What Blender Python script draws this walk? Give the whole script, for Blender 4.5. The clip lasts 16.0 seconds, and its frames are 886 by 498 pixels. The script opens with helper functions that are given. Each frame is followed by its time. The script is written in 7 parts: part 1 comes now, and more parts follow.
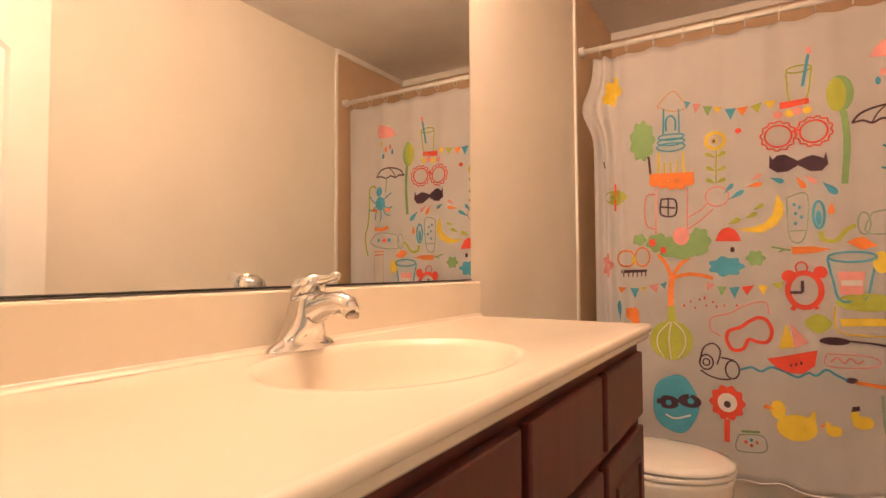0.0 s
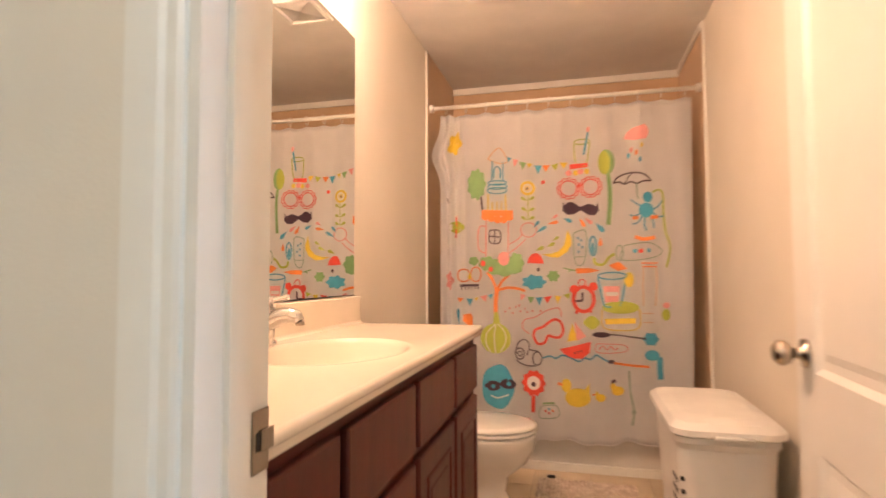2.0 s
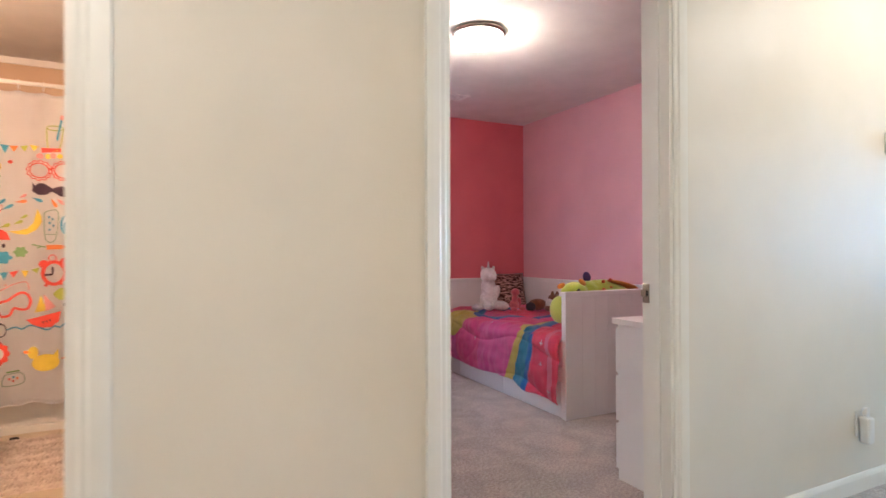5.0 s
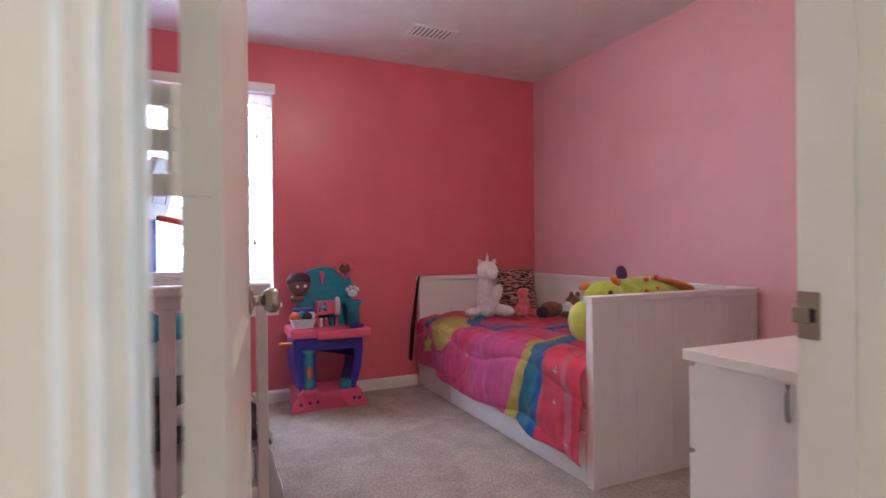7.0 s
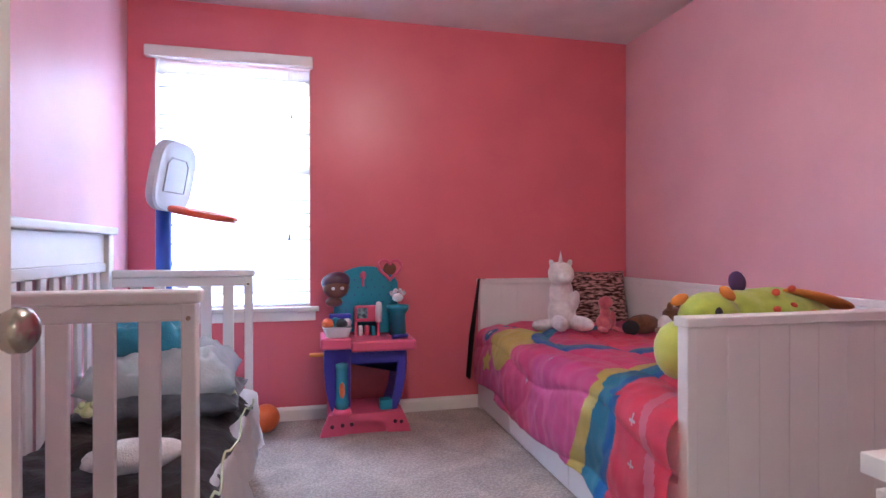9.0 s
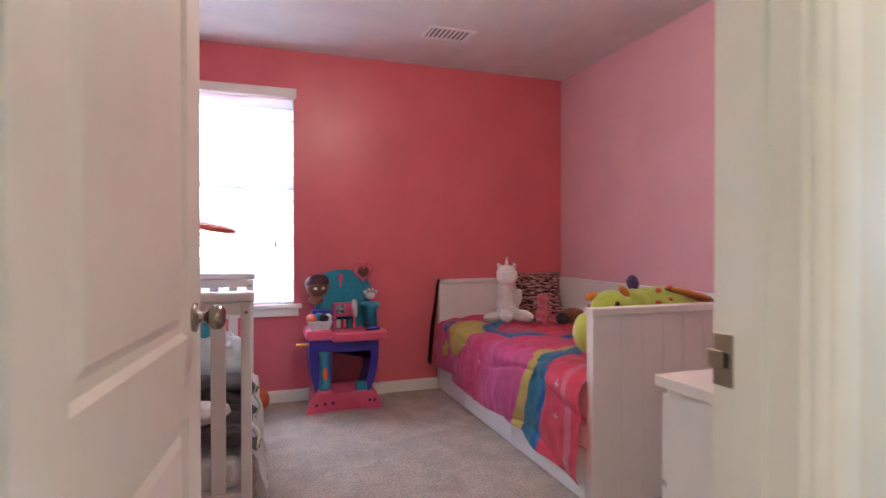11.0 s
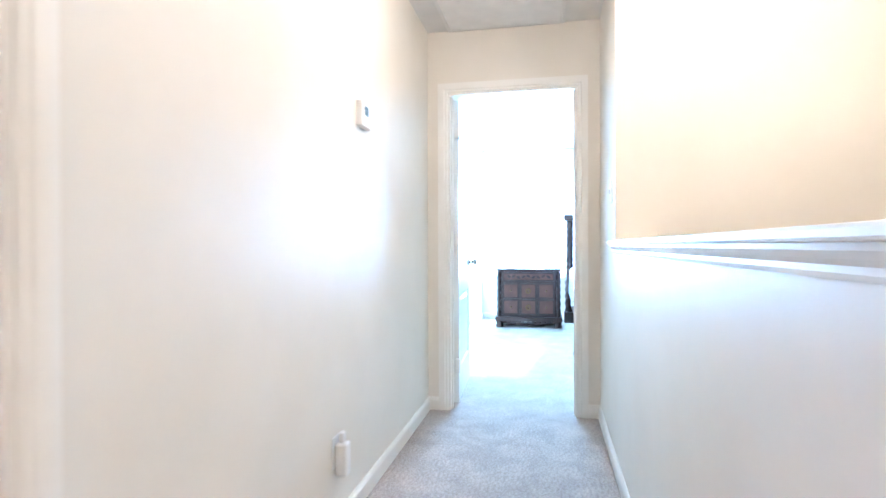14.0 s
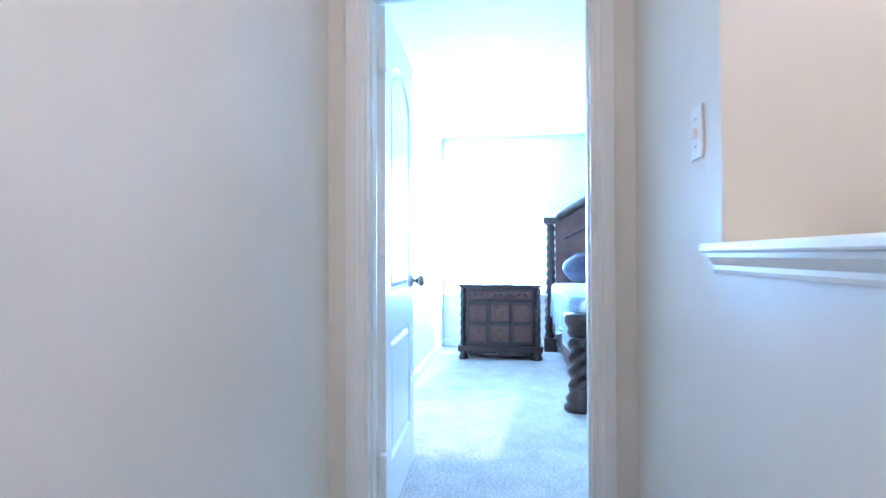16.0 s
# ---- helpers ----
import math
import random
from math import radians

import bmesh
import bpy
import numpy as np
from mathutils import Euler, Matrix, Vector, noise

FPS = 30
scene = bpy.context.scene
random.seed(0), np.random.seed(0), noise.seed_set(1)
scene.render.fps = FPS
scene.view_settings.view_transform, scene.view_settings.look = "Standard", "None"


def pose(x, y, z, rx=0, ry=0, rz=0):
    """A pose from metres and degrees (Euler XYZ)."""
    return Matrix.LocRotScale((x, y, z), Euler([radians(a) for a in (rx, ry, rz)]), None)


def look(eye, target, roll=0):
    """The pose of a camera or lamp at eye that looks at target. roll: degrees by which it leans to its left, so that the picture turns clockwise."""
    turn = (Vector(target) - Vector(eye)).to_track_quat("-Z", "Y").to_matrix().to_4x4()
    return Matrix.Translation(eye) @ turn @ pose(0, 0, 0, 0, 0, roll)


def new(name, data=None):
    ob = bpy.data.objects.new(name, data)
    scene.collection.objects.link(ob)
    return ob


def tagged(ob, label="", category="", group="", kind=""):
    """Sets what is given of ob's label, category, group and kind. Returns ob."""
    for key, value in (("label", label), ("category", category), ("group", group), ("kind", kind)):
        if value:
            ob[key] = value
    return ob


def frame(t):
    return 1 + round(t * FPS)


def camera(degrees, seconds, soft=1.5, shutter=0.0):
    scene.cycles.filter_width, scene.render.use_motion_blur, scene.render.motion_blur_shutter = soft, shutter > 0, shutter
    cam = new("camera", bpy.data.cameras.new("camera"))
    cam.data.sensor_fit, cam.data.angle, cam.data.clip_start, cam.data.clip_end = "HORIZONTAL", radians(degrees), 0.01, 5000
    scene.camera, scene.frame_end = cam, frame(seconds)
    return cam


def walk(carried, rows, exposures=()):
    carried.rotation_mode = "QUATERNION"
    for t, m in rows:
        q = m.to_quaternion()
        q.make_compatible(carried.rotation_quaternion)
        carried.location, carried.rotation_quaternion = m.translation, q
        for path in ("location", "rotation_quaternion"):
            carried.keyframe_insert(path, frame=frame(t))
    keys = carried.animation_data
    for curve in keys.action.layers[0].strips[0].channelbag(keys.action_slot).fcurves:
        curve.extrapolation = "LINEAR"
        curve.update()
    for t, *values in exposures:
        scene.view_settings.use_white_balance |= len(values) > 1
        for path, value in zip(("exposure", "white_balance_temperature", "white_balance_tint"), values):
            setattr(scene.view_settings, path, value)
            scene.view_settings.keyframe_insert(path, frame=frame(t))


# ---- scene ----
cam = camera(78.7, 16.0, shutter=0.5)
EXPOSURES = [(0, 0.0, 6500, 10), (1, 0.1, 6300, 10), (1.5, 0.14, 6350, 10), (2.5, 0.32, 6200, 10), (3.5, 0.44, 6050, 10), (4.7, 0.52, 5850, 10), (6.8, 0.40, 5850, 12), (7.5, 0.56, 5650, 12), (8.0, 0.68, 5450, 12), (8.7, 0.74, 5350, 13), (10.8, 0.50, 6050, 10),
             (11.5, 0.60, 5950, 11), (12, 0.58, 5850, 12), (12.5, 0.80, 5750, 13), (13, 1.04, 5700, 15), (13.5, 1.12, 5650, 15), (14, 1.06, 5600, 16), (15, 0.70, 5450, 17), (16, 0.36, 5050, 20)]
PATH = [
    (0, (0.48, 0.383, 1.061), (-0.559, 2.09, 1.138), -0.3),
    (0.5, (0.472, 0.355, 1.068), (-0.541, 2.078, 1.143), -0.1),
    (1, (0.483, 0.29, 1.093), (-0.406, 2.081, 1.169), 0.1),
    (1.5, (0.517, 0.103, 1.099), (-0.146, 1.987, 1.193), -0.1),
    (2, (0.565, -0.161, 1.103), (0.077, 1.776, 1.204), -0.2),
    (2.5, (0.593, -0.463, 1.08), (0.406, 1.525, 1.192), 0.5),
    (3, (0.544, -0.748, 1.075), (0.763, 1.238, 1.172), -0.2),
    (3.5, (0.602, -1.023, 1.076), (1.025, 0.93, 1.156), -0.3),
    (4, (0.731, -1.212, 1.07), (1.334, 0.694, 1.131), -0.0),
    (4.5, (0.946, -1.2, 1.09), (1.77, 0.623, 1.109), 0.1),
    (4.7, (1.071, -1.157, 1.094), (1.961, 0.634, 1.106), -0.2),
    (6.8, (1.892, -0.203, 1.049), (2.752, 1.603, 1.049), -0.4),
    (7, (1.965, -0.114, 1.044), (2.798, 1.705, 1.04), -0.5),
    (7.5, (2.12, 0.045, 1.055), (2.808, 1.923, 1.053), -0.6),
    (8, (2.268, 0.155, 1.033), (2.781, 2.088, 1.031), -0.3),
    (8.5, (2.432, 0.341, 1.031), (2.901, 2.285, 1.025), -0.3),
    (8.7, (2.458, 0.388, 1.029), (2.925, 2.332, 1.024), -0.2),
    (10.8, (2.261, -0.064, 1.086), (2.876, 1.839, 1.071), 0.3),
    (11, (2.2, -0.169, 1.093), (2.854, 1.721, 1.076), 0.0),
    (11.5, (2.003, -0.351, 1.081), (3.017, 1.373, 1.058), 0.5),
    (12, (1.766, -0.484, 1.09), (3.228, 0.881, 1.066), 0.4),
    (12.5, (1.627, -0.558, 1.086), (3.315, 0.513, 1.065), 0.3),
    (13, (1.653, -0.528, 1.082), (3.509, 0.217, 1.06), 0.3),
    (13.5, (1.821, -0.448, 1.06), (3.765, 0.022, 1.043), -0.1),
    (14, (2.174, -0.458, 1.061), (4.137, -0.073, 1.049), -0.2),
    (14.5, (2.557, -0.43, 1.059), (4.524, -0.067, 1.045), -0.2),
    (15, (2.903, -0.406, 1.063), (4.88, -0.106, 1.053), -0.0),
    (15.5, (3.318, -0.408, 1.073), (5.298, -0.123, 1.079), 0.1),
    (16, (3.709, -0.366, 1.06), (5.69, -0.096, 1.084), -0.2),
]
walk(cam, [(t, look(eye, target, roll)) for t, eye, target, roll in PATH], EXPOSURES)

# ---- light ----
world = bpy.data.worlds.new("sky")
scene.world = world
world.use_nodes = True
wn = world.node_tree
sky = wn.nodes.new("ShaderNodeTexSky")
sky.sky_type, sky.sun_disc = "NISHITA", False
sky.sun_elevation, sky.sun_rotation = radians(29), radians(96)
wn.nodes["Background"].inputs["Strength"].default_value = 0.12
wn.links.new(sky.outputs[0], wn.nodes["Background"].inputs["Color"])


def lamp(name, kind, m, energy, color, **kw):
    data = bpy.data.lights.new(name, kind)
    data.energy, data.color = energy, color
    if "size" in kw:
        data.shape, data.size, data.size_y = "RECTANGLE", kw["size"], kw["size_y"]
    if "radius" in kw:
        data.shadow_soft_size = kw["radius"]
    ob = new(name, data)
    ob.matrix_basis = m
    return ob


DAY, WARM, HALLWARM = (0.70, 0.80, 1.0), (1.0, 0.61, 0.405), (1.0, 0.87, 0.72)
sun = lamp("sun", "SUN", look((30, -3.4, 16.8), (0, 0, 0)), 4.0, (1.0, 0.95, 0.88))
sun.data.angle = radians(1.0)
# daylight in the two windows
lamp("bedroom_daylight", "AREA", look((2.025, 3.92, 1.42), (2.025, 0.5, 1.20)), 42, DAY, size=0.84, size_y=1.46)
lamp("master_daylight", "AREA", look((10.15, -0.14, 1.34), (6.0, -0.14, 1.3)), 480, (0.36, 0.68, 1.0), size=1.12, size_y=1.42)
# lamps of the house, and one added over the landing
for i in range(3):
    lamp("vanity_bulb_light", "POINT", pose(-0.13, 1.13 + 0.16 * i, 2.20), 21, WARM, radius=0.05)
lamp("hall_lamp_light", "POINT", pose(4.15, -0.30, 2.30), 11, HALLWARM, radius=0.10)
lamp("stair_lamp_light", "POINT", pose(3.85, -1.45, 2.30), 17, HALLWARM, radius=0.10)
# added fill, out of view, that brightens the landing walls
lamp("landing_fill_light", "POINT", pose(0.7, -1.35, 2.30), 33, HALLWARM, radius=0.10)
lamp("bedroom_lamp_light", "POINT", pose(2.91, 1.80, 2.30), 23.5, (1.0, 0.82, 0.64), radius=0.10)

# ---- materials ----


def mat(name, color, rough=0.5, metal=0.0, color2=None, scale=8.0, bump=0.0, bump_scale=200.0, spec=0.5, mix_lo=0.35, mix_hi=0.65, coat=0.0, sheen=0.0, stretch=None):
    """A principled material: two colours mixed by soft noise, and fine relief."""
    m = bpy.data.materials.new(name)
    m.use_nodes = True
    n, l = m.node_tree.nodes, m.node_tree.links
    b = n["Principled BSDF"]
    b.inputs["Roughness"].default_value, b.inputs["Metallic"].default_value = rough, metal
    b.inputs["Specular IOR Level"].default_value = spec
    b.inputs["Coat Weight"].default_value = coat
    b.inputs["Sheen Weight"].default_value = sheen
    co = n.new("ShaderNodeTexCoord")
    src = co.outputs["Object"]
    if stretch:
        mp = n.new("ShaderNodeMapping")
        mp.inputs["Scale"].default_value = stretch
        l.new(src, mp.inputs["Vector"])
        src = mp.outputs[0]
    c2 = color2 or tuple(c * 0.93 for c in color)
    tex = n.new("ShaderNodeTexNoise")
    tex.inputs["Scale"].default_value, tex.inputs["Detail"].default_value = scale, 6
    l.new(src, tex.inputs["Vector"])
    ramp = n.new("ShaderNodeValToRGB")
    ramp.color_ramp.elements[0].position, ramp.color_ramp.elements[1].position = mix_lo, mix_hi
    ramp.color_ramp.elements[0].color, ramp.color_ramp.elements[1].color = (*c2, 1), (*color, 1)
    l.new(tex.outputs["Fac"], ramp.inputs["Fac"])
    l.new(ramp.outputs[0], b.inputs["Base Color"])
    if bump:
        t2 = n.new("ShaderNodeTexNoise")
        t2.inputs["Scale"].default_value, t2.inputs["Detail"].default_value = bump_scale, 3
        l.new(src, t2.inputs["Vector"])
        bp = n.new("ShaderNodeBump")
        bp.inputs["Strength"].default_value, bp.inputs["Distance"].default_value = bump, 0.004
        l.new(t2.outputs["Fac"], bp.inputs["Height"])
        l.new(bp.outputs[0], b.inputs["Normal"])
    return m


def glow(name, color, strength):
    m = bpy.data.materials.new(name)
    m.use_nodes = True
    b = m.node_tree.nodes["Principled BSDF"]
    b.inputs["Base Color"].default_value = (*color, 1)
    b.inputs["Emission Color"].default_value = (*color, 1)
    b.inputs["Emission Strength"].default_value = strength
    return m


CREAM = mat("cream wall paint", (0.76, 0.71, 0.62), 0.46, color2=(0.73, 0.68, 0.585), scale=3, bump=0.12, bump_scale=160)
CORAL = mat("coral wall paint", (0.69, 0.15, 0.18), 0.36, color2=(0.65, 0.135, 0.165), scale=3, bump=0.12, bump_scale=160)
PINK = mat("pink wall paint", (0.73, 0.405, 0.455), 0.42, color2=(0.69, 0.375, 0.425), scale=3, bump=0.12, bump_scale=160)
CEIL = mat("ceiling paint", (0.78, 0.76, 0.72), 0.8, scale=5, bump=0.25, bump_scale=90)
WHITE = mat("white trim paint", (0.82, 0.80, 0.74), 0.32, color2=(0.79, 0.765, 0.70), scale=6, bump=0.03, bump_scale=60)
DOORW = mat("white door paint", (0.82, 0.80, 0.75), 0.34, color2=(0.79, 0.77, 0.715), scale=6, bump=0.06, bump_scale=120)
FURN = mat("white furniture lacquer", (0.80, 0.79, 0.77), 0.35, color2=(0.77, 0.76, 0.74), scale=5, bump=0.02)
CARPET = mat("beige carpet", (0.46, 0.395, 0.34), 0.95, color2=(0.30, 0.25, 0.215), scale=80, mix_lo=0.40, mix_hi=0.60, bump=0.9, bump_scale=200, spec=0.1, sheen=0.3)


def brushed(m, scale, low, high):
    """Broad soft patches over a material's colour, as where a pile has been brushed this way and that."""
    n, l = m.node_tree.nodes, m.node_tree.links
    tex, ramp, mix = n.new("ShaderNodeTexNoise"), n.new("ShaderNodeMapRange"), n.new("ShaderNodeVectorMath")
    co = n.new("ShaderNodeTexCoord")
    tex.inputs["Scale"].default_value, tex.inputs["Detail"].default_value, tex.inputs["Distortion"].default_value = scale, 4, 0.8
    l.new(co.outputs["Object"], tex.inputs["Vector"])
    ramp.inputs["From Min"].default_value, ramp.inputs["From Max"].default_value = 0.35, 0.65
    ramp.inputs["To Min"].default_value, ramp.inputs["To Max"].default_value = low, high
    l.new(tex.outputs["Fac"], ramp.inputs["Value"])
    b = n["Principled BSDF"]
    old = b.inputs["Base Color"].links[0].from_socket
    mix.operation = "SCALE"
    l.new(old, mix.inputs[0])
    l.new(ramp.outputs[0], mix.inputs["Scale"])
    l.new(mix.outputs[0], b.inputs["Base Color"])


brushed(CARPET, 5.5, 0.84, 1.12)
VINYL = mat("tan vinyl tile", (0.70, 0.57, 0.39), 0.35, color2=(0.63, 0.50, 0.33), scale=5, bump=0.05, bump_scale=80)
GROUT = mat("tile joint", (0.56, 0.45, 0.31), 0.7)
CHERRY = mat("dark cherry wood", (0.090, 0.017, 0.012), 0.42, color2=(0.064, 0.012, 0.009), scale=5, bump=0.06, bump_scale=60, stretch=(6, 6, 0.7), spec=0.35)
MARBLE = mat("cultured marble", (0.77, 0.70, 0.585), 0.22, color2=(0.75, 0.675, 0.56), scale=4, coat=0.15)
CHROME = mat("chrome", (0.70, 0.69, 0.68), 0.08, metal=1.0)
NICKEL = mat("satin nickel", (0.42, 0.37, 0.31), 0.27, metal=1.0)
HINGE = mat("painted hinge", (0.72, 0.70, 0.66), 0.3)
MIRROR = mat("mirror silver", (0.93, 0.95, 0.93), 0.005, metal=1.0, color2=(0.93, 0.95, 0.93))
PORCELAIN = mat("white porcelain", (0.84, 0.81, 0.75), 0.12, coat=0.5)
CLOTH = mat("white shower cloth", (0.91, 0.90, 0.89), 0.75, color2=(0.88, 0.87, 0.86), scale=10, bump=0.15, bump_scale=500)
SURROUND = mat("tan shower surround", (0.62, 0.44, 0.28), 0.35, color2=(0.57, 0.40, 0.25), scale=5, bump=0.04)
PLASTIC = mat("white plastic", (0.82, 0.80, 0.76), 0.38, bump=0.02)
RUG = mat("tufted bath mat", (0.80, 0.69, 0.58), 0.95, color2=(0.62, 0.50, 0.40), scale=30, bump=1.0, bump_scale=120, spec=0.1)
GREYJ = mat("grey board joint", (0.785, 0.775, 0.755), 0.6)
DUCT = mat("grey vent duct", (0.22, 0.21, 0.20), 0.7)
DARK = mat("dark gap", (0.02, 0.018, 0.016), 0.8)
BULB = glow("lit glass", (1.0, 0.80, 0.55), 6.0)
BULBW = glow("lit opal glass", (1.0, 0.92, 0.80), 6.0)
GLASS = glow("overcast daylight backdrop", (0.82, 0.93, 1.0), 3.0)
GLARE = glow("white daylight backdrop", (0.86, 0.95, 1.0), 2.7)
EBONY = mat("dark carved walnut", (0.055, 0.024, 0.018), 0.33, color2=(0.03, 0.013, 0.010), scale=7, bump=0.1, bump_scale=50, coat=0.2)
LINEN = mat("grey blue bedspread", (0.62, 0.64, 0.68), 0.85, color2=(0.46, 0.49, 0.54), scale=14, bump=0.4, bump_scale=90)

# ---- building blocks ----


def box_into(bm, x0, y0, z0, x1, y1, z1, bevel=0.0, segments=2):
    made = bmesh.ops.create_cube(bm, size=1.0)["verts"]
    for v in made:
        v.co = Vector(((x0 + x1) / 2 + v.co.x * (x1 - x0), (y0 + y1) / 2 + v.co.y * (y1 - y0), (z0 + z1) / 2 + v.co.z * (z1 - z0)))
    if bevel:
        edges = list({e for v in made for e in v.link_edges})
        bmesh.ops.bevel(bm, geom=edges, offset=bevel, segments=segments, affect="EDGES", profile=0.5)


def finish(name, bm, material, parent=None, label="", smooth=False):
    me = bpy.data.meshes.new(name)
    bmesh.ops.recalc_face_normals(bm, faces=bm.faces)
    bm.to_mesh(me)
    bm.free()
    for m in material if isinstance(material, (list, tuple)) else [material]:
        me.materials.append(m)
    if smooth:
        for p in me.polygons:
            p.use_smooth = True
    ob = new(name, me)
    if parent is not None:
        ob.parent = parent
    if label:
        ob["label"] = label
    return ob


def part(name, bm, material, parent, label="", smooth=False):
    return finish(name, bm, material, parent, label, smooth)


def slab(name, a, b, material, parent=None, label="", bevel=0.0, smooth=False):
    bm = bmesh.new()
    box_into(bm, *a, *b, bevel)
    return finish(name, bm, material, parent, label, smooth)


def structure(ob, label, category):
    return tagged(ob, label, category, kind="structure")


def thing(name, label, category, m=None, group=""):
    """An empty at a thing's base, to hold its parts."""
    ob = new(name)
    ob.empty_display_size = 0.1
    if m is not None:
        ob.matrix_basis = m
    return tagged(ob, label, category, group)


def lathe(bm, profile, n=24, centre=(0, 0, 0), axis="Z", squash=1.0):
    """Turn a profile of (radius, height) round an axis through centre."""
    rings = []
    for r, h in profile:
        ring = []
        for i in range(n):
            a = 2 * math.pi * i / n
            p = (r * math.cos(a), r * squash * math.sin(a), h)
            if axis == "X":
                p = (p[2], p[0], p[1])
            elif axis == "Y":
                p = (p[0], p[2], p[1])
            ring.append(bm.verts.new(Vector(p) + Vector(centre)))
        rings.append(ring)
    for a, b in zip(rings, rings[1:]):
        for i in range(n):
            bm.faces.new((a[i], a[(i + 1) % n], b[(i + 1) % n], b[i]))
    for ring in (rings[0], rings[-1]):
        if (ring[0].co - ring[n // 2].co).length > 1e-5:
            bm.faces.new(ring)


def tube(bm, points, radius, n=8):
    """A round bar along points; radius may be one number or one for each point."""
    pts = [Vector(p) for p in points]
    rad = radius if isinstance(radius, (list, tuple)) else [radius] * len(pts)
    rings = []
    for i, p in enumerate(pts):
        d = (pts[min(i + 1, len(pts) - 1)] - pts[max(i - 1, 0)]).normalized()
        side = d.cross(Vector((0, 0, 1)) if abs(d.z) < 0.9 else Vector((1, 0, 0))).normalized()
        up = side.cross(d)
        rings.append([bm.verts.new(p + rad[i] * (math.cos(2 * math.pi * k / n) * side + math.sin(2 * math.pi * k / n) * up)) for k in range(n)])
    for a, b in zip(rings, rings[1:]):
        for k in range(n):
            bm.faces.new((a[k], a[(k + 1) % n], b[(k + 1) % n], b[k]))
    bm.faces.new(rings[0])
    bm.faces.new(rings[-1])


def loft(bm, loops, caps=True):
    for a, b in zip(loops, loops[1:]):
        for k in range(len(a)):
            bm.faces.new((a[k], a[(k + 1) % len(a)], b[(k + 1) % len(b)], b[k]))
    if caps:
        bm.faces.new(loops[0])
        bm.faces.new(loops[-1])


# ---- the shell ----
H = 2.44
BX0, BX1 = -0.30, 1.22          # bathroom
BACK = 3.58                     # outer wall of bathroom and bedroom
HN, HS, HE = 0.28, -0.765, 0.312            # hall faces
RX0, RX1 = 1.46, 4.58           # girl's bedroom
MX = 5.60                       # wall of the master bedroom
BD0, BD1 = 0.20, 1.06           # bathroom doorway
RD0, RD1 = 1.912, 2.80           # bedroom doorway
MD0, MD1 = -0.632, 0.18         # master doorway (y)
DH = 2.04


def wall(name, a, b, material, label="cream painted plaster wall"):
    return structure(slab(name, a, b, material), label, "wall")


structure(slab("floor_bathroom", (BX0 - 0.12, 0.34, -0.12), (BX1 + 0.06, BACK, 0.0), GROUT), "tan vinyl tile floor of the bathroom", "floor")
structure(slab("floor_hall", (-0.3, -2.5, -0.12), (MX + 0.06, 0.34, 0.0), CARPET), "beige looped carpet on the landing", "floor")
structure(slab("floor_bedroom", (BX1 + 0.06, 0.34, -0.12), (RX1 + 0.12, BACK + 0.2, 0.0), CARPET), "beige carpet of the girl's bedroom", "floor")
structure(slab("floor_master", (MX + 0.06, -4.0, -0.12), (10.2, 0.62, 0.0), CARPET), "pale carpet of the main bedroom", "floor")
structure(slab("ceiling_bathroom", (BX0 - 0.12, 0.34, H), (BX1 + 0.06, BACK + 0.12, H + 0.1), CEIL), "white textured ceiling", "ceiling")
structure(slab("ceiling_hall", (-0.42, -2.62, H), (MX + 0.06, 0.34, H + 0.1), CEIL), "white textured hall ceiling", "ceiling")
structure(slab("ceiling_bedroom", (BX1 + 0.06, 0.34, H), (RX1 + 0.12, BACK + 0.30, H + 0.1), CEIL), "white textured bedroom ceiling", "ceiling")
structure(slab("ceiling_master", (MX + 0.06, -4.1, H), (10.3, 0.7, H + 0.1), CEIL), "white bedroom ceiling", "ceiling")

# bathroom and hall walls (the north wall of the hall, in stretches between doorways)
wall("wall_bath_west", (BX0 - 0.12, 0.40, 0), (BX0, BACK, H), CREAM)
wall("wall_bath_east", (BX1, 0.40, 0), (BX1 + 0.12, BACK, H), CREAM)
wall("wall_bath_north", (BX0 - 0.12, BACK, 0), (BX1 + 0.12, BACK + 0.12, H), CREAM)
wall("wall_hall_north_1", (-0.42, HN, 0), (BD0, 0.40, H), CREAM)
wall("wall_hall_north_2", (BD1, HN, 0), (RD0, 0.40, H), CREAM)
wall("wall_hall_north_3", (RD1, HN, 0), (RD1 + 0.064, 0.40, H), CREAM)
wall("wall_hall_north_6", (RD1 + 0.064, HE, 0), (MX, 0.40, H), CREAM)
wall("wall_hall_north_4", (BD0, HN, DH), (BD1, 0.40, H), CREAM)
wall("wall_hall_north_5", (RD0, HN, DH), (RD1, 0.40, H), CREAM)
wall("wall_hall_west", (-0.23, -2.5, 0), (-0.11, HN, H), CREAM)
wall("wall_hall_south", (-0.23, -2.62, 0), (2.1, -2.5, H), CREAM)
wall("wall_stair_west", (1.98, -2.5, -1.6), (2.1, -1.0, H), CREAM)
wall("wall_stair_south", (2.1, -2.02, -1.6), (MX, -1.90, H), CREAM)
wall("wall_hall_south_1", (4.83, -1.90, 0), (MX, HS, H), CREAM, "cream painted wall beside the stairwell")
wall("half_wall", (2.15, HS - 0.12, 0), (4.83, HS, 1.034), CREAM, "cream half-height stair wall")
structure(slab("floor_stairwell", (2.1, -1.9, -1.6), (4.83, HS - 0.12, -1.5), CARPET), "carpeted floor below the stairwell", "floor")
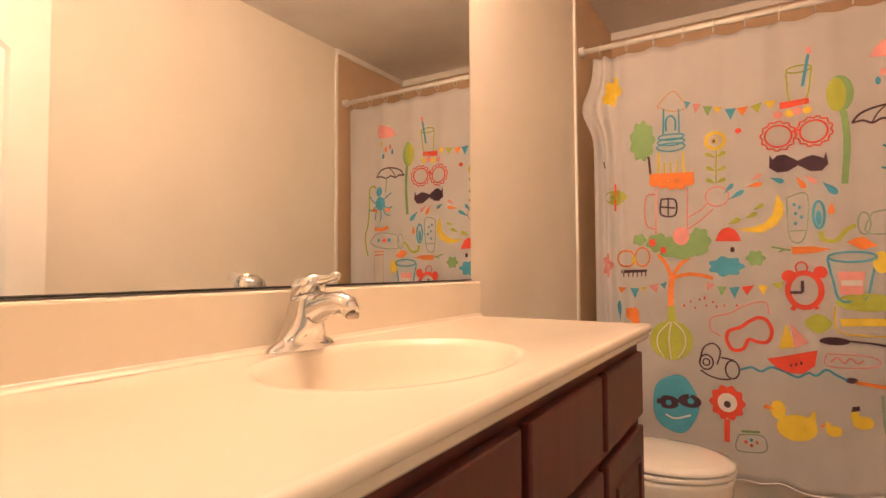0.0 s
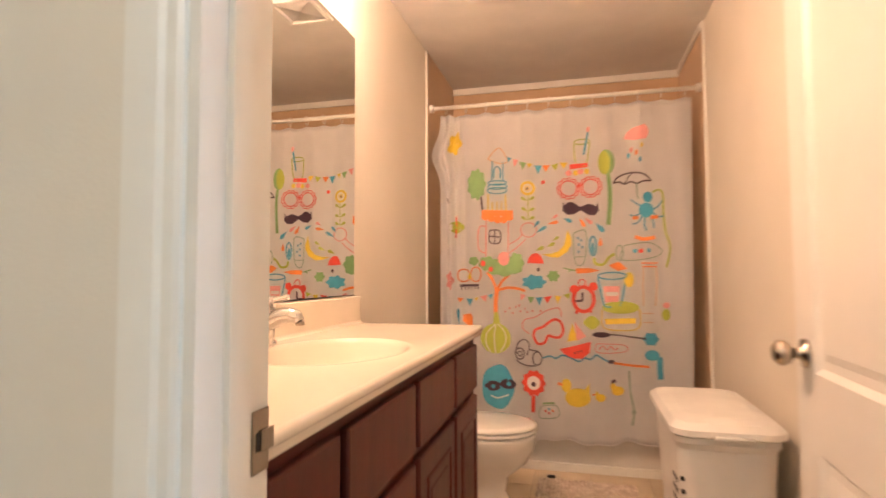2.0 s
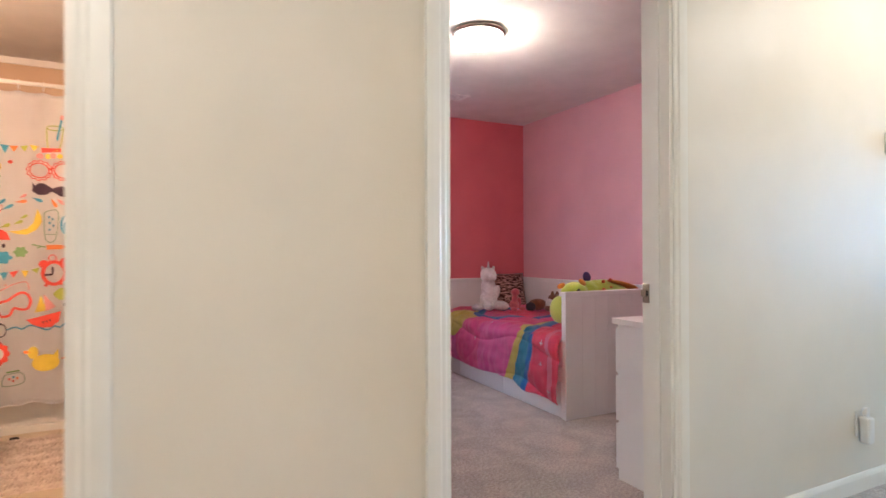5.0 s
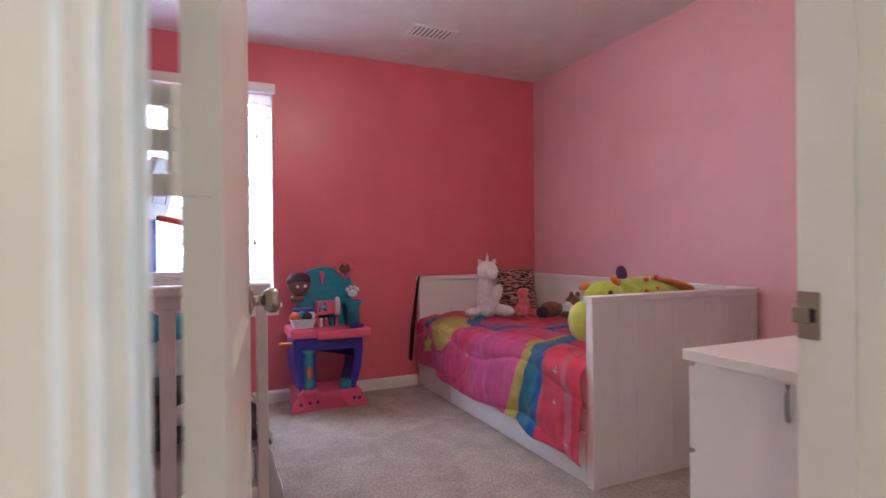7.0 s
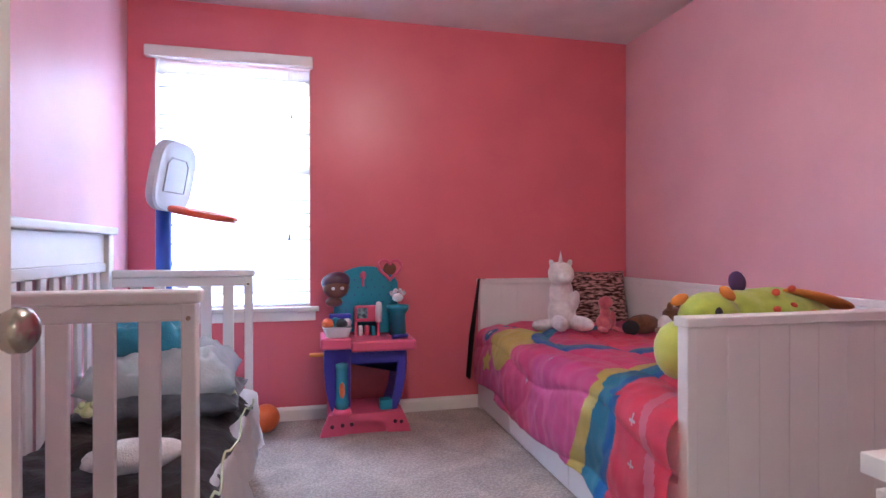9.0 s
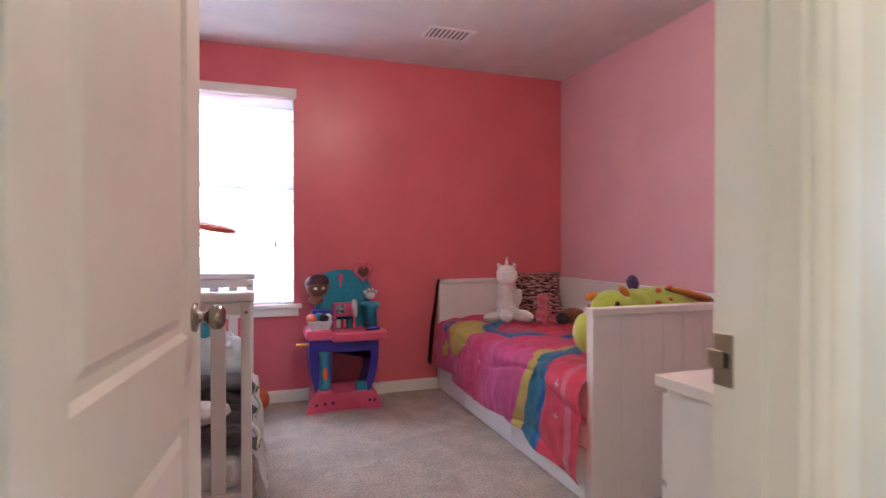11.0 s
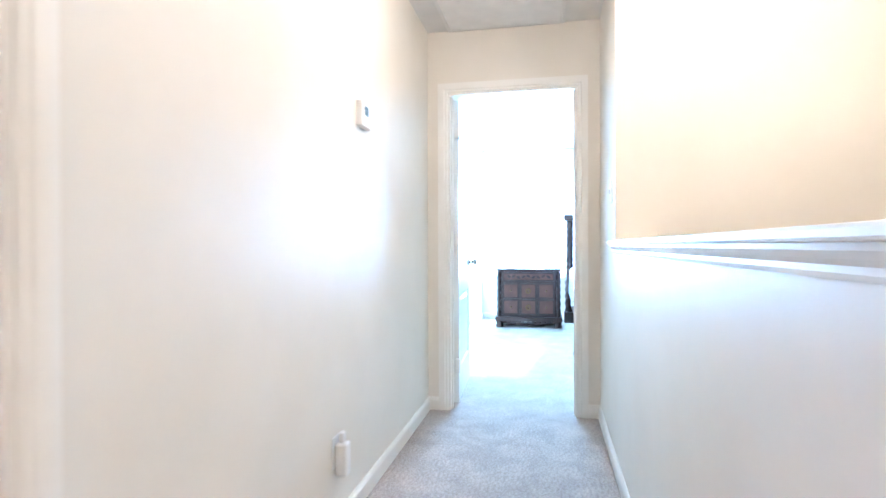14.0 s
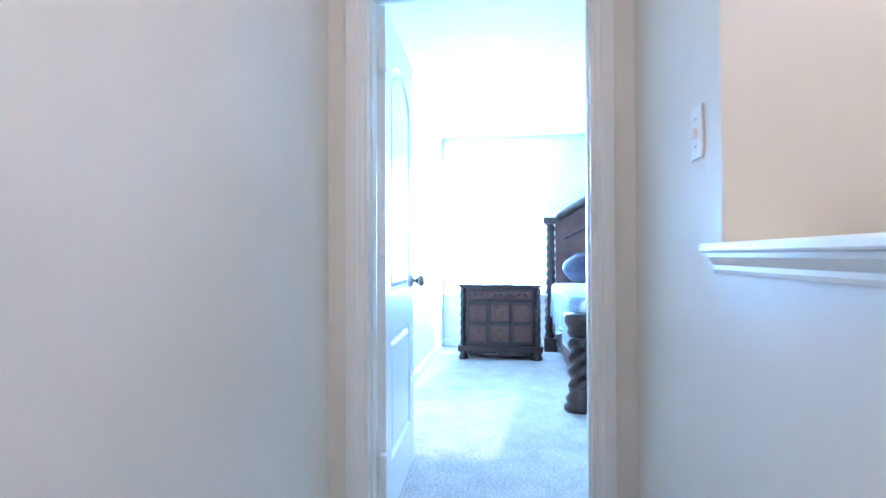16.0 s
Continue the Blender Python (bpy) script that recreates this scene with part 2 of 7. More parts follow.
# bedroom
wall("wall_bed_east", (RX1, 0.40, 0), (RX1 + 0.12, BACK + 0.15, H), PINK, "light pink painted wall")
wall("wall_bed_west", (BX1 + 0.12, 0.40, 0), (RX0, BACK + 0.15, H), PINK, "light pink painted wall")
wall("wall_bed_south", (RX0, 0.40, 0), (1.87, 0.412, H), PINK, "light pink painted wall")
wall("wall_bed_south_1", (2.87, 0.40, 0), (RX1, 0.412, H), PINK, "light pink painted wall")
WX0, WX1, WZ0, WZ1, WY = 1.60, 2.45, 0.68, 2.14, BACK + 0.15
wall("wall_bed_north_1", (BX1 + 0.12, WY, 0), (WX0, WY + 0.14, H), CORAL, "coral pink painted wall")
wall("wall_bed_north_2", (WX1, WY, 0), (RX1 + 0.12, WY + 0.14, H), CORAL, "coral pink painted wall")
wall("wall_bed_north_3", (WX0, WY, 0), (WX1, WY + 0.14, WZ0), CORAL, "coral pink painted wall")
wall("wall_bed_north_4", (WX0, WY, WZ1), (WX1, WY + 0.14, H), CORAL, "coral pink painted wall")
# master bedroom
MW = 10.06
wall("wall_master_west_1", (MX, MD1, 0), (MX + 0.12, 0.40, H), CREAM)
wall("wall_master_west_2", (MX, -4.0, 0), (MX + 0.12, MD0, H), CREAM)
wall("wall_master_west_3", (MX, MD0, DH), (MX + 0.12, MD1, H), CREAM)
wall("wall_master_north", (MX, 0.50, 0), (MW + 0.12, 0.62, H), CREAM)
wall("wall_master_south", (MX, -4.12, 0), (MW, -4.0, H), CREAM)
MWY0, MWY1, MWZ0, MWZ1 = -0.70, 0.42, 0.62, 2.05
wall("wall_master_east_1", (MW, MWY1, 0), (MW + 0.12, 0.50, H), CREAM)
wall("wall_master_east_2", (MW, -4.0, 0), (MW + 0.12, MWY0, H), CREAM)
wall("wall_master_east_3", (MW, MWY0, 0), (MW + 0.12, MWY1, MWZ0), CREAM)
wall("wall_master_east_4", (MW, MWY0, MWZ1), (MW + 0.12, MWY1, H), CREAM)


def casing_bar(bm, length, w=0.062, t=0.016):
    """A moulded strip along z from 0, its back on y = 0, inner edge at x = 0."""
    prof = [(0, 0), (0, 0.008), (0.006, 0.011), (0.018, 0.011), (0.024, 0.015), (0.044, 0.016), (0.05, t), (w, t), (w, 0)]
    a = [bm.verts.new((x, -y, 0)) for x, y in prof]
    b = [bm.verts.new((x, -y, length + x)) for x, y in prof]
    for i in range(len(prof) - 1):
        bm.faces.new((a[i], a[i + 1], b[i + 1], b[i]))
    bm.faces.new(a)
    bm.faces.new(b)


def casing(name, m, width, height, label, depth=0.12):
    """A moulded frame round an opening: m puts its lower left inner corner, on the wall's face, x along the wall, -y out of it."""
    root = structure(thing(name, "", "", m), label, "door frame")
    for key in (-1, 1):
        for side in (0, 1):
            bm = bmesh.new()
            casing_bar(bm, height)
            if side:
                bmesh.ops.transform(bm, matrix=Matrix.Scale(-1, 4, (1, 0, 0)), verts=bm.verts)
            shift = pose(width if not side else 0, 0, 0)
            if key == 1:
                shift = Matrix.Translation((0, depth, 0)) @ Matrix.Scale(-1, 4, (0, 1, 0)) @ shift
            bmesh.ops.transform(bm, matrix=shift, verts=bm.verts)
            part("side_casing", bm, WHITE, root)
        bm = bmesh.new()
        prof = [(0, 0), (0, 0.008), (0.006, 0.011), (0.018, 0.011), (0.024, 0.015), (0.044, 0.016), (0.062, 0.016), (0.062, 0)]
        a = [bm.verts.new((-h, -y if key == -1 else depth + y, height + h)) for h, y in prof]
        b = [bm.verts.new((width + h, -y if key == -1 else depth + y, height + h)) for h, y in prof]
        for i in range(len(prof) - 1):
            bm.faces.new((a[i], a[i + 1], b[i + 1], b[i]))
        part("head_casing", bm, WHITE, root)
    j = 0.014
    for x0, x1 in ((0, j), (width - j, width)):
        bm = bmesh.new()
        box_into(bm, x0, -0.002, 0, x1, depth + 0.002, height)
        xs = (x1, x1 + 0.008) if x0 == 0 else (x0 - 0.008, x0)
        box_into(bm, xs[0], 0.040, 0, xs[1], 0.075, height - j)
        part("jamb", bm, WHITE, root)
    bm = bmesh.new()
    box_into(bm, j, -0.002, height - j, width - j, depth + 0.002, height)
    part("head_jamb", bm, WHITE, root)
    return root


casing("door_frame_bath", pose(BD0, HN, 0), BD1 - BD0, DH, "white moulded door casing of the bathroom")
casing("door_frame_bedroom", pose(RD0, HN, 0), RD1 - RD0, DH, "white moulded door casing of the girl's bedroom")
casing("door_frame_master", pose(MX, MD1, 0, 0, 0, -90), MD1 - MD0, DH, "white moulded door casing of the main bedroom")


def baseboard(name, p, q, side):
    """A skirting board from p to q on the wall whose room lies to the given side (a unit vector)."""
    bm = bmesh.new()
    prof = [(0, 0), (0.013, 0), (0.013, 0.062), (0.009, 0.074), (0.004, 0.082), (0, 0.082)]
    s = Vector((*side, 0))
    a = [bm.verts.new(Vector((*p, 0)) + s * d + Vector((0, 0, h))) for d, h in prof]
    b = [bm.verts.new(Vector((*q, 0)) + s * d + Vector((0, 0, h))) for d, h in prof]
    for i in range(len(prof)):
        k = (i + 1) % len(prof)
        bm.faces.new((a[i], a[k], b[k], b[i]))
    bm.faces.new(a)
    bm.faces.new(b)
    return structure(finish(name, bm, WHITE), "white painted baseboard", "baseboard")


for p, q, side in [((-0.11, HN), (BD0 - 0.062, HN), (0, -1)), ((BD1 + 0.062, HN), (RD0 - 0.062, HN), (0, -1)), ((RD1 + 0.066, HE), (MX, HE), (0, -1)),
                   ((2.15, HS), (MX, HS), (0, 1)), ((MX, MD1 + 0.062), (MX, HE), (-1, 0)), ((MX, HS), (MX, MD0 - 0.062), (-1, 0)), ((-0.11, -2.5), (-0.11, HN), (1, 0)),
                   ((RX0, WY), (RX1, WY), (0, -1)), ((RX0, 0.41), (RX0, WY), (1, 0)), ((RX1, 0.41), (RX1, WY), (-1, 0)), ((RD1 + 0.07, 0.412), (RX1, 0.412), (0, 1)),
                   ((BX1, 0.40), (BX1, 2.90), (-1, 0)), ((MX + 0.12, 0.50), (MW, 0.50), (0, -1)), ((MW, -4.0), (MW, 0.5), (-1, 0))]:
    baseboard("baseboard", p, q, side)


def panel_door(name, m, width, height, label, knob_side=1, hinges=True):
    """A moulded two-panel door with an arched upper panel. It hangs on x = 0 and its leaf runs along x; its faces are at y = 0 and 0.035."""
    root = structure(thing(name, "", "", m), label, "door")
    t = 0.035
    st, rail = 0.115, 0.12
    zs = [(0.22, 0.72), (0.885, height - 0.14)]
    bm = bmesh.new()
    # each face is a grid whose panels sink in behind a moulded edge
    for face, y in ((-1, 0.0), (1, t)):
        def v(x, z, d):
            return bm.verts.new((x, y - face * d, z))
        loops = []
        for k, (z0, z1) in enumerate(zs):
            x0, x1 = st, width - st
            outline = [(x0, z0), (x1, z0), (x1, z1 - (0.10 if k else 0))]
            if k:
                for i in range(1, 12):
                    a = i / 12
                    outline.append((x1 + (x0 - x1) * a, z1 - 0.10 + 0.10 * math.sin(math.pi * a) ** 0.8))
                outline.append((x0, z1 - 0.10))
            else:
                outline.append((x0, z1))
            cx, cz = (x0 + x1) / 2, (z0 + z1) / 2
            rings = []
            for shrink, d in ((0, 0), (0.012, 0.010), (0.030, 0.010), (0.048, 0.003)):
                ring = []
                for x, z in outline:
                    fx, fz = 1 - shrink / ((x1 - x0) / 2), 1 - shrink / ((z1 - z0) / 2)
                    ring.append(v(cx + (x - cx) * fx, cz + (z - cz) * fz, d))
                rings.append(ring)
            for r0, r1 in zip(rings, rings[1:]):
                for i in range(len(r0)):
                    n = (i + 1) % len(r0)
                    bm.faces.new((r0[i], r0[n], r1[n], r1[i]))
            bm.faces.new(rings[-1])
            loops.append(rings[0])
        # the frame round the panels
        c = [v(0, 0, 0), v(width, 0, 0), v(width, height, 0), v(0, height, 0)]
        low, up = loops
        mid = (zs[0][1] + zs[1][0]) / 2
        ml, mr = v(0, mid, 0), v(width, mid, 0)
        bm.faces.new((c[0], c[1], low[1], low[0]))
        bm.faces.new((c[1], mr, low[2], low[1]))
        bm.faces.new((mr, ml, low[3], low[2]))
        bm.faces.new((ml, c[0], low[0], low[3]))
        bm.faces.new((ml, mr, up[1], up[0]))
        bm.faces.new((mr, c[2], up[2], up[1]))
        bm.faces.new((c[3], ml, up[0], up[-1]))
        arch = up[2:]
        half = len(arch) // 2
        bm.faces.new([c[2]] + [c[3]] + arch[half:][::-1] + [])
        bm.faces.new([c[2]] + [arch[half]] + arch[:half][::-1])
    for x0, z0, x1, z1 in ((0, 0, width, 0), (width, 0, width, height), (width, height, 0, height), (0, height, 0, 0)):
        bm.faces.new([bm.verts.new(p) for p in ((x0, 0, z0), (x1, 0, z1), (x1, t, z1), (x0, t, z0))])
    bmesh.ops.remove_doubles(bm, verts=bm.verts, dist=1e-5)
    part("leaf", bm, DOORW, root)
    for face, y in ((-1, 0.0), (1, t)):
        bm = bmesh.new()
        prof = [(0.032, 0.0), (0.032, 0.006), (0.012, 0.010), (0.011, 0.026), (0.022, 0.032), (0.028, 0.044), (0.027, 0.056), (0.018, 0.064), (0.0001, 0.066)]
        lathe(bm, [(r, y + face * h) for r, h in prof], 24, (width - 0.065, 0, 0.92), "Y")
        part("knob", bm, NICKEL, root, "satin nickel round knob", True)
    for z in (0.25, 1.09, 1.80) if hinges else ():
        bm = bmesh.new()
        box_into(bm, -0.042, -0.010, z - 0.045, -0.0006, 0.022, z + 0.045, 0.006, 3)
        for k in (-0.027, -0.009, 0.009, 0.027):
            box_into(bm, -0.0426, -0.005, z + k - 0.0005, -0.036, 0.017, z + k + 0.0005)
        part("hinge", bm, WHITE, root, "hinge painted over in white")
    return root


def edge_hinge(door, z):
    """A butt hinge whose rounded leaf lies on the door's edge and whose knuckle bridges the gap to the jamb."""
    bm = bmesh.new()
    box_into(bm, -0.0024, 0.006, z - 0.050, -0.0002, 0.036, z + 0.050, 0.0009, 1)
    for k in range(5):
        tube(bm, [(-0.004, 0.041, z - 0.050 + 0.02 * k + 0.0006), (-0.004, 0.041, z - 0.030 + 0.02 * k - 0.0006)], 0.0055, 10)
    for k in (0, 2, 4):
        box_into(bm, -0.0024, 0.044, z - 0.050 + 0.02 * k, -0.0004, 0.062, z - 0.030 + 0.02 * k, 0.0006, 1)
    return part("hinge", bm, WHITE, door, "butt hinge painted over in white")


panel_door("door_bathroom", pose(1.047, 0.450, 0.012, 0, 0, 87.6), 0.80, 2.02, "white moulded two-panel door standing open against the bathroom wall")
panel_door("door_bedroom", pose(1.988, 0.422, 0.012, 0, 0, 83.4), 0.78, 2.02, "white moulded two-panel door standing open into the bedroom", hinges=False)
for z in (0.25, 1.13, 1.82):
    edge_hinge(bpy.data.objects["door_bedroom"], z)
panel_door("door_master", pose(MX + 0.14, 0.134, 0.012, 0, 0, 2.7), 0.74, 2.02, "white moulded two-panel door standing open into the main bedroom")

# ---- bathroom ----
def plate_strike(name, m, parent, label="satin nickel strike plate"):
    """A strike plate with its lip and hole, set in a jamb: x out of the jamb, z up."""
    bm = bmesh.new()
    box_into(bm, 0, -0.016, -0.035, 0.003, 0.016, 0.035, 0.001, 1)
    box_into(bm, 0.003, -0.003, -0.012, 0.006, 0.022, 0.012, 0.001, 1)
    bmesh.ops.transform(bm, matrix=m, verts=bm.verts)
    ob = tagged(finish(name, bm, NICKEL), label, "strike plate")
    bm = bmesh.new()
    box_into(bm, 0.0025, -0.010, -0.010, 0.0036, -0.004, 0.010)
    bmesh.ops.transform(bm, matrix=m, verts=bm.verts)
    part("latch_hole", bm, DARK, ob)
    return ob


plate_strike("strike_plate", pose(BD0 + 0.014, 0.385, 0.92), None, "satin nickel strike plate on the bathroom door jamb")
plate_strike("strike_plate", pose(RD1 - 0.014, 0.385, 0.94, 0, 0, 180) @ Matrix.Scale(-1, 4, (0, 1, 0)), None, "satin nickel strike plate on the bedroom door jamb")
plate_strike("strike_plate", pose(MX + 0.10, MD0 + 0.014, 0.92, 0, 0, 90) @ Matrix.Scale(-1, 4, (0, 1, 0)), None, "satin nickel strike plate on the main bedroom jamb")

# tan surround of the tub alcove with its white edge strips
AL = 2.88
surround = structure(thing("shower_surround", "", ""), "tan shower wall panels with white edge strips", "wall panel")
for nm, a, b in (("side_panel", (BX0, AL, 0.0), (BX0 + 0.006, BACK, H)), ("side_panel", (BX1 - 0.006, AL, 0.0), (BX1, BACK, H)), ("back_panel", (BX0 + 0.006, BACK - 0.006, 0.0), (BX1 - 0.006, BACK, H))):
    slab(nm, a, b, SURROUND, surround)
for nm, a, b in (("edge_strip", (BX0, AL - 0.022, 0), (BX0 + 0.012, AL, H)), ("edge_strip", (BX1 - 0.012, AL - 0.022, 0.083), (BX1, AL, H)),
                 ("top_strip", (BX0 + 0.006, BACK - 0.022, H - 0.045), (BX1 - 0.006, BACK - 0.006, H)), ("top_strip", (BX1 - 0.02, AL, H - 0.035), (BX1 - 0.006, BACK - 0.022, H))):
    slab(nm, a, b, WHITE, surround, "white plastic strip", 0.003)

# tub with a ledge, an inner basin and a base moulding
tub = thing("bathtub", "white bathtub with a plain apron behind the curtain", "bathtub")
TY = 3.03
bm = bmesh.new()
rings = []
for inset, z in ((0.0, 0.0), (0.0, 0.36), (0.012, 0.385), (0.03, 0.39), (0.075, 0.39), (0.095, 0.375), (0.13, 0.16), (0.20, 0.10)):
    x0, x1, y0, y1 = BX0 + 0.007 + inset, BX1 - 0.007 - inset, TY + inset, BACK - 0.007 - inset
    r = min(0.10, inset * 0.9) + 0.004
    ring = []
    for cx, cy, a0 in ((x1 - r, y1 - r, 0), (x0 + r, y1 - r, 90), (x0 + r, y0 + r, 180), (x1 - r, y0 + r, 270)):
        for k in range(5):
            a = radians(a0 + 22.5 * k)
            ring.append(bm.verts.new((cx + r * math.cos(a), cy + r * math.sin(a), z)))
    rings.append(ring)
for a, b in zip(rings, rings[1:]):
    for k in range(len(a)):
        n = (k + 1) % len(a)
        bm.faces.new((a[k], a[n], b[n], b[k]))
bm.faces.new(rings[-1])
part("shell", bm, PORCELAIN, tub, smooth=False)
slab("base_moulding", (BX0 + 0.012, TY - 0.022, 0.0), (BX1 - 0.014, TY - 0.002, 0.05), WHITE, tub, "white strip along the floor", 0.006)

# shower rod, rings and curtain
rod = thing("shower_rod", "white tension rod across the tub alcove", "shower rod")
RODY, RODZ = 2.945, 2.112
bm = bmesh.new()
tube(bm, [(BX0 + 0.02, RODY, RODZ), (BX1 - 0.02, RODY, RODZ)], 0.0125, 14)
part("bar", bm, WHITE, rod, smooth=True)
for x0, x1 in ((BX0 + 0.001, BX0 + 0.03), (BX1 - 0.03, BX1 - 0.001)):
    bm = bmesh.new()
    lathe(bm, [(0.024, x0), (0.024, x1)], 18, (0, RODY, RODZ), "X")
    part("end_cap", bm, PLASTIC, rod)
CX0, CX1 = -0.225, 1.165
for k in range(12):
    x = CX0 + 0.03 + (CX1 - CX0 - 0.06) * k / 11
    ring = tagged(new("curtain_ring", None), "white plastic curtain ring on the rod", "curtain ring", "rings of the shower curtain")
    ring.matrix_basis = pose(x, RODY, RODZ)
    bm = bmesh.new()
    tube(bm, [(0.002 * math.sin(a), 0.021 * math.cos(a), -0.010 + 0.027 * math.sin(a)) for a in [2 * math.pi * j / 16 for j in range(17)]], 0.0025, 6)
    part("loop", bm, PLASTIC, ring, smooth=True)


def hang(x, z):
    """How far the curtain stands out: soft folds, gathered on its free end, and a flare at the hem."""
    u = (x - CX0) / (CX1 - CX0)
    d = (2.06 - z) / 1.86
    gather = math.exp(-((u - 0.03) / 0.05) ** 2)
    y = 0.007 * math.sin(u * 40 + 0.6) * (1.0 - 0.6 * d) + 0.002 * math.sin(u * 83 + 2 * z)
    y += 0.026 * gather * math.sin(u * 150 + z * 0.8)
    y += 0.014 * math.sin(u * 13 + 1.0) * d ** 2
    y -= 0.050 * math.exp(-((u - 0.86) / 0.16) ** 2) * math.exp(-((d - 0.86) / 0.12) ** 2)
    return RODY - 0.004 - y - 0.012 * d


def edge_x(x, z):
    """The free end is pulled towards the wall at its top corner."""
    u = (x - CX0) / (CX1 - CX0)
    return x - 0.055 * math.exp(-((z - 1.82) / 0.10) ** 2) * max(0, 1 - u * 9) + (-0.025 * max(0, u - 0.9) * 10 * (2.06 - z) / 1.6)


curtain = thing("shower_curtain", "white fabric shower curtain printed with colourful bath drawings", "shower curtain")
bm = bmesh.new()
NX, NZ = 150, 60
grid = []
for j in range(NZ + 1):
    row = []
    for i in range(NX + 1):
        x = CX0 + (CX1 - CX0) * i / NX
        low = 0.195 + 0.012 * math.sin(x * 17) + 0.006 * math.sin(x * 41)
        top = 2.066 + 0.012 * abs(math.sin((x - CX0 - 0.03) / (CX1 - CX0 - 0.06) * 11 * math.pi)) * -1.0
        z = top + (low - top) * j / NZ
        row.append(bm.verts.new((edge_x(x, z), hang(x, z), z)))
    grid.append(row)
for a, b in zip(grid, grid[1:]):
    for i in range(NX):
        bm.faces.new((a[i], a[i + 1], b[i + 1], b[i]))
bmesh.ops.solidify(bm, geom=bm.faces[:], thickness=0.0012)
part("cloth", bm, CLOTH, curtain, smooth=True)
bm = bmesh.new()
tube(bm, [(edge_x(x, 0.2), hang(x, 0.2), 0.196 + 0.012 * math.sin(x * 17) + 0.006 * math.sin(x * 41)) for x in [CX0 + (CX1 - CX0) * i / 120 for i in range(121)]], 0.003, 6)
part("hem", bm, CLOTH, curtain, smooth=True)

INK = {"R": (0.70, 0.07, 0.04), "O": (0.80, 0.24, 0.05), "Y": (0.80, 0.60, 0.06), "G": (0.24, 0.42, 0.17), "L": (0.44, 0.50, 0.07), "B": (0.07, 0.36, 0.52),
       "P": (0.82, 0.36, 0.34), "K": (0.05, 0.018, 0.035), "W": (0.82, 0.79, 0.76), "A": (0.40, 0.50, 0.42), "T": (0.80, 0.55, 0.35), "S": (0.80, 0.66, 0.30)}
INKS = {k: mat("print ink " + k, c, 0.8, color2=tuple(v * 0.9 for v in c), scale=30, bump=0.1, bump_scale=500) for k, c in INK.items()}


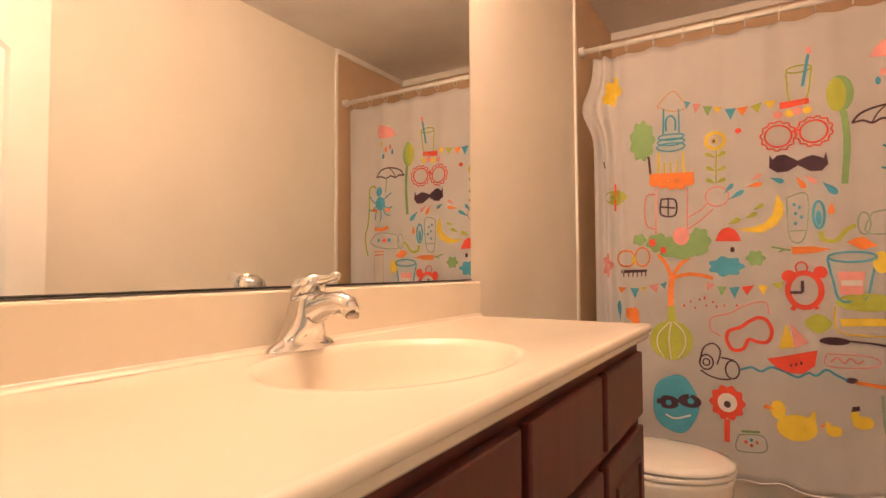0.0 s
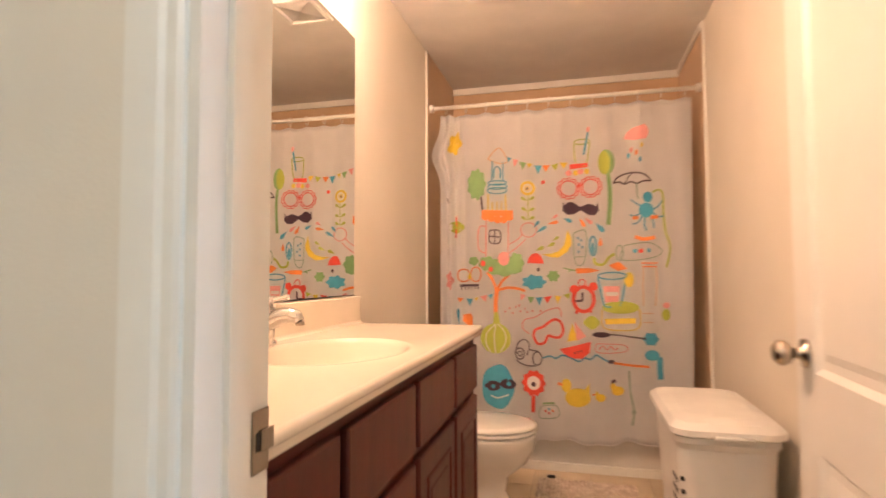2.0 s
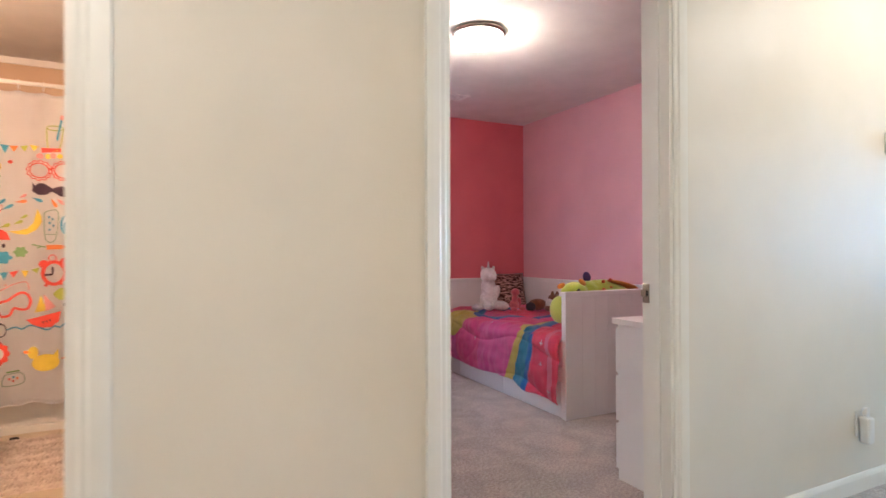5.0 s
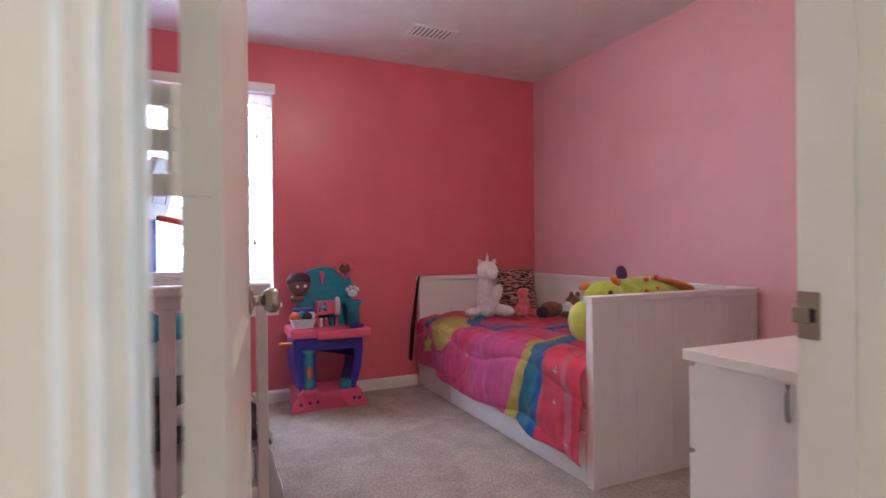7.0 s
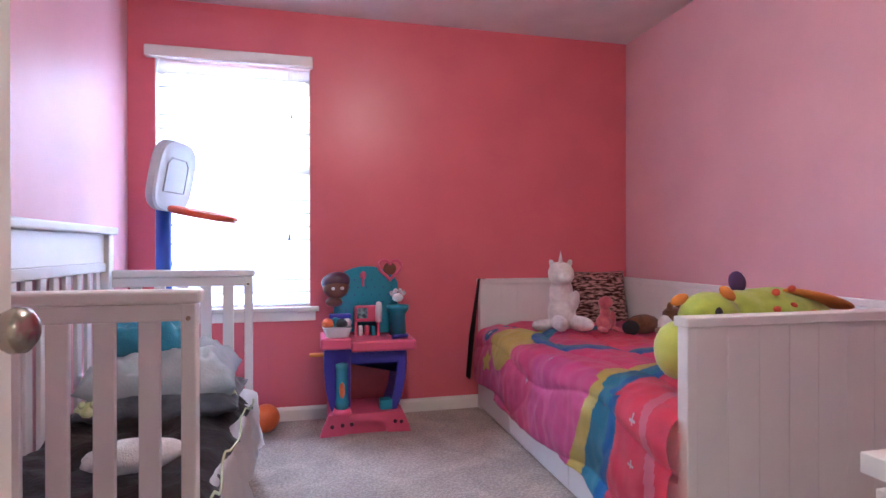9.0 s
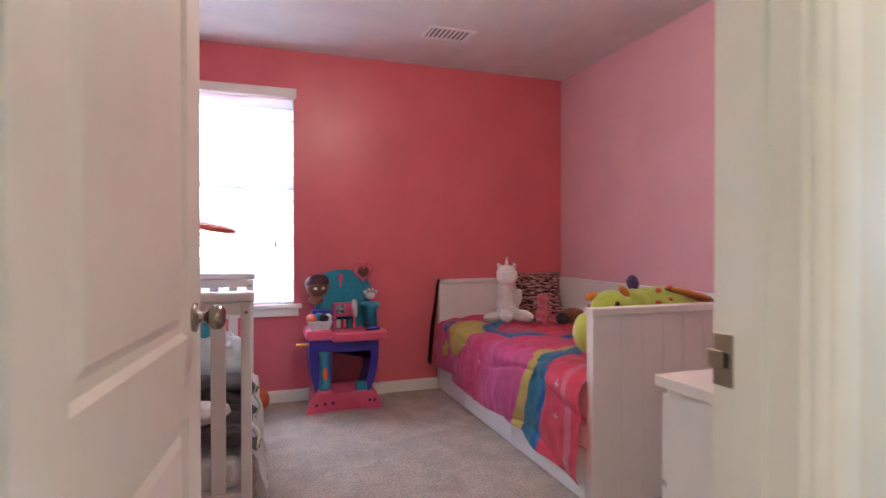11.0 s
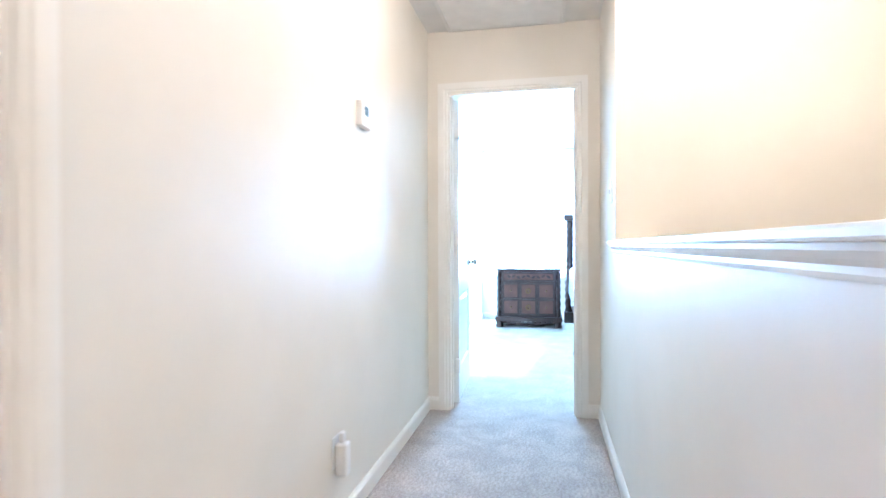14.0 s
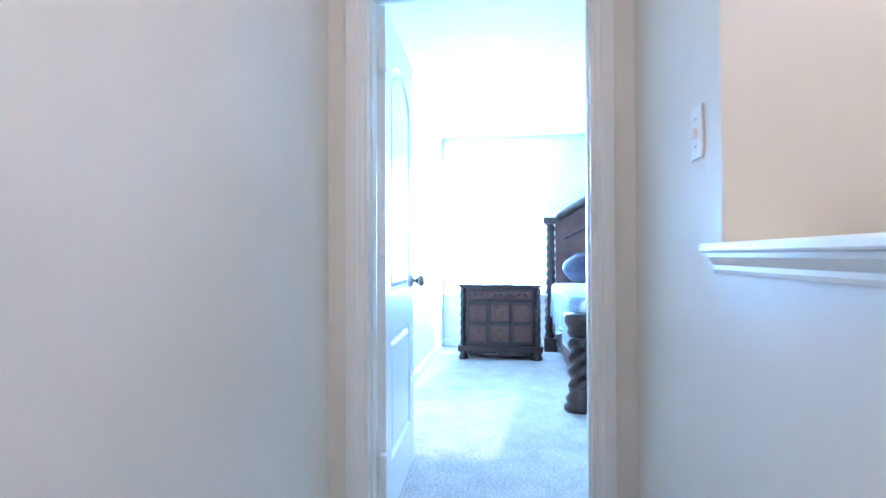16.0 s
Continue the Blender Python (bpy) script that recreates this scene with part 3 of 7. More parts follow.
def motif(name, shapes):
    """A drawing printed on the curtain: blobs, rings, strokes, leaves and filled outlines that lie on the cloth's folds."""
    bm = bmesh.new()
    used = sorted({sh[1] for sh in shapes})
    for order, sh in enumerate(shapes):
        kind, ink = sh[0], used.index(sh[1])
        lift = 0.0022 + 0.0006 * order

        def put(x, z):
            return bm.verts.new((edge_x(x, z), hang(x, z) - lift, z))

        def fill(points, centre):
            c = put(*centre)
            vs = []
            for (ax, az) in points:
                vs.append((put((ax + centre[0]) / 2, (az + centre[1]) / 2), put(ax, az)))
            for i in range(len(vs)):
                a, b = vs[i], vs[(i + 1) % len(vs)]
                for f in (bm.faces.new((c, a[0], b[0])), bm.faces.new((a[0], a[1], b[1], b[0]))):
                    f.material_index = ink

        def band(points, width, closed=False):
            n = len(points)
            pairs = []
            for i, (x, z) in enumerate(points):
                ax, az = points[(i - 1) % n] if closed or i else points[0]
                bx, bz = points[(i + 1) % n] if closed or i < n - 1 else points[-1]
                dx, dz = bx - ax, bz - az
                ln = math.hypot(dx, dz) or 1
                ox, oz = -dz / ln * width / 2, dx / ln * width / 2
                pairs.append((put(x + ox, z + oz), put(x - ox, z - oz)))
            for i in range(n if closed else n - 1):
                a, b = pairs[i], pairs[(i + 1) % n]
                bm.faces.new((a[0], b[0], b[1], a[1])).material_index = ink

        if kind in "br":
            w, k = sh[-2], sh[-1]
            n = 40 if k else 24
            ring = []
            for i in range(n):
                a = 2 * math.pi * i / n
                f = 1 + w * math.cos(k * a + order)
                ring.append((sh[2] + sh[4] * f * math.cos(a), sh[3] + sh[5] * f * math.sin(a)))
            if kind == "b":
                fill(ring, (sh[2], sh[3]))
            else:
                band(ring, sh[6], True)
        elif kind == "s":
            pts = list(zip(sh[3::2], sh[4::2]))
            fine = []
            for i in range(len(pts) - 1):
                p0, p1, p2, p3 = pts[max(i - 1, 0)], pts[i], pts[i + 1], pts[min(i + 2, len(pts) - 1)]
                for s in (0, 0.25, 0.5, 0.75):
                    fine.append(tuple(0.5 * (2 * p1[c] + (p2[c] - p0[c]) * s + (2 * p0[c] - 5 * p1[c] + 4 * p2[c] - p3[c]) * s * s + (3 * p1[c] - p0[c] - 3 * p2[c] + p3[c]) * s ** 3) for c in (0, 1)))
            fine.append(pts[-1])
            band(fine, sh[2])
        elif kind == "l":
            w, x0, z0, x1, z1 = sh[2:]
            dx, dz = x1 - x0, z1 - z0
            ln = math.hypot(dx, dz)
            ox, oz = -dz / ln * w / 2, dx / ln * w / 2
            prof = [(0, 0), (0.3, 0.45), (0.6, 0.95), (0.8, 1.0), (0.95, 0.6), (1.02, 0), (0.95, -0.6), (0.8, -1.0), (0.6, -0.95), (0.3, -0.45)]
            fill([(x0 + dx * a + ox * b, z0 + dz * a + oz * b) for a, b in prof], (x0 + dx * 0.6, z0 + dz * 0.6))
        else:
            pts = list(zip(sh[2::2], sh[3::2]))
            f = bm.faces.new([put(x, z) for x, z in pts])
            f.material_index = ink
            tri = bmesh.ops.triangulate(bm, faces=[f])["faces"]
            cut = bmesh.ops.subdivide_edges(bm, edges=list({e for g in tri for e in g.edges}), cuts=2, use_grid_fill=True)
            for v in cut["geom_inner"]:
                if isinstance(v, bmesh.types.BMVert):
                    v.co.y = hang(v.co.x, v.co.z) - lift
    part("printed_" + name, bm, [INKS[k] for k in used], curtain)


def motif_each(name, shapes):
    for sh in shapes:
        motif(name, [sh])


motif("yellow_star", [("b", "Y", -0.127, 1.889, 0.029, 0.062, .18, 5)])
motif("small_tree", [("b", "G", -0.011, 1.64, 0.053, 0.088, .1, 9), ("s", "K", 0.01, 0.015, 1.567, 0.019, 1.534, 0.023, 1.482)])
motif("lighthouse", [("s", "T", 0.006, 0.057, 1.784, 0.087, 1.825, 0.122, 1.85, 0.152, 1.814, 0.171, 1.766, 0.12, 1.759, 0.057, 1.784), ("s", "B", 0.007, 0.083, 1.775, 0.079, 1.659), ("s", "B", 0.006, 0.144, 1.765, 0.144, 1.658), ("s", "B", 0.008, 0.091, 1.672, 0.092, 1.723, 0.111, 1.74, 0.129, 1.717, 0.128, 1.672), ("r", "B", 0.111, 1.644, 0.053, 0.013, 0.006, 0, 0), ("r", "B", 0.111, 1.622, 0.055, 0.015, 0.006, 0, 0), ("r", "B", 0.11, 1.599, 0.057, 0.018, 0.006, 0, 0)])
motif("cake", [("s", "Y", 0.008, 0.058, 1.58, 0.056, 1.484), ("s", "Y", 0.007, 0.081, 1.532, 0.082, 1.481), ("s", "Y", 0.006, 0.107, 1.534, 0.108, 1.479), ("s", "Y", 0.006, 0.134, 1.534, 0.133, 1.481), ("s", "Y", 0.008, 0.156, 1.574, 0.161, 1.479), ("p", "O", 0.02, 1.487, 0.201, 1.48, 0.2, 1.448, 0.02, 1.454), ("b", "O", 0.039, 1.45, 0.022, 0.023, 0, 0), ("b", "O", 0.074, 1.439, 0.022, 0.022, 0, 0), ("b", "O", 0.111, 1.431, 0.021, 0.023, 0, 0), ("b", "O", 0.148, 1.43, 0.021, 0.023, 0, 0), ("b", "O", 0.182, 1.442, 0.021, 0.022, 0, 0)])
motif_each("watering_can_outline", [("s", "P", 0.007, 0.046, 1.434, 0.041, 1.214), ("s", "P", 0.006, 0.173, 1.413, 0.169, 1.222), ("s", "P", 0.007, 0.045, 1.391, 0.006, 1.389, -0.005, 1.318, 0.004, 1.254, 0.04, 1.237), ("s", "P", 0.006, 0.172, 1.283, 0.224, 1.311, 0.251, 1.339), ("s", "P", 0.006, 0.171, 1.231, 0.223, 1.268, 0.272, 1.313), ("r", "P", 0.288, 1.365, 0.044, 0.041, 0.006, 0, 0)])
motif("window_drawing", [("s", "K", 0.007, 0.066, 1.369, 0.122, 1.363, 0.12, 1.296, 0.064, 1.301, 0.066, 1.369), ("s", "K", 0.006, 0.094, 1.367, 0.093, 1.297), ("s", "K", 0.007, 0.065, 1.334, 0.121, 1.328)])
motif("sunflower", [("r", "Y", 0.285, 1.604, 0.035, 0.034, 0.014, 0, 0), ("b", "S", 0.283, 1.604, 0.017, 0.015, 0, 0), ("b", "K", 0.281, 1.602, 0.006, 0.007, 0, 0), ("s", "L", 0.005, 0.29, 1.565, 0.285, 1.421), ("l", "L", 0.017, 0.285, 1.529, 0.247, 1.553), ("l", "L", 0.017, 0.29, 1.533, 0.322, 1.554), ("l", "L", 0.017, 0.284, 1.471, 0.25, 1.494), ("l", "L", 0.017, 0.288, 1.473, 0.323, 1.489), ("l", "L", 0.017, 0.283, 1.421, 0.249, 1.441), ("l", "L", 0.017, 0.287, 1.423, 0.322, 1.439)])
motif("ladybird", [("b", "R", 0.372, 1.636, 0.012, 0.011, 0, 0)])
motif("bunting", [("p", "B", 0.16, 1.798, 0.194, 1.785, 0.176, 1.76), ("p", "P", 0.201, 1.778, 0.234, 1.77, 0.211, 1.732), ("p", "G", 0.24, 1.76, 0.279, 1.751, 0.259, 1.71), ("p", "Y", 0.282, 1.75, 0.314, 1.745, 0.294, 1.719), ("p", "B", 0.324, 1.736, 0.366, 1.732, 0.346, 1.685), ("p", "O", 0.368, 1.731, 0.411, 1.732, 0.39, 1.695), ("p", "L", 0.419, 1.73, 0.46, 1.738, 0.445, 1.698), ("p", "Y", 0.466, 1.741, 0.511, 1.738, 0.489, 1.705)])
motif("drinking_glass", [("s", "L", 0.006, 0.547, 1.847, 0.557, 1.726, 0.611, 1.73, 0.631, 1.853), ("r", "L", 0.589, 1.855, 0.042, 0.014, 0.006, 0, 0), ("s", "B", 0.011, 0.622, 1.907, 0.608, 1.83, 0.6, 1.782), ("b", "P", 0.624, 1.922, 0.009, 0.016, 0, 0)])
motif("party_hat", [("p", "R", 0.521, 1.73, 0.619, 1.734, 0.62, 1.711, 0.522, 1.702), ("b", "P", 0.515, 1.68, 0.017, 0.016, 0, 0), ("b", "Y", 0.554, 1.681, 0.015, 0.016, 0, 0), ("b", "P", 0.58, 1.686, 0.017, 0.016, 0, 0), ("b", "Y", 0.614, 1.685, 0.014, 0.015, 0, 0)])
motif("spoon", [("b", "G", 0.72, 1.732, 0.043, 0.071, 0, 0), ("b", "L", 0.707, 1.729, 0.032, 0.066, 0, 0), ("s", "G", 0.022, 0.728, 1.664, 0.735, 1.587, 0.735, 1.511, 0.729, 1.436, 0.724, 1.382)])
motif("flower_glasses", [("r", "R", 0.513, 1.593, 0.046, 0.044, 0.007, 0, 0), ("r", "R", 0.513, 1.593, 0.059, 0.058, 0.006, .08, 12), ("r", "R", 0.632, 1.597, 0.045, 0.044, 0.007, 0, 0), ("r", "R", 0.632, 1.597, 0.059, 0.057, 0.006, .08, 12), ("s", "R", 0.007, 0.561, 1.605, 0.573, 1.61, 0.586, 1.608)])
motif("moustache", [("p", "K", 0.482, 1.518, 0.492, 1.499, 0.509, 1.515, 0.533, 1.517, 0.555, 1.503, 0.577, 1.487, 0.602, 1.498, 0.626, 1.504, 0.647, 1.495, 0.662, 1.487, 0.669, 1.512, 0.675, 1.463, 0.655, 1.439, 0.619, 1.44, 0.577, 1.469, 0.544, 1.448, 0.506, 1.445, 0.479, 1.466)])
motif_each("splash_drop", [("l", "O", 0.019, 0.393, 1.397, 0.454, 1.406), ("l", "P", 0.017, 0.416, 1.423, 0.451, 1.445), ("l", "B", 0.021, 0.48, 1.426, 0.528, 1.406), ("l", "O", 0.02, 0.568, 1.427, 0.599, 1.375), ("l", "P", 0.02, 0.596, 1.427, 0.637, 1.392), ("l", "B", 0.026, 0.654, 1.395, 0.7, 1.345), ("l", "B", 0.018, 0.314, 1.377, 0.348, 1.415), ("l", "B", 0.019, 0.328, 1.348, 0.387, 1.383), ("l", "O", 0.02, 0.682, 1.316, 0.679, 1.266)])
motif("banana", [("p", "Y", 0.504, 1.36, 0.524, 1.316, 0.525, 1.279, 0.501, 1.235, 0.451, 1.205, 0.407, 1.209, 0.356, 1.225, 0.412, 1.228, 0.456, 1.242, 0.486, 1.277), ("l", "L", 0.022, 0.326, 1.246, 0.372, 1.267), ("l", "L", 0.019, 0.388, 1.266, 0.433, 1.287), ("l", "L", 0.016, 0.419, 1.299, 0.456, 1.322)])
motif("toothpaste_glass", [("s", "A", 0.006, 0.536, 1.342, 0.543, 1.179, 0.592, 1.18, 0.605, 1.348, 0.536, 1.342), ("s", "A", 0.005, 0.542, 1.208, 0.594, 1.208), ("b", "B", 0.56, 1.313, 0.006, 0.007, 0, 0), ("b", "B", 0.578, 1.301, 0.005, 0.007, 0, 0), ("b", "B", 0.564, 1.277, 0.006, 0.007, 0, 0), ("b", "B", 0.583, 1.262, 0.006, 0.007, 0, 0), ("b", "B", 0.563, 1.237, 0.006, 0.007, 0, 0)])
motif("blue_drop", [("r", "B", 0.64, 1.268, 0.018, 0.053, 0.009, 0, 0), ("b", "B", 0.639, 1.255, 0.009, 0.031, 0, 0)])
motif("toy_gun", [("s", "L", 0.015, 0.645, 1.202, 0.651, 1.171, 0.692, 1.165, 0.724, 1.203, 0.754, 1.223), ("r", "A", 0.78, 1.228, 0.019, 0.042, 0.007, 0, 0)])
motif("squeezer", [("s", "A", 0.006, 0.801, 1.259, 0.823, 1.271, 0.939, 1.28, 0.999, 1.23, 0.927, 1.195, 0.789, 1.19, 0.801, 1.259), ("b", "B", 0.859, 1.238, 0.011, 0.012, 0, 0), ("b", "R", 0.89, 1.237, 0.013, 0.012, 0, 0), ("b", "B", 0.93, 1.239, 0.01, 0.012, 0, 0)])
motif("red_cap", [("p", "R", 0.278, 1.176, 0.287, 1.205, 0.304, 1.228, 0.33, 1.234, 0.354, 1.219, 0.366, 1.195, 0.372, 1.173), ("b", "K", 0.34, 1.139, 0.008, 0.012, 0, 0)])
motif("blue_cloud", [("b", "B", 0.315, 1.069, 0.063, 0.039, .13, 7)])
motif("bush", [("b", "G", 0.423, 1.102, 0.032, 0.03, .14, 6)])
motif("carrot", [("p", "O", 0.546, 1.145, 0.551, 1.116, 0.619, 1.119, 0.677, 1.133, 0.62, 1.145), ("s", "G", 0.007, 0.479, 1.147, 0.517, 1.137, 0.546, 1.132), ("s", "G", 0.006, 0.504, 1.126, 0.523, 1.135)])
motif("alarm_clock", [("r", "R", 0.586, 0.974, 0.055, 0.068, 0.02, 0, 0), ("b", "R", 0.536, 1.029, 0.025, 0.024, 0, 0), ("b", "R", 0.639, 1.044, 0.023, 0.024, 0, 0), ("r", "R", 0.578, 1.062, 0.019, 0.022, 0.006, 0, 0), ("s", "K", 0.011, 0.58, 1.011, 0.579, 0.965), ("s", "K", 0.011, 0.579, 0.965, 0.538, 0.964), ("s", "R", 0.016, 0.555, 0.915, 0.543, 0.895), ("s", "R", 0.015, 0.618, 0.917, 0.626, 0.902)])
motif("denture_glass", [("s", "B", 0.008, 0.662, 1.096, 0.677, 1.016, 0.695, 0.941, 0.738, 0.933, 0.78, 0.945, 0.799, 1.027, 0.813, 1.1), ("r", "B", 0.739, 1.102, 0.075, 0.019, 0.008, 0, 0), ("p", "P", 0.692, 1.046, 0.778, 1.046, 0.769, 0.96, 0.7, 0.958), ("p", "W", 0.702, 1.014, 0.77, 1.014, 0.768, 0.993, 0.703, 0.993)])
motif("lime_tin", [("b", "L", 0.78, 0.93, 0.097, 0.034, 0, 0), ("s", "Y", 0.006, 0.683, 0.917, 0.685, 0.827, 0.76, 0.806, 0.871, 0.821, 0.877, 0.923), ("p", "Y", 0.695, 0.868, 0.859, 0.874, 0.855, 0.845, 0.699, 0.838)])
motif("apple_tree", [("s", "O", 0.023, 0.096, 0.89, 0.097, 0.964, 0.106, 1.038), ("s", "O", 0.015, 0.103, 1.013, 0.083, 1.075, 0.049, 1.126), ("s", "O", 0.015, 0.106, 1.026, 0.134, 1.075, 0.176, 1.111), ("s", "O", 0.015, 0.106, 1.021, 0.163, 1.036, 0.218, 1.033, 0.266, 1.019), ("b", "G", 0.143, 1.154, 0.103, 0.05, .1, 7), ("b", "G", 0.05, 1.176, 0.048, 0.04, .1, 6), ("b", "G", 0.215, 1.176, 0.044, 0.058, .1, 7), ("b", "G", -0.029, 1.191, 0.029, 0.025, .1, 5), ("b", "P", 0.144, 1.203, 0.034, 0.04, 0, 0), ("b", "R", 0.026, 1.177, 0.014, 0.018, 0, 0), ("b", "R", 0.071, 1.143, 0.012, 0.015, 0, 0)])
motif("butterfly", [("r", "O", -0.09, 1.108, 0.039, 0.036, 0.008, 0, 0), ("r", "O", -0.018, 1.114, 0.031, 0.042, 0.007, 0, 0), ("b", "Y", -0.055, 1.102, 0.01, 0.018, 0, 0)])
motif("comb", [("p", "K", -0.111, 1.056, 0, 1.058, -0, 1.046, -0.111, 1.041), ("s", "K", 0.005, -0.101, 1.046, -0.101, 1.025), ("s", "K", 0.005, -0.081, 1.046, -0.081, 1.025), ("s", "K", 0.005, -0.061, 1.046, -0.062, 1.025), ("s", "K", 0.005, -0.041, 1.046, -0.042, 1.025), ("s", "K", 0.005, -0.022, 1.046, -0.022, 1.028), ("s", "K", 0.005, -0.005, 1.046, -0.005, 1.028)])
motif("pink_flower", [("b", "P", -0.172, 1.078, 0.023, 0.049, .2, 5)])
motif("bunting_left", [("p", "O", -0.13, 0.978, -0.09, 0.976, -0.113, 0.95), ("p", "B", -0.077, 0.974, -0.035, 0.972, -0.053, 0.928), ("p", "Y", -0.028, 0.977, -0.001, 0.982, -0.014, 0.96), ("p", "P", 0.006, 0.985, 0.049, 0.996, 0.039, 0.953), ("p", "B", 0.054, 0.993, 0.082, 1.003, 0.074, 0.971)])
motif("bunting_right", [("p", "P", 0.239, 1.004, 0.271, 0.993, 0.241, 0.964), ("p", "G", 0.278, 0.986, 0.316, 0.984, 0.296, 0.946), ("p", "B", 0.324, 0.981, 0.363, 0.984, 0.344, 0.935), ("p", "R", 0.369, 0.984, 0.416, 0.992, 0.389, 0.95), ("p", "Y", 0.428, 0.992, 0.465, 0.99, 0.445, 0.949), ("p", "L", 0.475, 0.997, 0.516, 1.009, 0.506, 0.975)])
motif("orange_comb", [("p", "O", -0.094, 0.881, -0.049, 0.888, -0.037, 0.868, -0.036, 0.807, -0.056, 0.806, -0.06, 0.857, -0.095, 0.845), ("l", "B", 0.021, -0.12, 0.818, -0.124, 0.916)])
motif_each("red_dot", [("b", "R", 0.149, 0.901, 0.005, 0.005, 0, 0), ("b", "R", 0.176, 0.919, 0.004, 0.005, 0, 0), ("b", "R", 0.193, 0.893, 0.004, 0.005, 0, 0), ("b", "R", 0.212, 0.929, 0.004, 0.005, 0, 0), ("b", "R", 0.231, 0.935, 0.004, 0.007, 0, 0), ("b", "R", 0.237, 0.904, 0.004, 0.005, 0, 0), ("b", "R", 0.263, 0.919, 0.004, 0.005, 0, 0), ("b", "R", 0.276, 0.9, 0.004, 0.005, 0, 0), ("b", "R", 0.305, 0.906, 0.004, 0.005, 0, 0), ("b", "R", 0.351, 0.907, 0.004, 0.005, 0, 0)])
motif("goggles", [("s", "R", 0.014, 0.309, 0.767, 0.32, 0.801, 0.361, 0.817, 0.392, 0.842, 0.427, 0.861, 0.458, 0.849, 0.473, 0.805, 0.456, 0.765, 0.421, 0.763, 0.391, 0.77, 0.37, 0.73, 0.331, 0.724, 0.309, 0.767), ("s", "P", 0.006, 0.288, 0.778, 0.25, 0.807, 0.258, 0.854, 0.321, 0.873, 0.388, 0.911, 0.452, 0.924, 0.465, 0.876)])
motif("onion", [("b", "L", 0.095, 0.747, 0.087, 0.086, 0, 0), ("p", "L", 0.078, 0.822, 0.087, 0.897, 0.11, 0.897, 0.12, 0.824), ("s", "W", 0.005, 0.092, 0.828, 0.045, 0.776, 0.039, 0.721, 0.066, 0.668), ("s", "W", 0.005, 0.097, 0.828, 0.086, 0.754, 0.094, 0.663), ("s", "W", 0.005, 0.106, 0.829, 0.146, 0.782, 0.15, 0.724, 0.121, 0.673)])
motif("towel_roll", [("s", "K", 0.006, 0.208, 0.665, 0.222, 0.724, 0.26, 0.745, 0.286, 0.714, 0.272, 0.657), ("r", "K", 0.232, 0.665, 0.026, 0.031, 0.006, 0, 0), ("r", "K", 0.232, 0.665, 0.013, 0.014, 0.005, 0, 0), ("r", "K", 0.329, 0.641, 0.025, 0.037, 0.006, 0, 0), ("s", "K", 0.006, 0.288, 0.689, 0.334, 0.681), ("s", "K", 0.006, 0.21, 0.63, 0.242, 0.609, 0.284, 0.599, 0.322, 0.601)])
motif("melon_boat", [("p", "Y", 0.494, 0.741, 0.523, 0.843, 0.551, 0.749), ("p", "P", 0.535, 0.848, 0.596, 0.77, 0.545, 0.744), ("p", "R", 0.452, 0.699, 0.539, 0.72, 0.622, 0.743, 0.612, 0.682, 0.574, 0.648, 0.53, 0.648, 0.485, 0.666), ("b", "K", 0.534, 0.679, 0.004, 0.007, 0, 0), ("b", "K", 0.551, 0.683, 0.004, 0.007, 0, 0), ("b", "K", 0.568, 0.689, 0.004, 0.007, 0, 0)])
motif("lime_fish", [("b", "L", 0.627, 0.846, 0.041, 0.035, .06, 4)])
motif("waves", [("s", "B", 0.009, 0.357, 0.643, 0.398, 0.658, 0.432, 0.646, 0.467, 0.665, 0.511, 0.653, 0.555, 0.633, 0.589, 0.653, 0.616, 0.645, 0.647, 0.67, 0.678, 0.653, 0.712, 0.635)])
motif("dark_brush", [("b", "K", 0.676, 0.781, 0.048, 0.015, 0, 0), ("s", "K", 0.007, 0.716, 0.784, 0.784, 0.778, 0.829, 0.773)])
motif("duster", [("b", "B", 0.932, 0.762, 0.038, 0.034, .1, 6), ("s", "K", 0.008, 0.813, 0.774, 0.907, 0.763)])
motif("pink_tube", [("s", "P", 0.005, 0.65, 0.732, 0.782, 0.728, 0.815, 0.706, 0.781, 0.686, 0.653, 0.685, 0.65, 0.732), ("s", "P", 0.007, 0.662, 0.701, 0.684, 0.72, 0.704, 0.7, 0.725, 0.719, 0.745, 0.7, 0.765, 0.712)])
motif("toothbrush_bristle", [("b", "K", 0.726, 0.635, 0.02, 0.011, 0, 0)])
motif("toothbrush", [("s", "O", 0.013, 0.739, 0.628, 0.82, 0.617, 0.924, 0.611)])
motif("hair_dryer", [("b", "B", 0.938, 0.674, 0.038, 0.029, 0, 0), ("s", "B", 0.029, 0.976, 0.665, 0.978, 0.599, 0.981, 0.543)])
motif("hose", [("s", "A", 0.01, 0.819, 0.586, 0.824, 0.477, 0.84, 0.371, 0.83, 0.294), ("b", "A", 0.84, 0.364, 0.011, 0.012, 0, 0)])
motif("blue_blob", [("b", "B", 0.106, 0.474, 0.092, 0.125, .03, 5), ("b", "K", 0.076, 0.478, 0.046, 0.029, 0, 0), ("b", "K", 0.163, 0.491, 0.046, 0.029, 0, 0), ("b", "B", 0.079, 0.476, 0.011, 0.012, 0, 0), ("b", "B", 0.167, 0.491, 0.013, 0.012, 0, 0), ("s", "W", 0.008, 0.066, 0.425, 0.105, 0.411, 0.166, 0.431)])
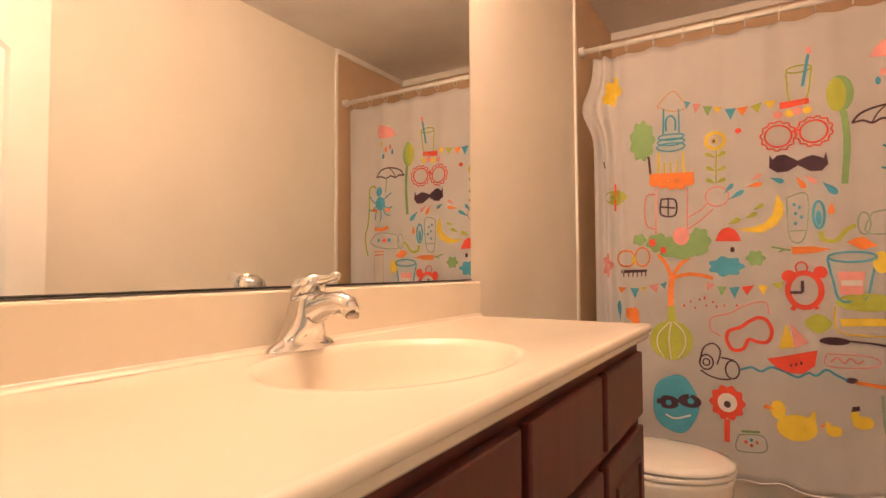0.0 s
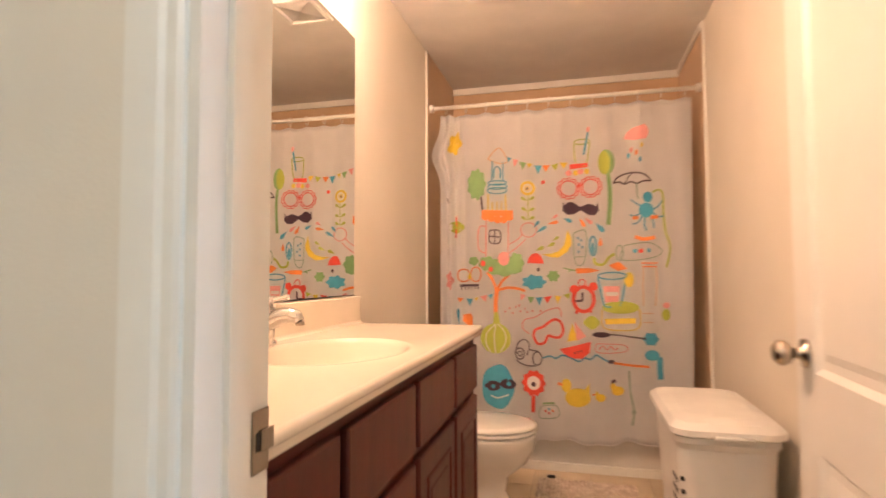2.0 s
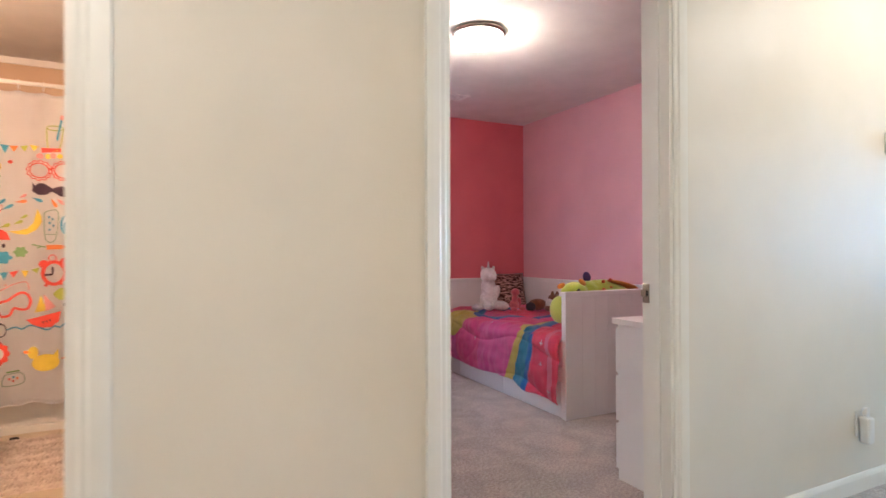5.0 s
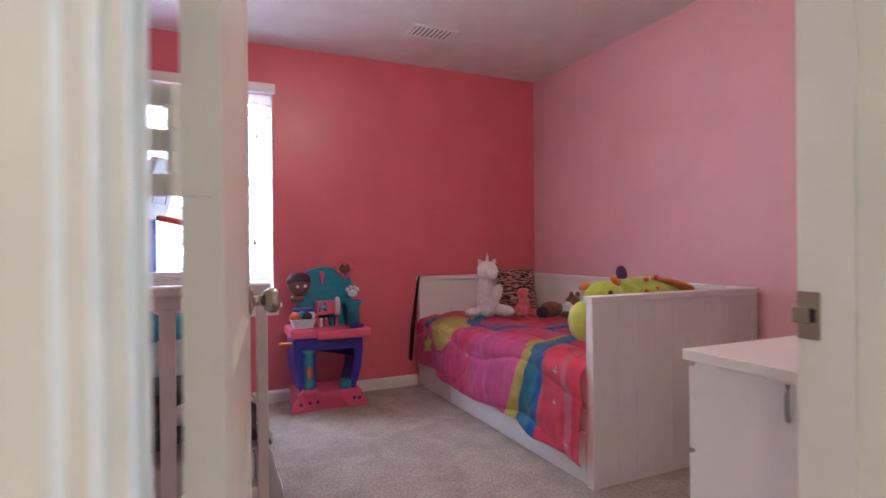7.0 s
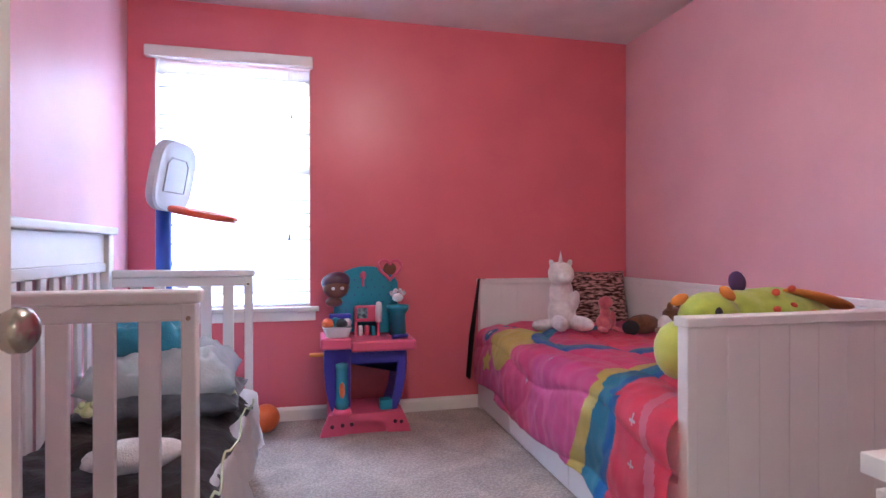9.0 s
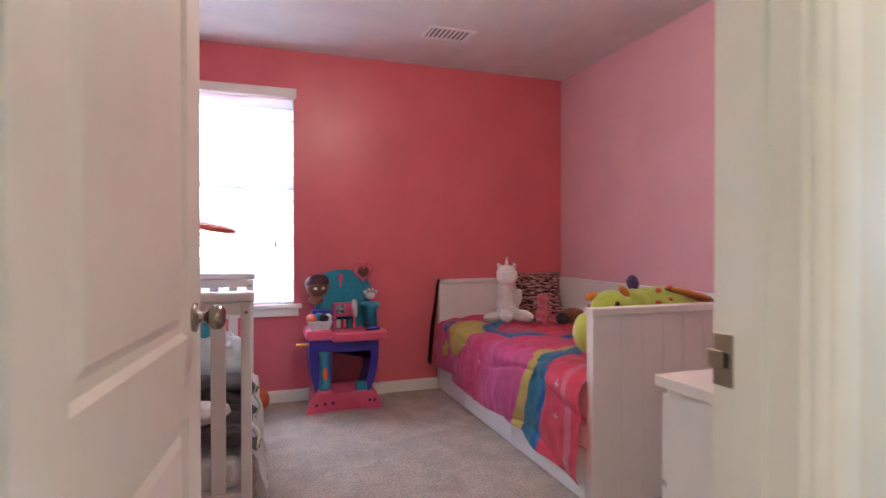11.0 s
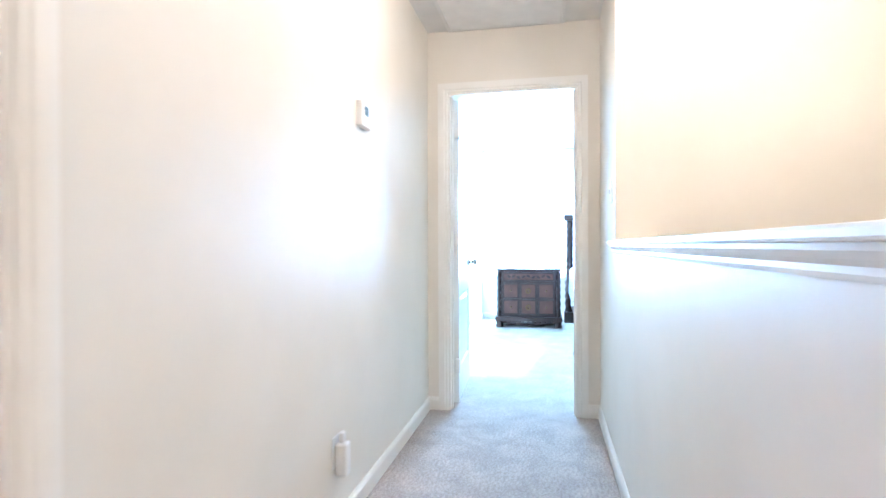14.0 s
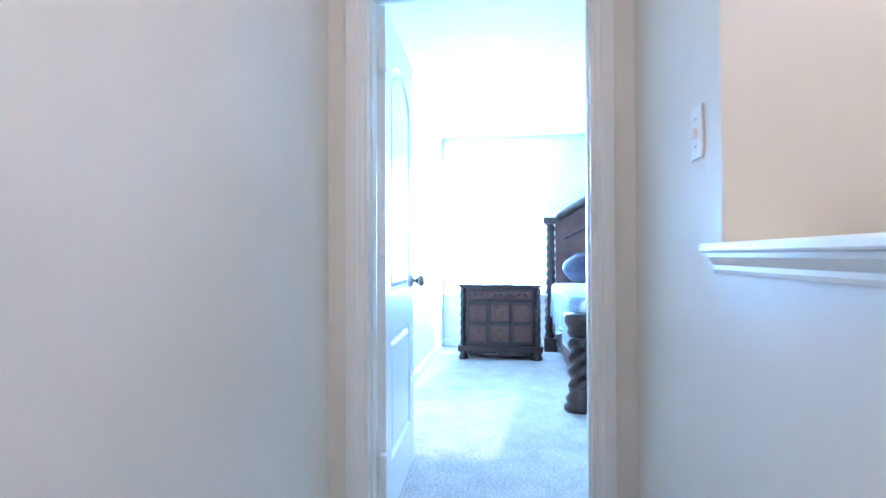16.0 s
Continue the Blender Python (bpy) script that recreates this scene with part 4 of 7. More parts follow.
motif("hand_mirror", [("b", "R", 0.307, 0.504, 0.063, 0.069, .09, 10), ("b", "W", 0.307, 0.504, 0.036, 0.039, 0, 0), ("b", "K", 0.307, 0.497, 0.013, 0.014, 0, 0), ("s", "R", 0.021, 0.305, 0.436, 0.304, 0.39, 0.303, 0.343)])
motif("jar", [("s", "A", 0.005, 0.347, 0.378, 0.334, 0.334, 0.35, 0.312, 0.43, 0.325, 0.446, 0.353, 0.427, 0.39, 0.347, 0.378), ("s", "G", 0.009, 0.356, 0.393, 0.422, 0.403), ("b", "R", 0.371, 0.354, 0.006, 0.007, 0, 0), ("b", "B", 0.391, 0.366, 0.006, 0.007, 0, 0), ("b", "O", 0.411, 0.36, 0.006, 0.007, 0, 0), ("b", "R", 0.391, 0.344, 0.006, 0.007, 0, 0)])
motif("large_duck", [("b", "Y", 0.547, 0.437, 0.068, 0.051, 0, 0), ("b", "Y", 0.486, 0.501, 0.027, 0.037, 0, 0), ("p", "Y", 0.573, 0.467, 0.609, 0.515, 0.611, 0.439), ("l", "O", 0.018, 0.473, 0.502, 0.438, 0.511)])
motif("small_duck", [("b", "Y", 0.667, 0.439, 0.027, 0.021, 0, 0), ("b", "Y", 0.648, 0.458, 0.01, 0.015, 0, 0), ("l", "O", 0.011, 0.641, 0.459, 0.624, 0.454)])
motif("hat_duck", [("b", "Y", 0.759, 0.476, 0.034, 0.025, 0, 0), ("b", "Y", 0.734, 0.5, 0.015, 0.02, 0, 0), ("p", "K", 0.721, 0.516, 0.75, 0.523, 0.748, 0.54, 0.726, 0.536)])
motif("pink_rain_cloud", [("p", "P", 0.814, 1.857, 0.83, 1.891, 0.856, 1.912, 0.895, 1.922, 0.922, 1.933, 0.939, 1.913, 0.944, 1.885, 0.931, 1.852, 0.872, 1.845), ("b", "P", 0.851, 1.792, 0.008, 0.015, 0, 0), ("b", "O", 0.877, 1.777, 0.008, 0.015, 0, 0), ("b", "B", 0.836, 1.761, 0.008, 0.015, 0, 0), ("b", "B", 0.895, 1.737, 0.008, 0.015, 0, 0), ("b", "Y", 0.905, 1.816, 0.006, 0.013, 0, 0)])
motif("umbrella", [("s", "K", 0.008, 0.754, 1.613, 0.783, 1.648, 0.853, 1.667, 0.916, 1.653, 0.951, 1.618), ("s", "K", 0.008, 0.754, 1.613, 0.787, 1.618, 0.815, 1.605, 0.846, 1.618, 0.877, 1.605, 0.909, 1.617, 0.951, 1.618), ("s", "K", 0.005, 0.853, 1.662, 0.831, 1.639, 0.815, 1.608), ("s", "A", 0.007, 0.875, 1.61, 0.876, 1.56, 0.882, 1.52)])
motif("octopus", [("b", "B", 0.93, 1.529, 0.025, 0.029, 0, 0), ("b", "B", 0.922, 1.458, 0.038, 0.04, 0, 0), ("s", "B", 0.007, 0.898, 1.477, 0.864, 1.502, 0.843, 1.518), ("s", "B", 0.008, 0.891, 1.441, 0.863, 1.428, 0.837, 1.434), ("s", "B", 0.007, 0.901, 1.428, 0.879, 1.392, 0.849, 1.384), ("s", "B", 0.007, 0.913, 1.42, 0.91, 1.378, 0.92, 1.346), ("s", "B", 0.007, 0.942, 1.423, 0.958, 1.393, 0.957, 1.359), ("s", "B", 0.007, 0.956, 1.461, 0.985, 1.479, 1.002, 1.507), ("s", "B", 0.007, 0.957, 1.442, 0.983, 1.421, 1.01, 1.424), ("s", "O", 0.018, 0.85, 1.418, 0.88, 1.417), ("s", "O", 0.019, 0.942, 1.416, 0.981, 1.421), ("s", "O", 0.019, 0.86, 1.314, 0.908, 1.3, 0.964, 1.31)])
motif("seaweed", [("s", "L", 0.01, 0.956, 1.554, 0.983, 1.567, 1.007, 1.55, 1.009, 1.482, 1.01, 1.422, 1.018, 1.337, 1.04, 1.253, 1.017, 1.146)])
motif("orange_jar", [("s", "O", 0.007, 0.891, 1.171, 0.974, 1.17), ("s", "O", 0.007, 0.895, 1.152, 0.969, 1.151), ("s", "T", 0.005, 0.901, 1.147, 0.897, 1.049, 0.898, 0.941), ("s", "T", 0.005, 0.967, 1.146, 0.967, 1.05, 0.958, 0.942)])
motif("cocktail", [("p", "O", 0.723, 1.158, 0.75, 1.173, 0.778, 1.178, 0.806, 1.152, 0.82, 1.142, 0.771, 1.128), ("b", "Y", 0.826, 1.081, 0.025, 0.041, 0, 0)])
motif_each("pot_line", [("s", "T", 0.005, 0.889, 0.899, 0.947, 0.901), ("s", "T", 0.005, 0.892, 0.851, 0.946, 0.853)])
motif("baby_bottle", [("b", "L", 1.011, 0.894, 0.02, 0.031, 0, 0), ("b", "P", 1.013, 0.944, 0.016, 0.016, 0, 0)])
motif("lime_fish_left", [("b", "L", -0.131, 1.391, 0.044, 0.034, .05, 4), ("s", "R", 0.008, -0.135, 1.455, -0.137, 1.329)])
motif("black_bird", [("s", "K", 0.008, -0.19, 1.569, -0.183, 1.544, -0.172, 1.53)])


# vanity: body, face frame, drawer fronts and doors with raised panels
vanity = thing("vanity_cabinet", "dark cherry wood bathroom vanity with drawers and raised-panel doors", "cabinet")
VX, VE, CT = 0.178, 1.835, 0.92
slab("face_frame", (VX - 0.02, 0.402, 0.10), (VX, VE, CT - 0.0372), CHERRY, vanity, bevel=0.003)
slab("end_panel", (BX0 + 0.001, VE - 0.018, 0.0), (VX - 0.0202, VE, CT - 0.0372), CHERRY, vanity, bevel=0.002)
slab("bottom_panel", (BX0 + 0.001, 0.402, 0.10), (VX - 0.0202, VE - 0.0182, 0.118), CHERRY, vanity)
slab("toe_kick", (BX0 + 0.001, 0.402, 0.0), (VX - 0.07, VE - 0.019, 0.099), DARK, vanity)


def front(name, y0, y1, z0, z1, panel):
    bm = bmesh.new()
    box_into(bm, VX + 0.0005, y0, z0, VX + 0.019, y1, z1, 0.005, 2)
    ob = part(name, bm, CHERRY, vanity)
    if panel:
        bm = bmesh.new()
        ya, yb, za, zb = y0 + 0.055, y1 - 0.055, z0 + 0.06, z1 - 0.06
        x = VX + 0.0192
        loops = []
        for s, d in ((0, 0.0), (0.004, 0.005), (0.010, 0.006), (0.014, -0.006), (0.024, -0.007), (0.045, 0.002)):
            loops.append([bm.verts.new((x + d, y, z)) for y, z in ((ya + s, za + s), (yb - s, za + s), (yb - s, zb - s), (ya + s, zb - s))])
        for a, b in zip(loops, loops[1:]):
            for k in range(4):
                bm.faces.new((a[k], a[(k + 1) % 4], b[(k + 1) % 4], b[k]))
        bm.faces.new(loops[-1])
        part("raised_panel", bm, CHERRY, ob)
    return ob


for y0, y1 in ((0.43, 0.64), (0.67, 1.045), (1.075, 1.435), (1.465, 1.805)):
    front("drawer_front", y0, y1, 0.70, 0.855, False)
    front("cabinet_door", y0, y1, 0.125, 0.675, True)

# countertop with its moulded basin
counter = thing("vanity_countertop", "cream cultured marble countertop with an oval moulded basin", "countertop")
SX, SY, RX, RY = -0.030, 1.085, 0.178, 0.240
CX, CY0, CY1 = 0.214, 0.402, 1.857
bm = bmesh.new()
n = 64
rings = []
outer = []
corners = [math.atan2(y, x) % (2 * math.pi) for x in (CX - 0.012 - SX, BX0 + 0.001 - SX) for y in (CY1 - 0.012 - SY, CY0 - SY)]
angles = [2 * math.pi * k / n for k in range(n)]
for c in corners:
    angles[min(range(n), key=lambda k: abs(angles[k] - c))] = c
for a in angles:
    c, sn = math.cos(a), math.sin(a)
    m = min((CX - 0.012 - SX if c > 0 else SX - BX0 - 0.001) / max(abs(c), 1e-6), (CY1 - 0.012 - SY if sn > 0 else SY - CY0) / max(abs(sn), 1e-6))
    outer.append(bm.verts.new((SX + c * m, SY + sn * m, CT)))
rings.append(outer)
for f, dz in ((1.13, 0.0), (1.09, 0.002), (1.04, 0.003), (1.0, 0.0), (0.965, -0.010), (0.90, -0.042), (0.74, -0.09), (0.5, -0.12), (0.2, -0.132), (0.08, -0.134)):
    rings.append([bm.verts.new((SX + RX * f * math.cos(a), SY + RY * f * math.sin(a), CT + dz)) for a in angles])
for a, b in zip(rings, rings[1:]):
    for k in range(n):
        bm.faces.new((a[k], a[(k + 1) % n], b[(k + 1) % n], b[k]))
bm.faces.new(rings[-1])
part("basin_top", bm, MARBLE, counter, smooth=True)
bm = bmesh.new()
prof = [(CX - 0.012, CT), (CX - 0.0112, CT), (CX - 0.0075, CT - 0.0006), (CX - 0.004, CT - 0.0026), (CX - 0.0012, CT - 0.0062), (CX, CT - 0.012), (CX - 0.003, CT - 0.019), (CX - 0.010, CT - 0.023), (CX - 0.006, CT - 0.030), (CX - 0.012, CT - 0.037), (CX - 0.06, CT - 0.037)]
a = [bm.verts.new((x, CY0, z)) for x, z in prof]
b = [bm.verts.new((x, CY1 - (CX - x) * 0.0 - 0.012, z)) for x, z in prof]
for k in range(len(prof) - 1):
    bm.faces.new((a[k], a[k + 1], b[k + 1], b[k]))
part("front_edge", bm, MARBLE, counter, smooth=True)
bm = bmesh.new()
prof2 = [(CY1 - 0.012, CT), (CY1 - 0.0112, CT), (CY1 - 0.0075, CT - 0.0006), (CY1 - 0.004, CT - 0.0026), (CY1 - 0.0012, CT - 0.0062), (CY1, CT - 0.012), (CY1 - 0.003, CT - 0.019), (CY1 - 0.010, CT - 0.023), (CY1 - 0.006, CT - 0.030), (CY1 - 0.012, CT - 0.037), (CY1 - 0.06, CT - 0.037)]
a = [bm.verts.new((BX0 + 0.001, y, z)) for y, z in prof2]
b = [bm.verts.new((CX - 0.010, y, z)) for y, z in prof2]
for k in range(len(prof2) - 1):
    bm.faces.new((a[k], a[k + 1], b[k + 1], b[k]))
part("end_edge", bm, MARBLE, counter, smooth=True)
slab("backsplash", (BX0 + 0.001, CY0, CT + 0.0005), (BX0 + 0.021, CY1 - 0.004, CT + 0.106), MARBLE, counter, "", 0.005)
bm = bmesh.new()
arc = [(0.0205, 0.010)] + [(0.0315 - 0.010 * math.cos(radians(a)), 0.0107 - 0.010 * math.sin(radians(a))) for a in (0, 18, 36, 54, 72, 90)]
ends = [[bm.verts.new((BX0 + d, y, CT + h)) for d, h in arc] for y in (CY0 + 0.001, CY1 - 0.006)]
for a, b, c, d in zip(ends[0], ends[0][1:], ends[1][1:], ends[1]):
    bm.faces.new((a, b, c, d))
part("cove", bm, MARBLE, counter, smooth=True)
bm = bmesh.new()
lathe(bm, [(0.0001, -0.128), (0.018, -0.128), (0.022, -0.131), (0.022, -0.134)], 20, (SX, SY, CT))
part("drain", bm, CHROME, counter, "chrome drain", True)

# single-lever faucet on a long base
faucet = thing("faucet", "polished chrome single-lever faucet on the basin deck", "faucet", pose(-0.232, SY - 0.012, CT + 0.001))
n = 32
ANG = [2 * math.pi * k / n for k in range(n)]


def faucet_ring(bm, rx, ry, z, dx=0.0, tilt=0.0, pinch=1.0):
    return [bm.verts.new((dx + rx * math.copysign(abs(math.cos(a)) ** 0.9, math.cos(a)), ry * math.copysign(abs(math.sin(a)) ** pinch, math.sin(a)), z + tilt * math.cos(a) * rx)) for a in ANG]


bm = bmesh.new()
loft(bm, [faucet_ring(bm, 0.025, 0.078, 0.0, pinch=1.25), faucet_ring(bm, 0.026, 0.079, 0.005, pinch=1.25), faucet_ring(bm, 0.025, 0.072, 0.012, pinch=1.3), faucet_ring(bm, 0.026, 0.055, 0.020, pinch=1.3),
          faucet_ring(bm, 0.032, 0.044, 0.030, 0.003), faucet_ring(bm, 0.033, 0.036, 0.045, 0.005), faucet_ring(bm, 0.032, 0.033, 0.065, 0.008), faucet_ring(bm, 0.030, 0.031, 0.086, 0.011, 0.15), faucet_ring(bm, 0.029, 0.030, 0.096, 0.013, 0.25)])
part("base", bm, CHROME, faucet, smooth=True)
bm = bmesh.new()
tube(bm, [(0.004, 0, 0.060), (0.034, 0, 0.072), (0.062, 0, 0.083), (0.088, 0, 0.086), (0.106, 0, 0.081), (0.114, 0, 0.070)], [0.026, 0.024, 0.021, 0.019, 0.0175, 0.0145], 18)
part("spout", bm, CHROME, faucet, smooth=True)
bm = bmesh.new()
lathe(bm, [(0.0115, 0.0), (0.0115, -0.008), (0.0095, -0.010)], 16, (0.115, 0, 0.070))
part("aerator", bm, NICKEL, faucet, "satin aerator ring", True)
bm = bmesh.new()
loft(bm, [faucet_ring(bm, 0.0295, 0.0302, 0.0975, 0.013, 0.25), faucet_ring(bm, 0.0292, 0.0296, 0.114, 0.016, 0.25), faucet_ring(bm, 0.0272, 0.0276, 0.124, 0.018, 0.22), faucet_ring(bm, 0.018, 0.018, 0.131, 0.020, 0.18)])
tube(bm, [(0.022, 0.0, 0.120), (0.045, 0.002, 0.124), (0.064, 0.004, 0.127), (0.076, 0.005, 0.131), (0.083, 0.005, 0.132)], [0.015, 0.0095, 0.0075, 0.0085, 0.004], 14)
part("lever", bm, CHROME, faucet, smooth=True)
bm = bmesh.new()
lathe(bm, [(0.0001, 0.0425), (0.0035, 0.0425), (0.0035, 0.038)], 10, (0, 0, 0.088), "X")
part("index_dot", bm, DARK, faucet, "dark temperature dot")

# wall mirror
mirror = thing("wall_mirror", "frameless rectangular wall mirror above the backsplash", "mirror")
slab("glass", (BX0 + 0.0015, 0.402, CT + 0.112), (BX0 + 0.0065, 1.815, 2.06), MIRROR, mirror, bevel=0.0008)
slab("channel", (BX0 + 0.0012, 0.402, CT + 0.1092), (BX0 + 0.0085, 1.815, CT + 0.1115), DARK, mirror, "thin dark bottom channel")

# vanity light with three shades above the mirror
vlight = thing("vanity_light", "three-shade wall light above the mirror, lit", "wall light")
slab("back_plate", (BX0 + 0.001, 1.05, 2.30), (BX0 + 0.03, 1.53, 2.40), NICKEL, vlight, bevel=0.006)
for k in range(3):
    y = 1.13 + 0.16 * k
    bm = bmesh.new()
    tube(bm, [(BX0 + 0.03, y, 2.35), (BX0 + 0.08, y, 2.37), (BX0 + 0.12, y, 2.35)], 0.008, 10)
    part("arm", bm, NICKEL, vlight, smooth=True)
    bm = bmesh.new()
    lathe(bm, [(0.02, 0.0), (0.045, -0.02), (0.055, -0.06), (0.05, -0.075)], 20, (BX0 + 0.12, y, 2.35))
    part("shade", bm, BULB, vlight, "lit frosted glass shade", True)

# toilet
toilet = thing("toilet", "white porcelain toilet with closed lid beside the vanity", "toilet", pose(BX0, 2.41, 0))


def oval_loop(bm, cx, rx0, rx1, ry, z, n=32):
    return [bm.verts.new((cx + (rx1 if math.cos(a) > 0 else rx0) * math.cos(a), ry * math.sin(a), z)) for a in [2 * math.pi * k / n for k in range(n)]]


bm = bmesh.new()
loft(bm, [oval_loop(bm, 0.36, 0.20, 0.205, 0.105, 0.0), oval_loop(bm, 0.36, 0.195, 0.20, 0.10, 0.03), oval_loop(bm, 0.35, 0.17, 0.165, 0.085, 0.10), oval_loop(bm, 0.36, 0.18, 0.17, 0.09, 0.17),
          oval_loop(bm, 0.40, 0.20, 0.215, 0.135, 0.24), oval_loop(bm, 0.42, 0.22, 0.235, 0.168, 0.31), oval_loop(bm, 0.42, 0.225, 0.24, 0.178, 0.36), oval_loop(bm, 0.42, 0.225, 0.24, 0.178, 0.375)])
part("bowl", bm, PORCELAIN, toilet, smooth=True)
bm = bmesh.new()
loft(bm, [oval_loop(bm, 0.42, 0.222, 0.240, 0.178, 0.378), oval_loop(bm, 0.42, 0.226, 0.247, 0.184, 0.386), oval_loop(bm, 0.42, 0.225, 0.245, 0.182, 0.397)])
part("seat", bm, PORCELAIN, toilet, smooth=True)
bm = bmesh.new()
loft(bm, [oval_loop(bm, 0.42, 0.222, 0.242, 0.180, 0.401), oval_loop(bm, 0.42, 0.226, 0.248, 0.185, 0.407), oval_loop(bm, 0.42, 0.222, 0.242, 0.180, 0.418), oval_loop(bm, 0.42, 0.19, 0.21, 0.15, 0.424), oval_loop(bm, 0.42, 0.08, 0.08, 0.06, 0.427)])
part("lid", bm, PORCELAIN, toilet, smooth=True)
bm = bmesh.new()
box_into(bm, 0.012, -0.215, 0.38, 0.19, 0.215, 0.72, 0.025, 3)
part("tank", bm, PORCELAIN, toilet)
bm = bmesh.new()
box_into(bm, 0.006, -0.225, 0.722, 0.20, 0.225, 0.755, 0.012, 3)
part("tank_lid", bm, PORCELAIN, toilet)
bm = bmesh.new()
tube(bm, [(0.19, -0.15, 0.66), (0.205, -0.15, 0.66), (0.21, -0.11, 0.655)], 0.007, 8)
part("flush_lever", bm, CHROME, toilet, smooth=True)

# laundry hamper
hamper = thing("laundry_hamper", "white plastic laundry hamper with closed lid and punched sides", "hamper")


def rounded_loop(bm, x0, y0, x1, y1, r, z):
    out = []
    for cx, cy, a0 in ((x1 - r, y1 - r, 0), (x0 + r, y1 - r, 90), (x0 + r, y0 + r, 180), (x1 - r, y0 + r, 270)):
        for k in range(6):
            a = radians(a0 + 18 * k)
            out.append(bm.verts.new((cx + r * math.cos(a), cy + r * math.sin(a), z)))
    return out


bm = bmesh.new()
loft(bm, [rounded_loop(bm, 0.897, 1.765, 1.13, 2.225, 0.03, 0.0), rounded_loop(bm, 0.892, 1.758, 1.135, 2.23, 0.035, 0.012), rounded_loop(bm, 0.862, 1.722, 1.158, 2.272, 0.045, 0.55), rounded_loop(bm, 0.852, 1.70, 1.166, 2.285, 0.05, 0.575), rounded_loop(bm, 0.852, 1.70, 1.166, 2.285, 0.05, 0.592)])
part("tub", bm, PLASTIC, hamper)
bm = bmesh.new()
loft(bm, [rounded_loop(bm, 0.846, 1.685, 1.172, 2.292, 0.06, 0.598), rounded_loop(bm, 0.838, 1.675, 1.178, 2.30, 0.065, 0.604), rounded_loop(bm, 0.838, 1.675, 1.178, 2.30, 0.065, 0.622), rounded_loop(bm, 0.856, 1.70, 1.16, 2.28, 0.07, 0.640), rounded_loop(bm, 0.90, 1.76, 1.12, 2.22, 0.07, 0.648)])
part("lid", bm, PLASTIC, hamper)
bm = bmesh.new()
box_into(bm, 0.96, 1.664, 0.596, 1.07, 1.69, 0.610, 0.005, 2)
part("lid_grip", bm, PLASTIC, hamper)
def vent_hole(angle, z, dy=0.0):
    """A dark hole on the tub's rounded front corner (angle in degrees round it), or dy metres along its side."""
    f = (z - 0.012) / 0.538
    r = 0.035 + 0.010 * f
    cx, cy = 0.892 - 0.030 * f + r, 1.758 - 0.036 * f + r
    a = radians(angle)
    bm = bmesh.new()
    bmesh.ops.create_cone(bm, cap_ends=True, segments=10, radius1=0.0085, radius2=0.0085, depth=0.006, matrix=pose(cx + (r - 0.0010) * math.cos(a), cy + dy + (r - 0.0010) * math.sin(a), z) @ Matrix.Rotation(a, 4, "Z") @ Matrix.Rotation(radians(90), 4, "Y"))
    part("vent_hole", bm, DARK, hamper)


for row in range(9):
    vent_hole(218, 0.115 + row * 0.042)
for row in range(5):
    vent_hole(192 - 5 * abs(row - 2), 0.235 + row * 0.030)
for row in range(9):
    for col in range(4 if 2 < row < 7 else 3):
        vent_hole(180, 0.11 + row * 0.040, 0.020 + col * 0.030 + (0.012 if row % 2 else 0))

# bath mat with looped pile
bathmat = thing("bath_mat", "beige tufted bath mat on the tile floor", "bath mat")
slab("backing", (0.335, 2.0, 0.0031), (0.835, 2.86, 0.010), RUG, bathmat)
bm = bmesh.new()
nx, ny = 26, 44
for i in range(nx):
    for j in range(ny):
        x, y = 0.345 + 0.48 * i / (nx - 1), 2.01 + 0.84 * j / (ny - 1)
        x += random.uniform(-0.004, 0.004)
        y += random.uniform(-0.004, 0.004)
        h = random.uniform(0.006, 0.014)
        a = radians(35 + random.uniform(-20, 20)) * (1 if (j // 3) % 2 else -1)
        dx, dy = 0.011 * math.cos(a), 0.011 * math.sin(a)
        ox, oy = -0.0055 * math.sin(a), 0.0055 * math.cos(a)
        v = [bm.verts.new(p) for p in ((x - dx, y - dy, 0.010), (x + ox, y + oy, 0.010), (x + dx, y + dy, 0.010), (x - ox, y - oy, 0.010), (x - dx * 0.4, y - dy * 0.4, 0.010 + h), (x + dx * 0.4, y + dy * 0.4, 0.010 + h))]
        for f in ((0, 1, 5, 4), (2, 3, 4, 5), (1, 2, 5), (3, 0, 4)):
            bm.faces.new([v[k] for k in f])
pile = part("tufted_surface", bm, RUG, bathmat, "", False)
pile["kind"] = "stuff"
bm = bmesh.new()
tube(bm, [(0.40 + 0.018 * math.cos(a), 2.90 + 0.010 * math.sin(a), 0.0095) for a in [2 * math.pi * k / 12 for k in range(13)]], 0.006, 6)
tagged(finish("hair_tie", bm, DARK), "small black hair tie on the tile floor", "hair tie")

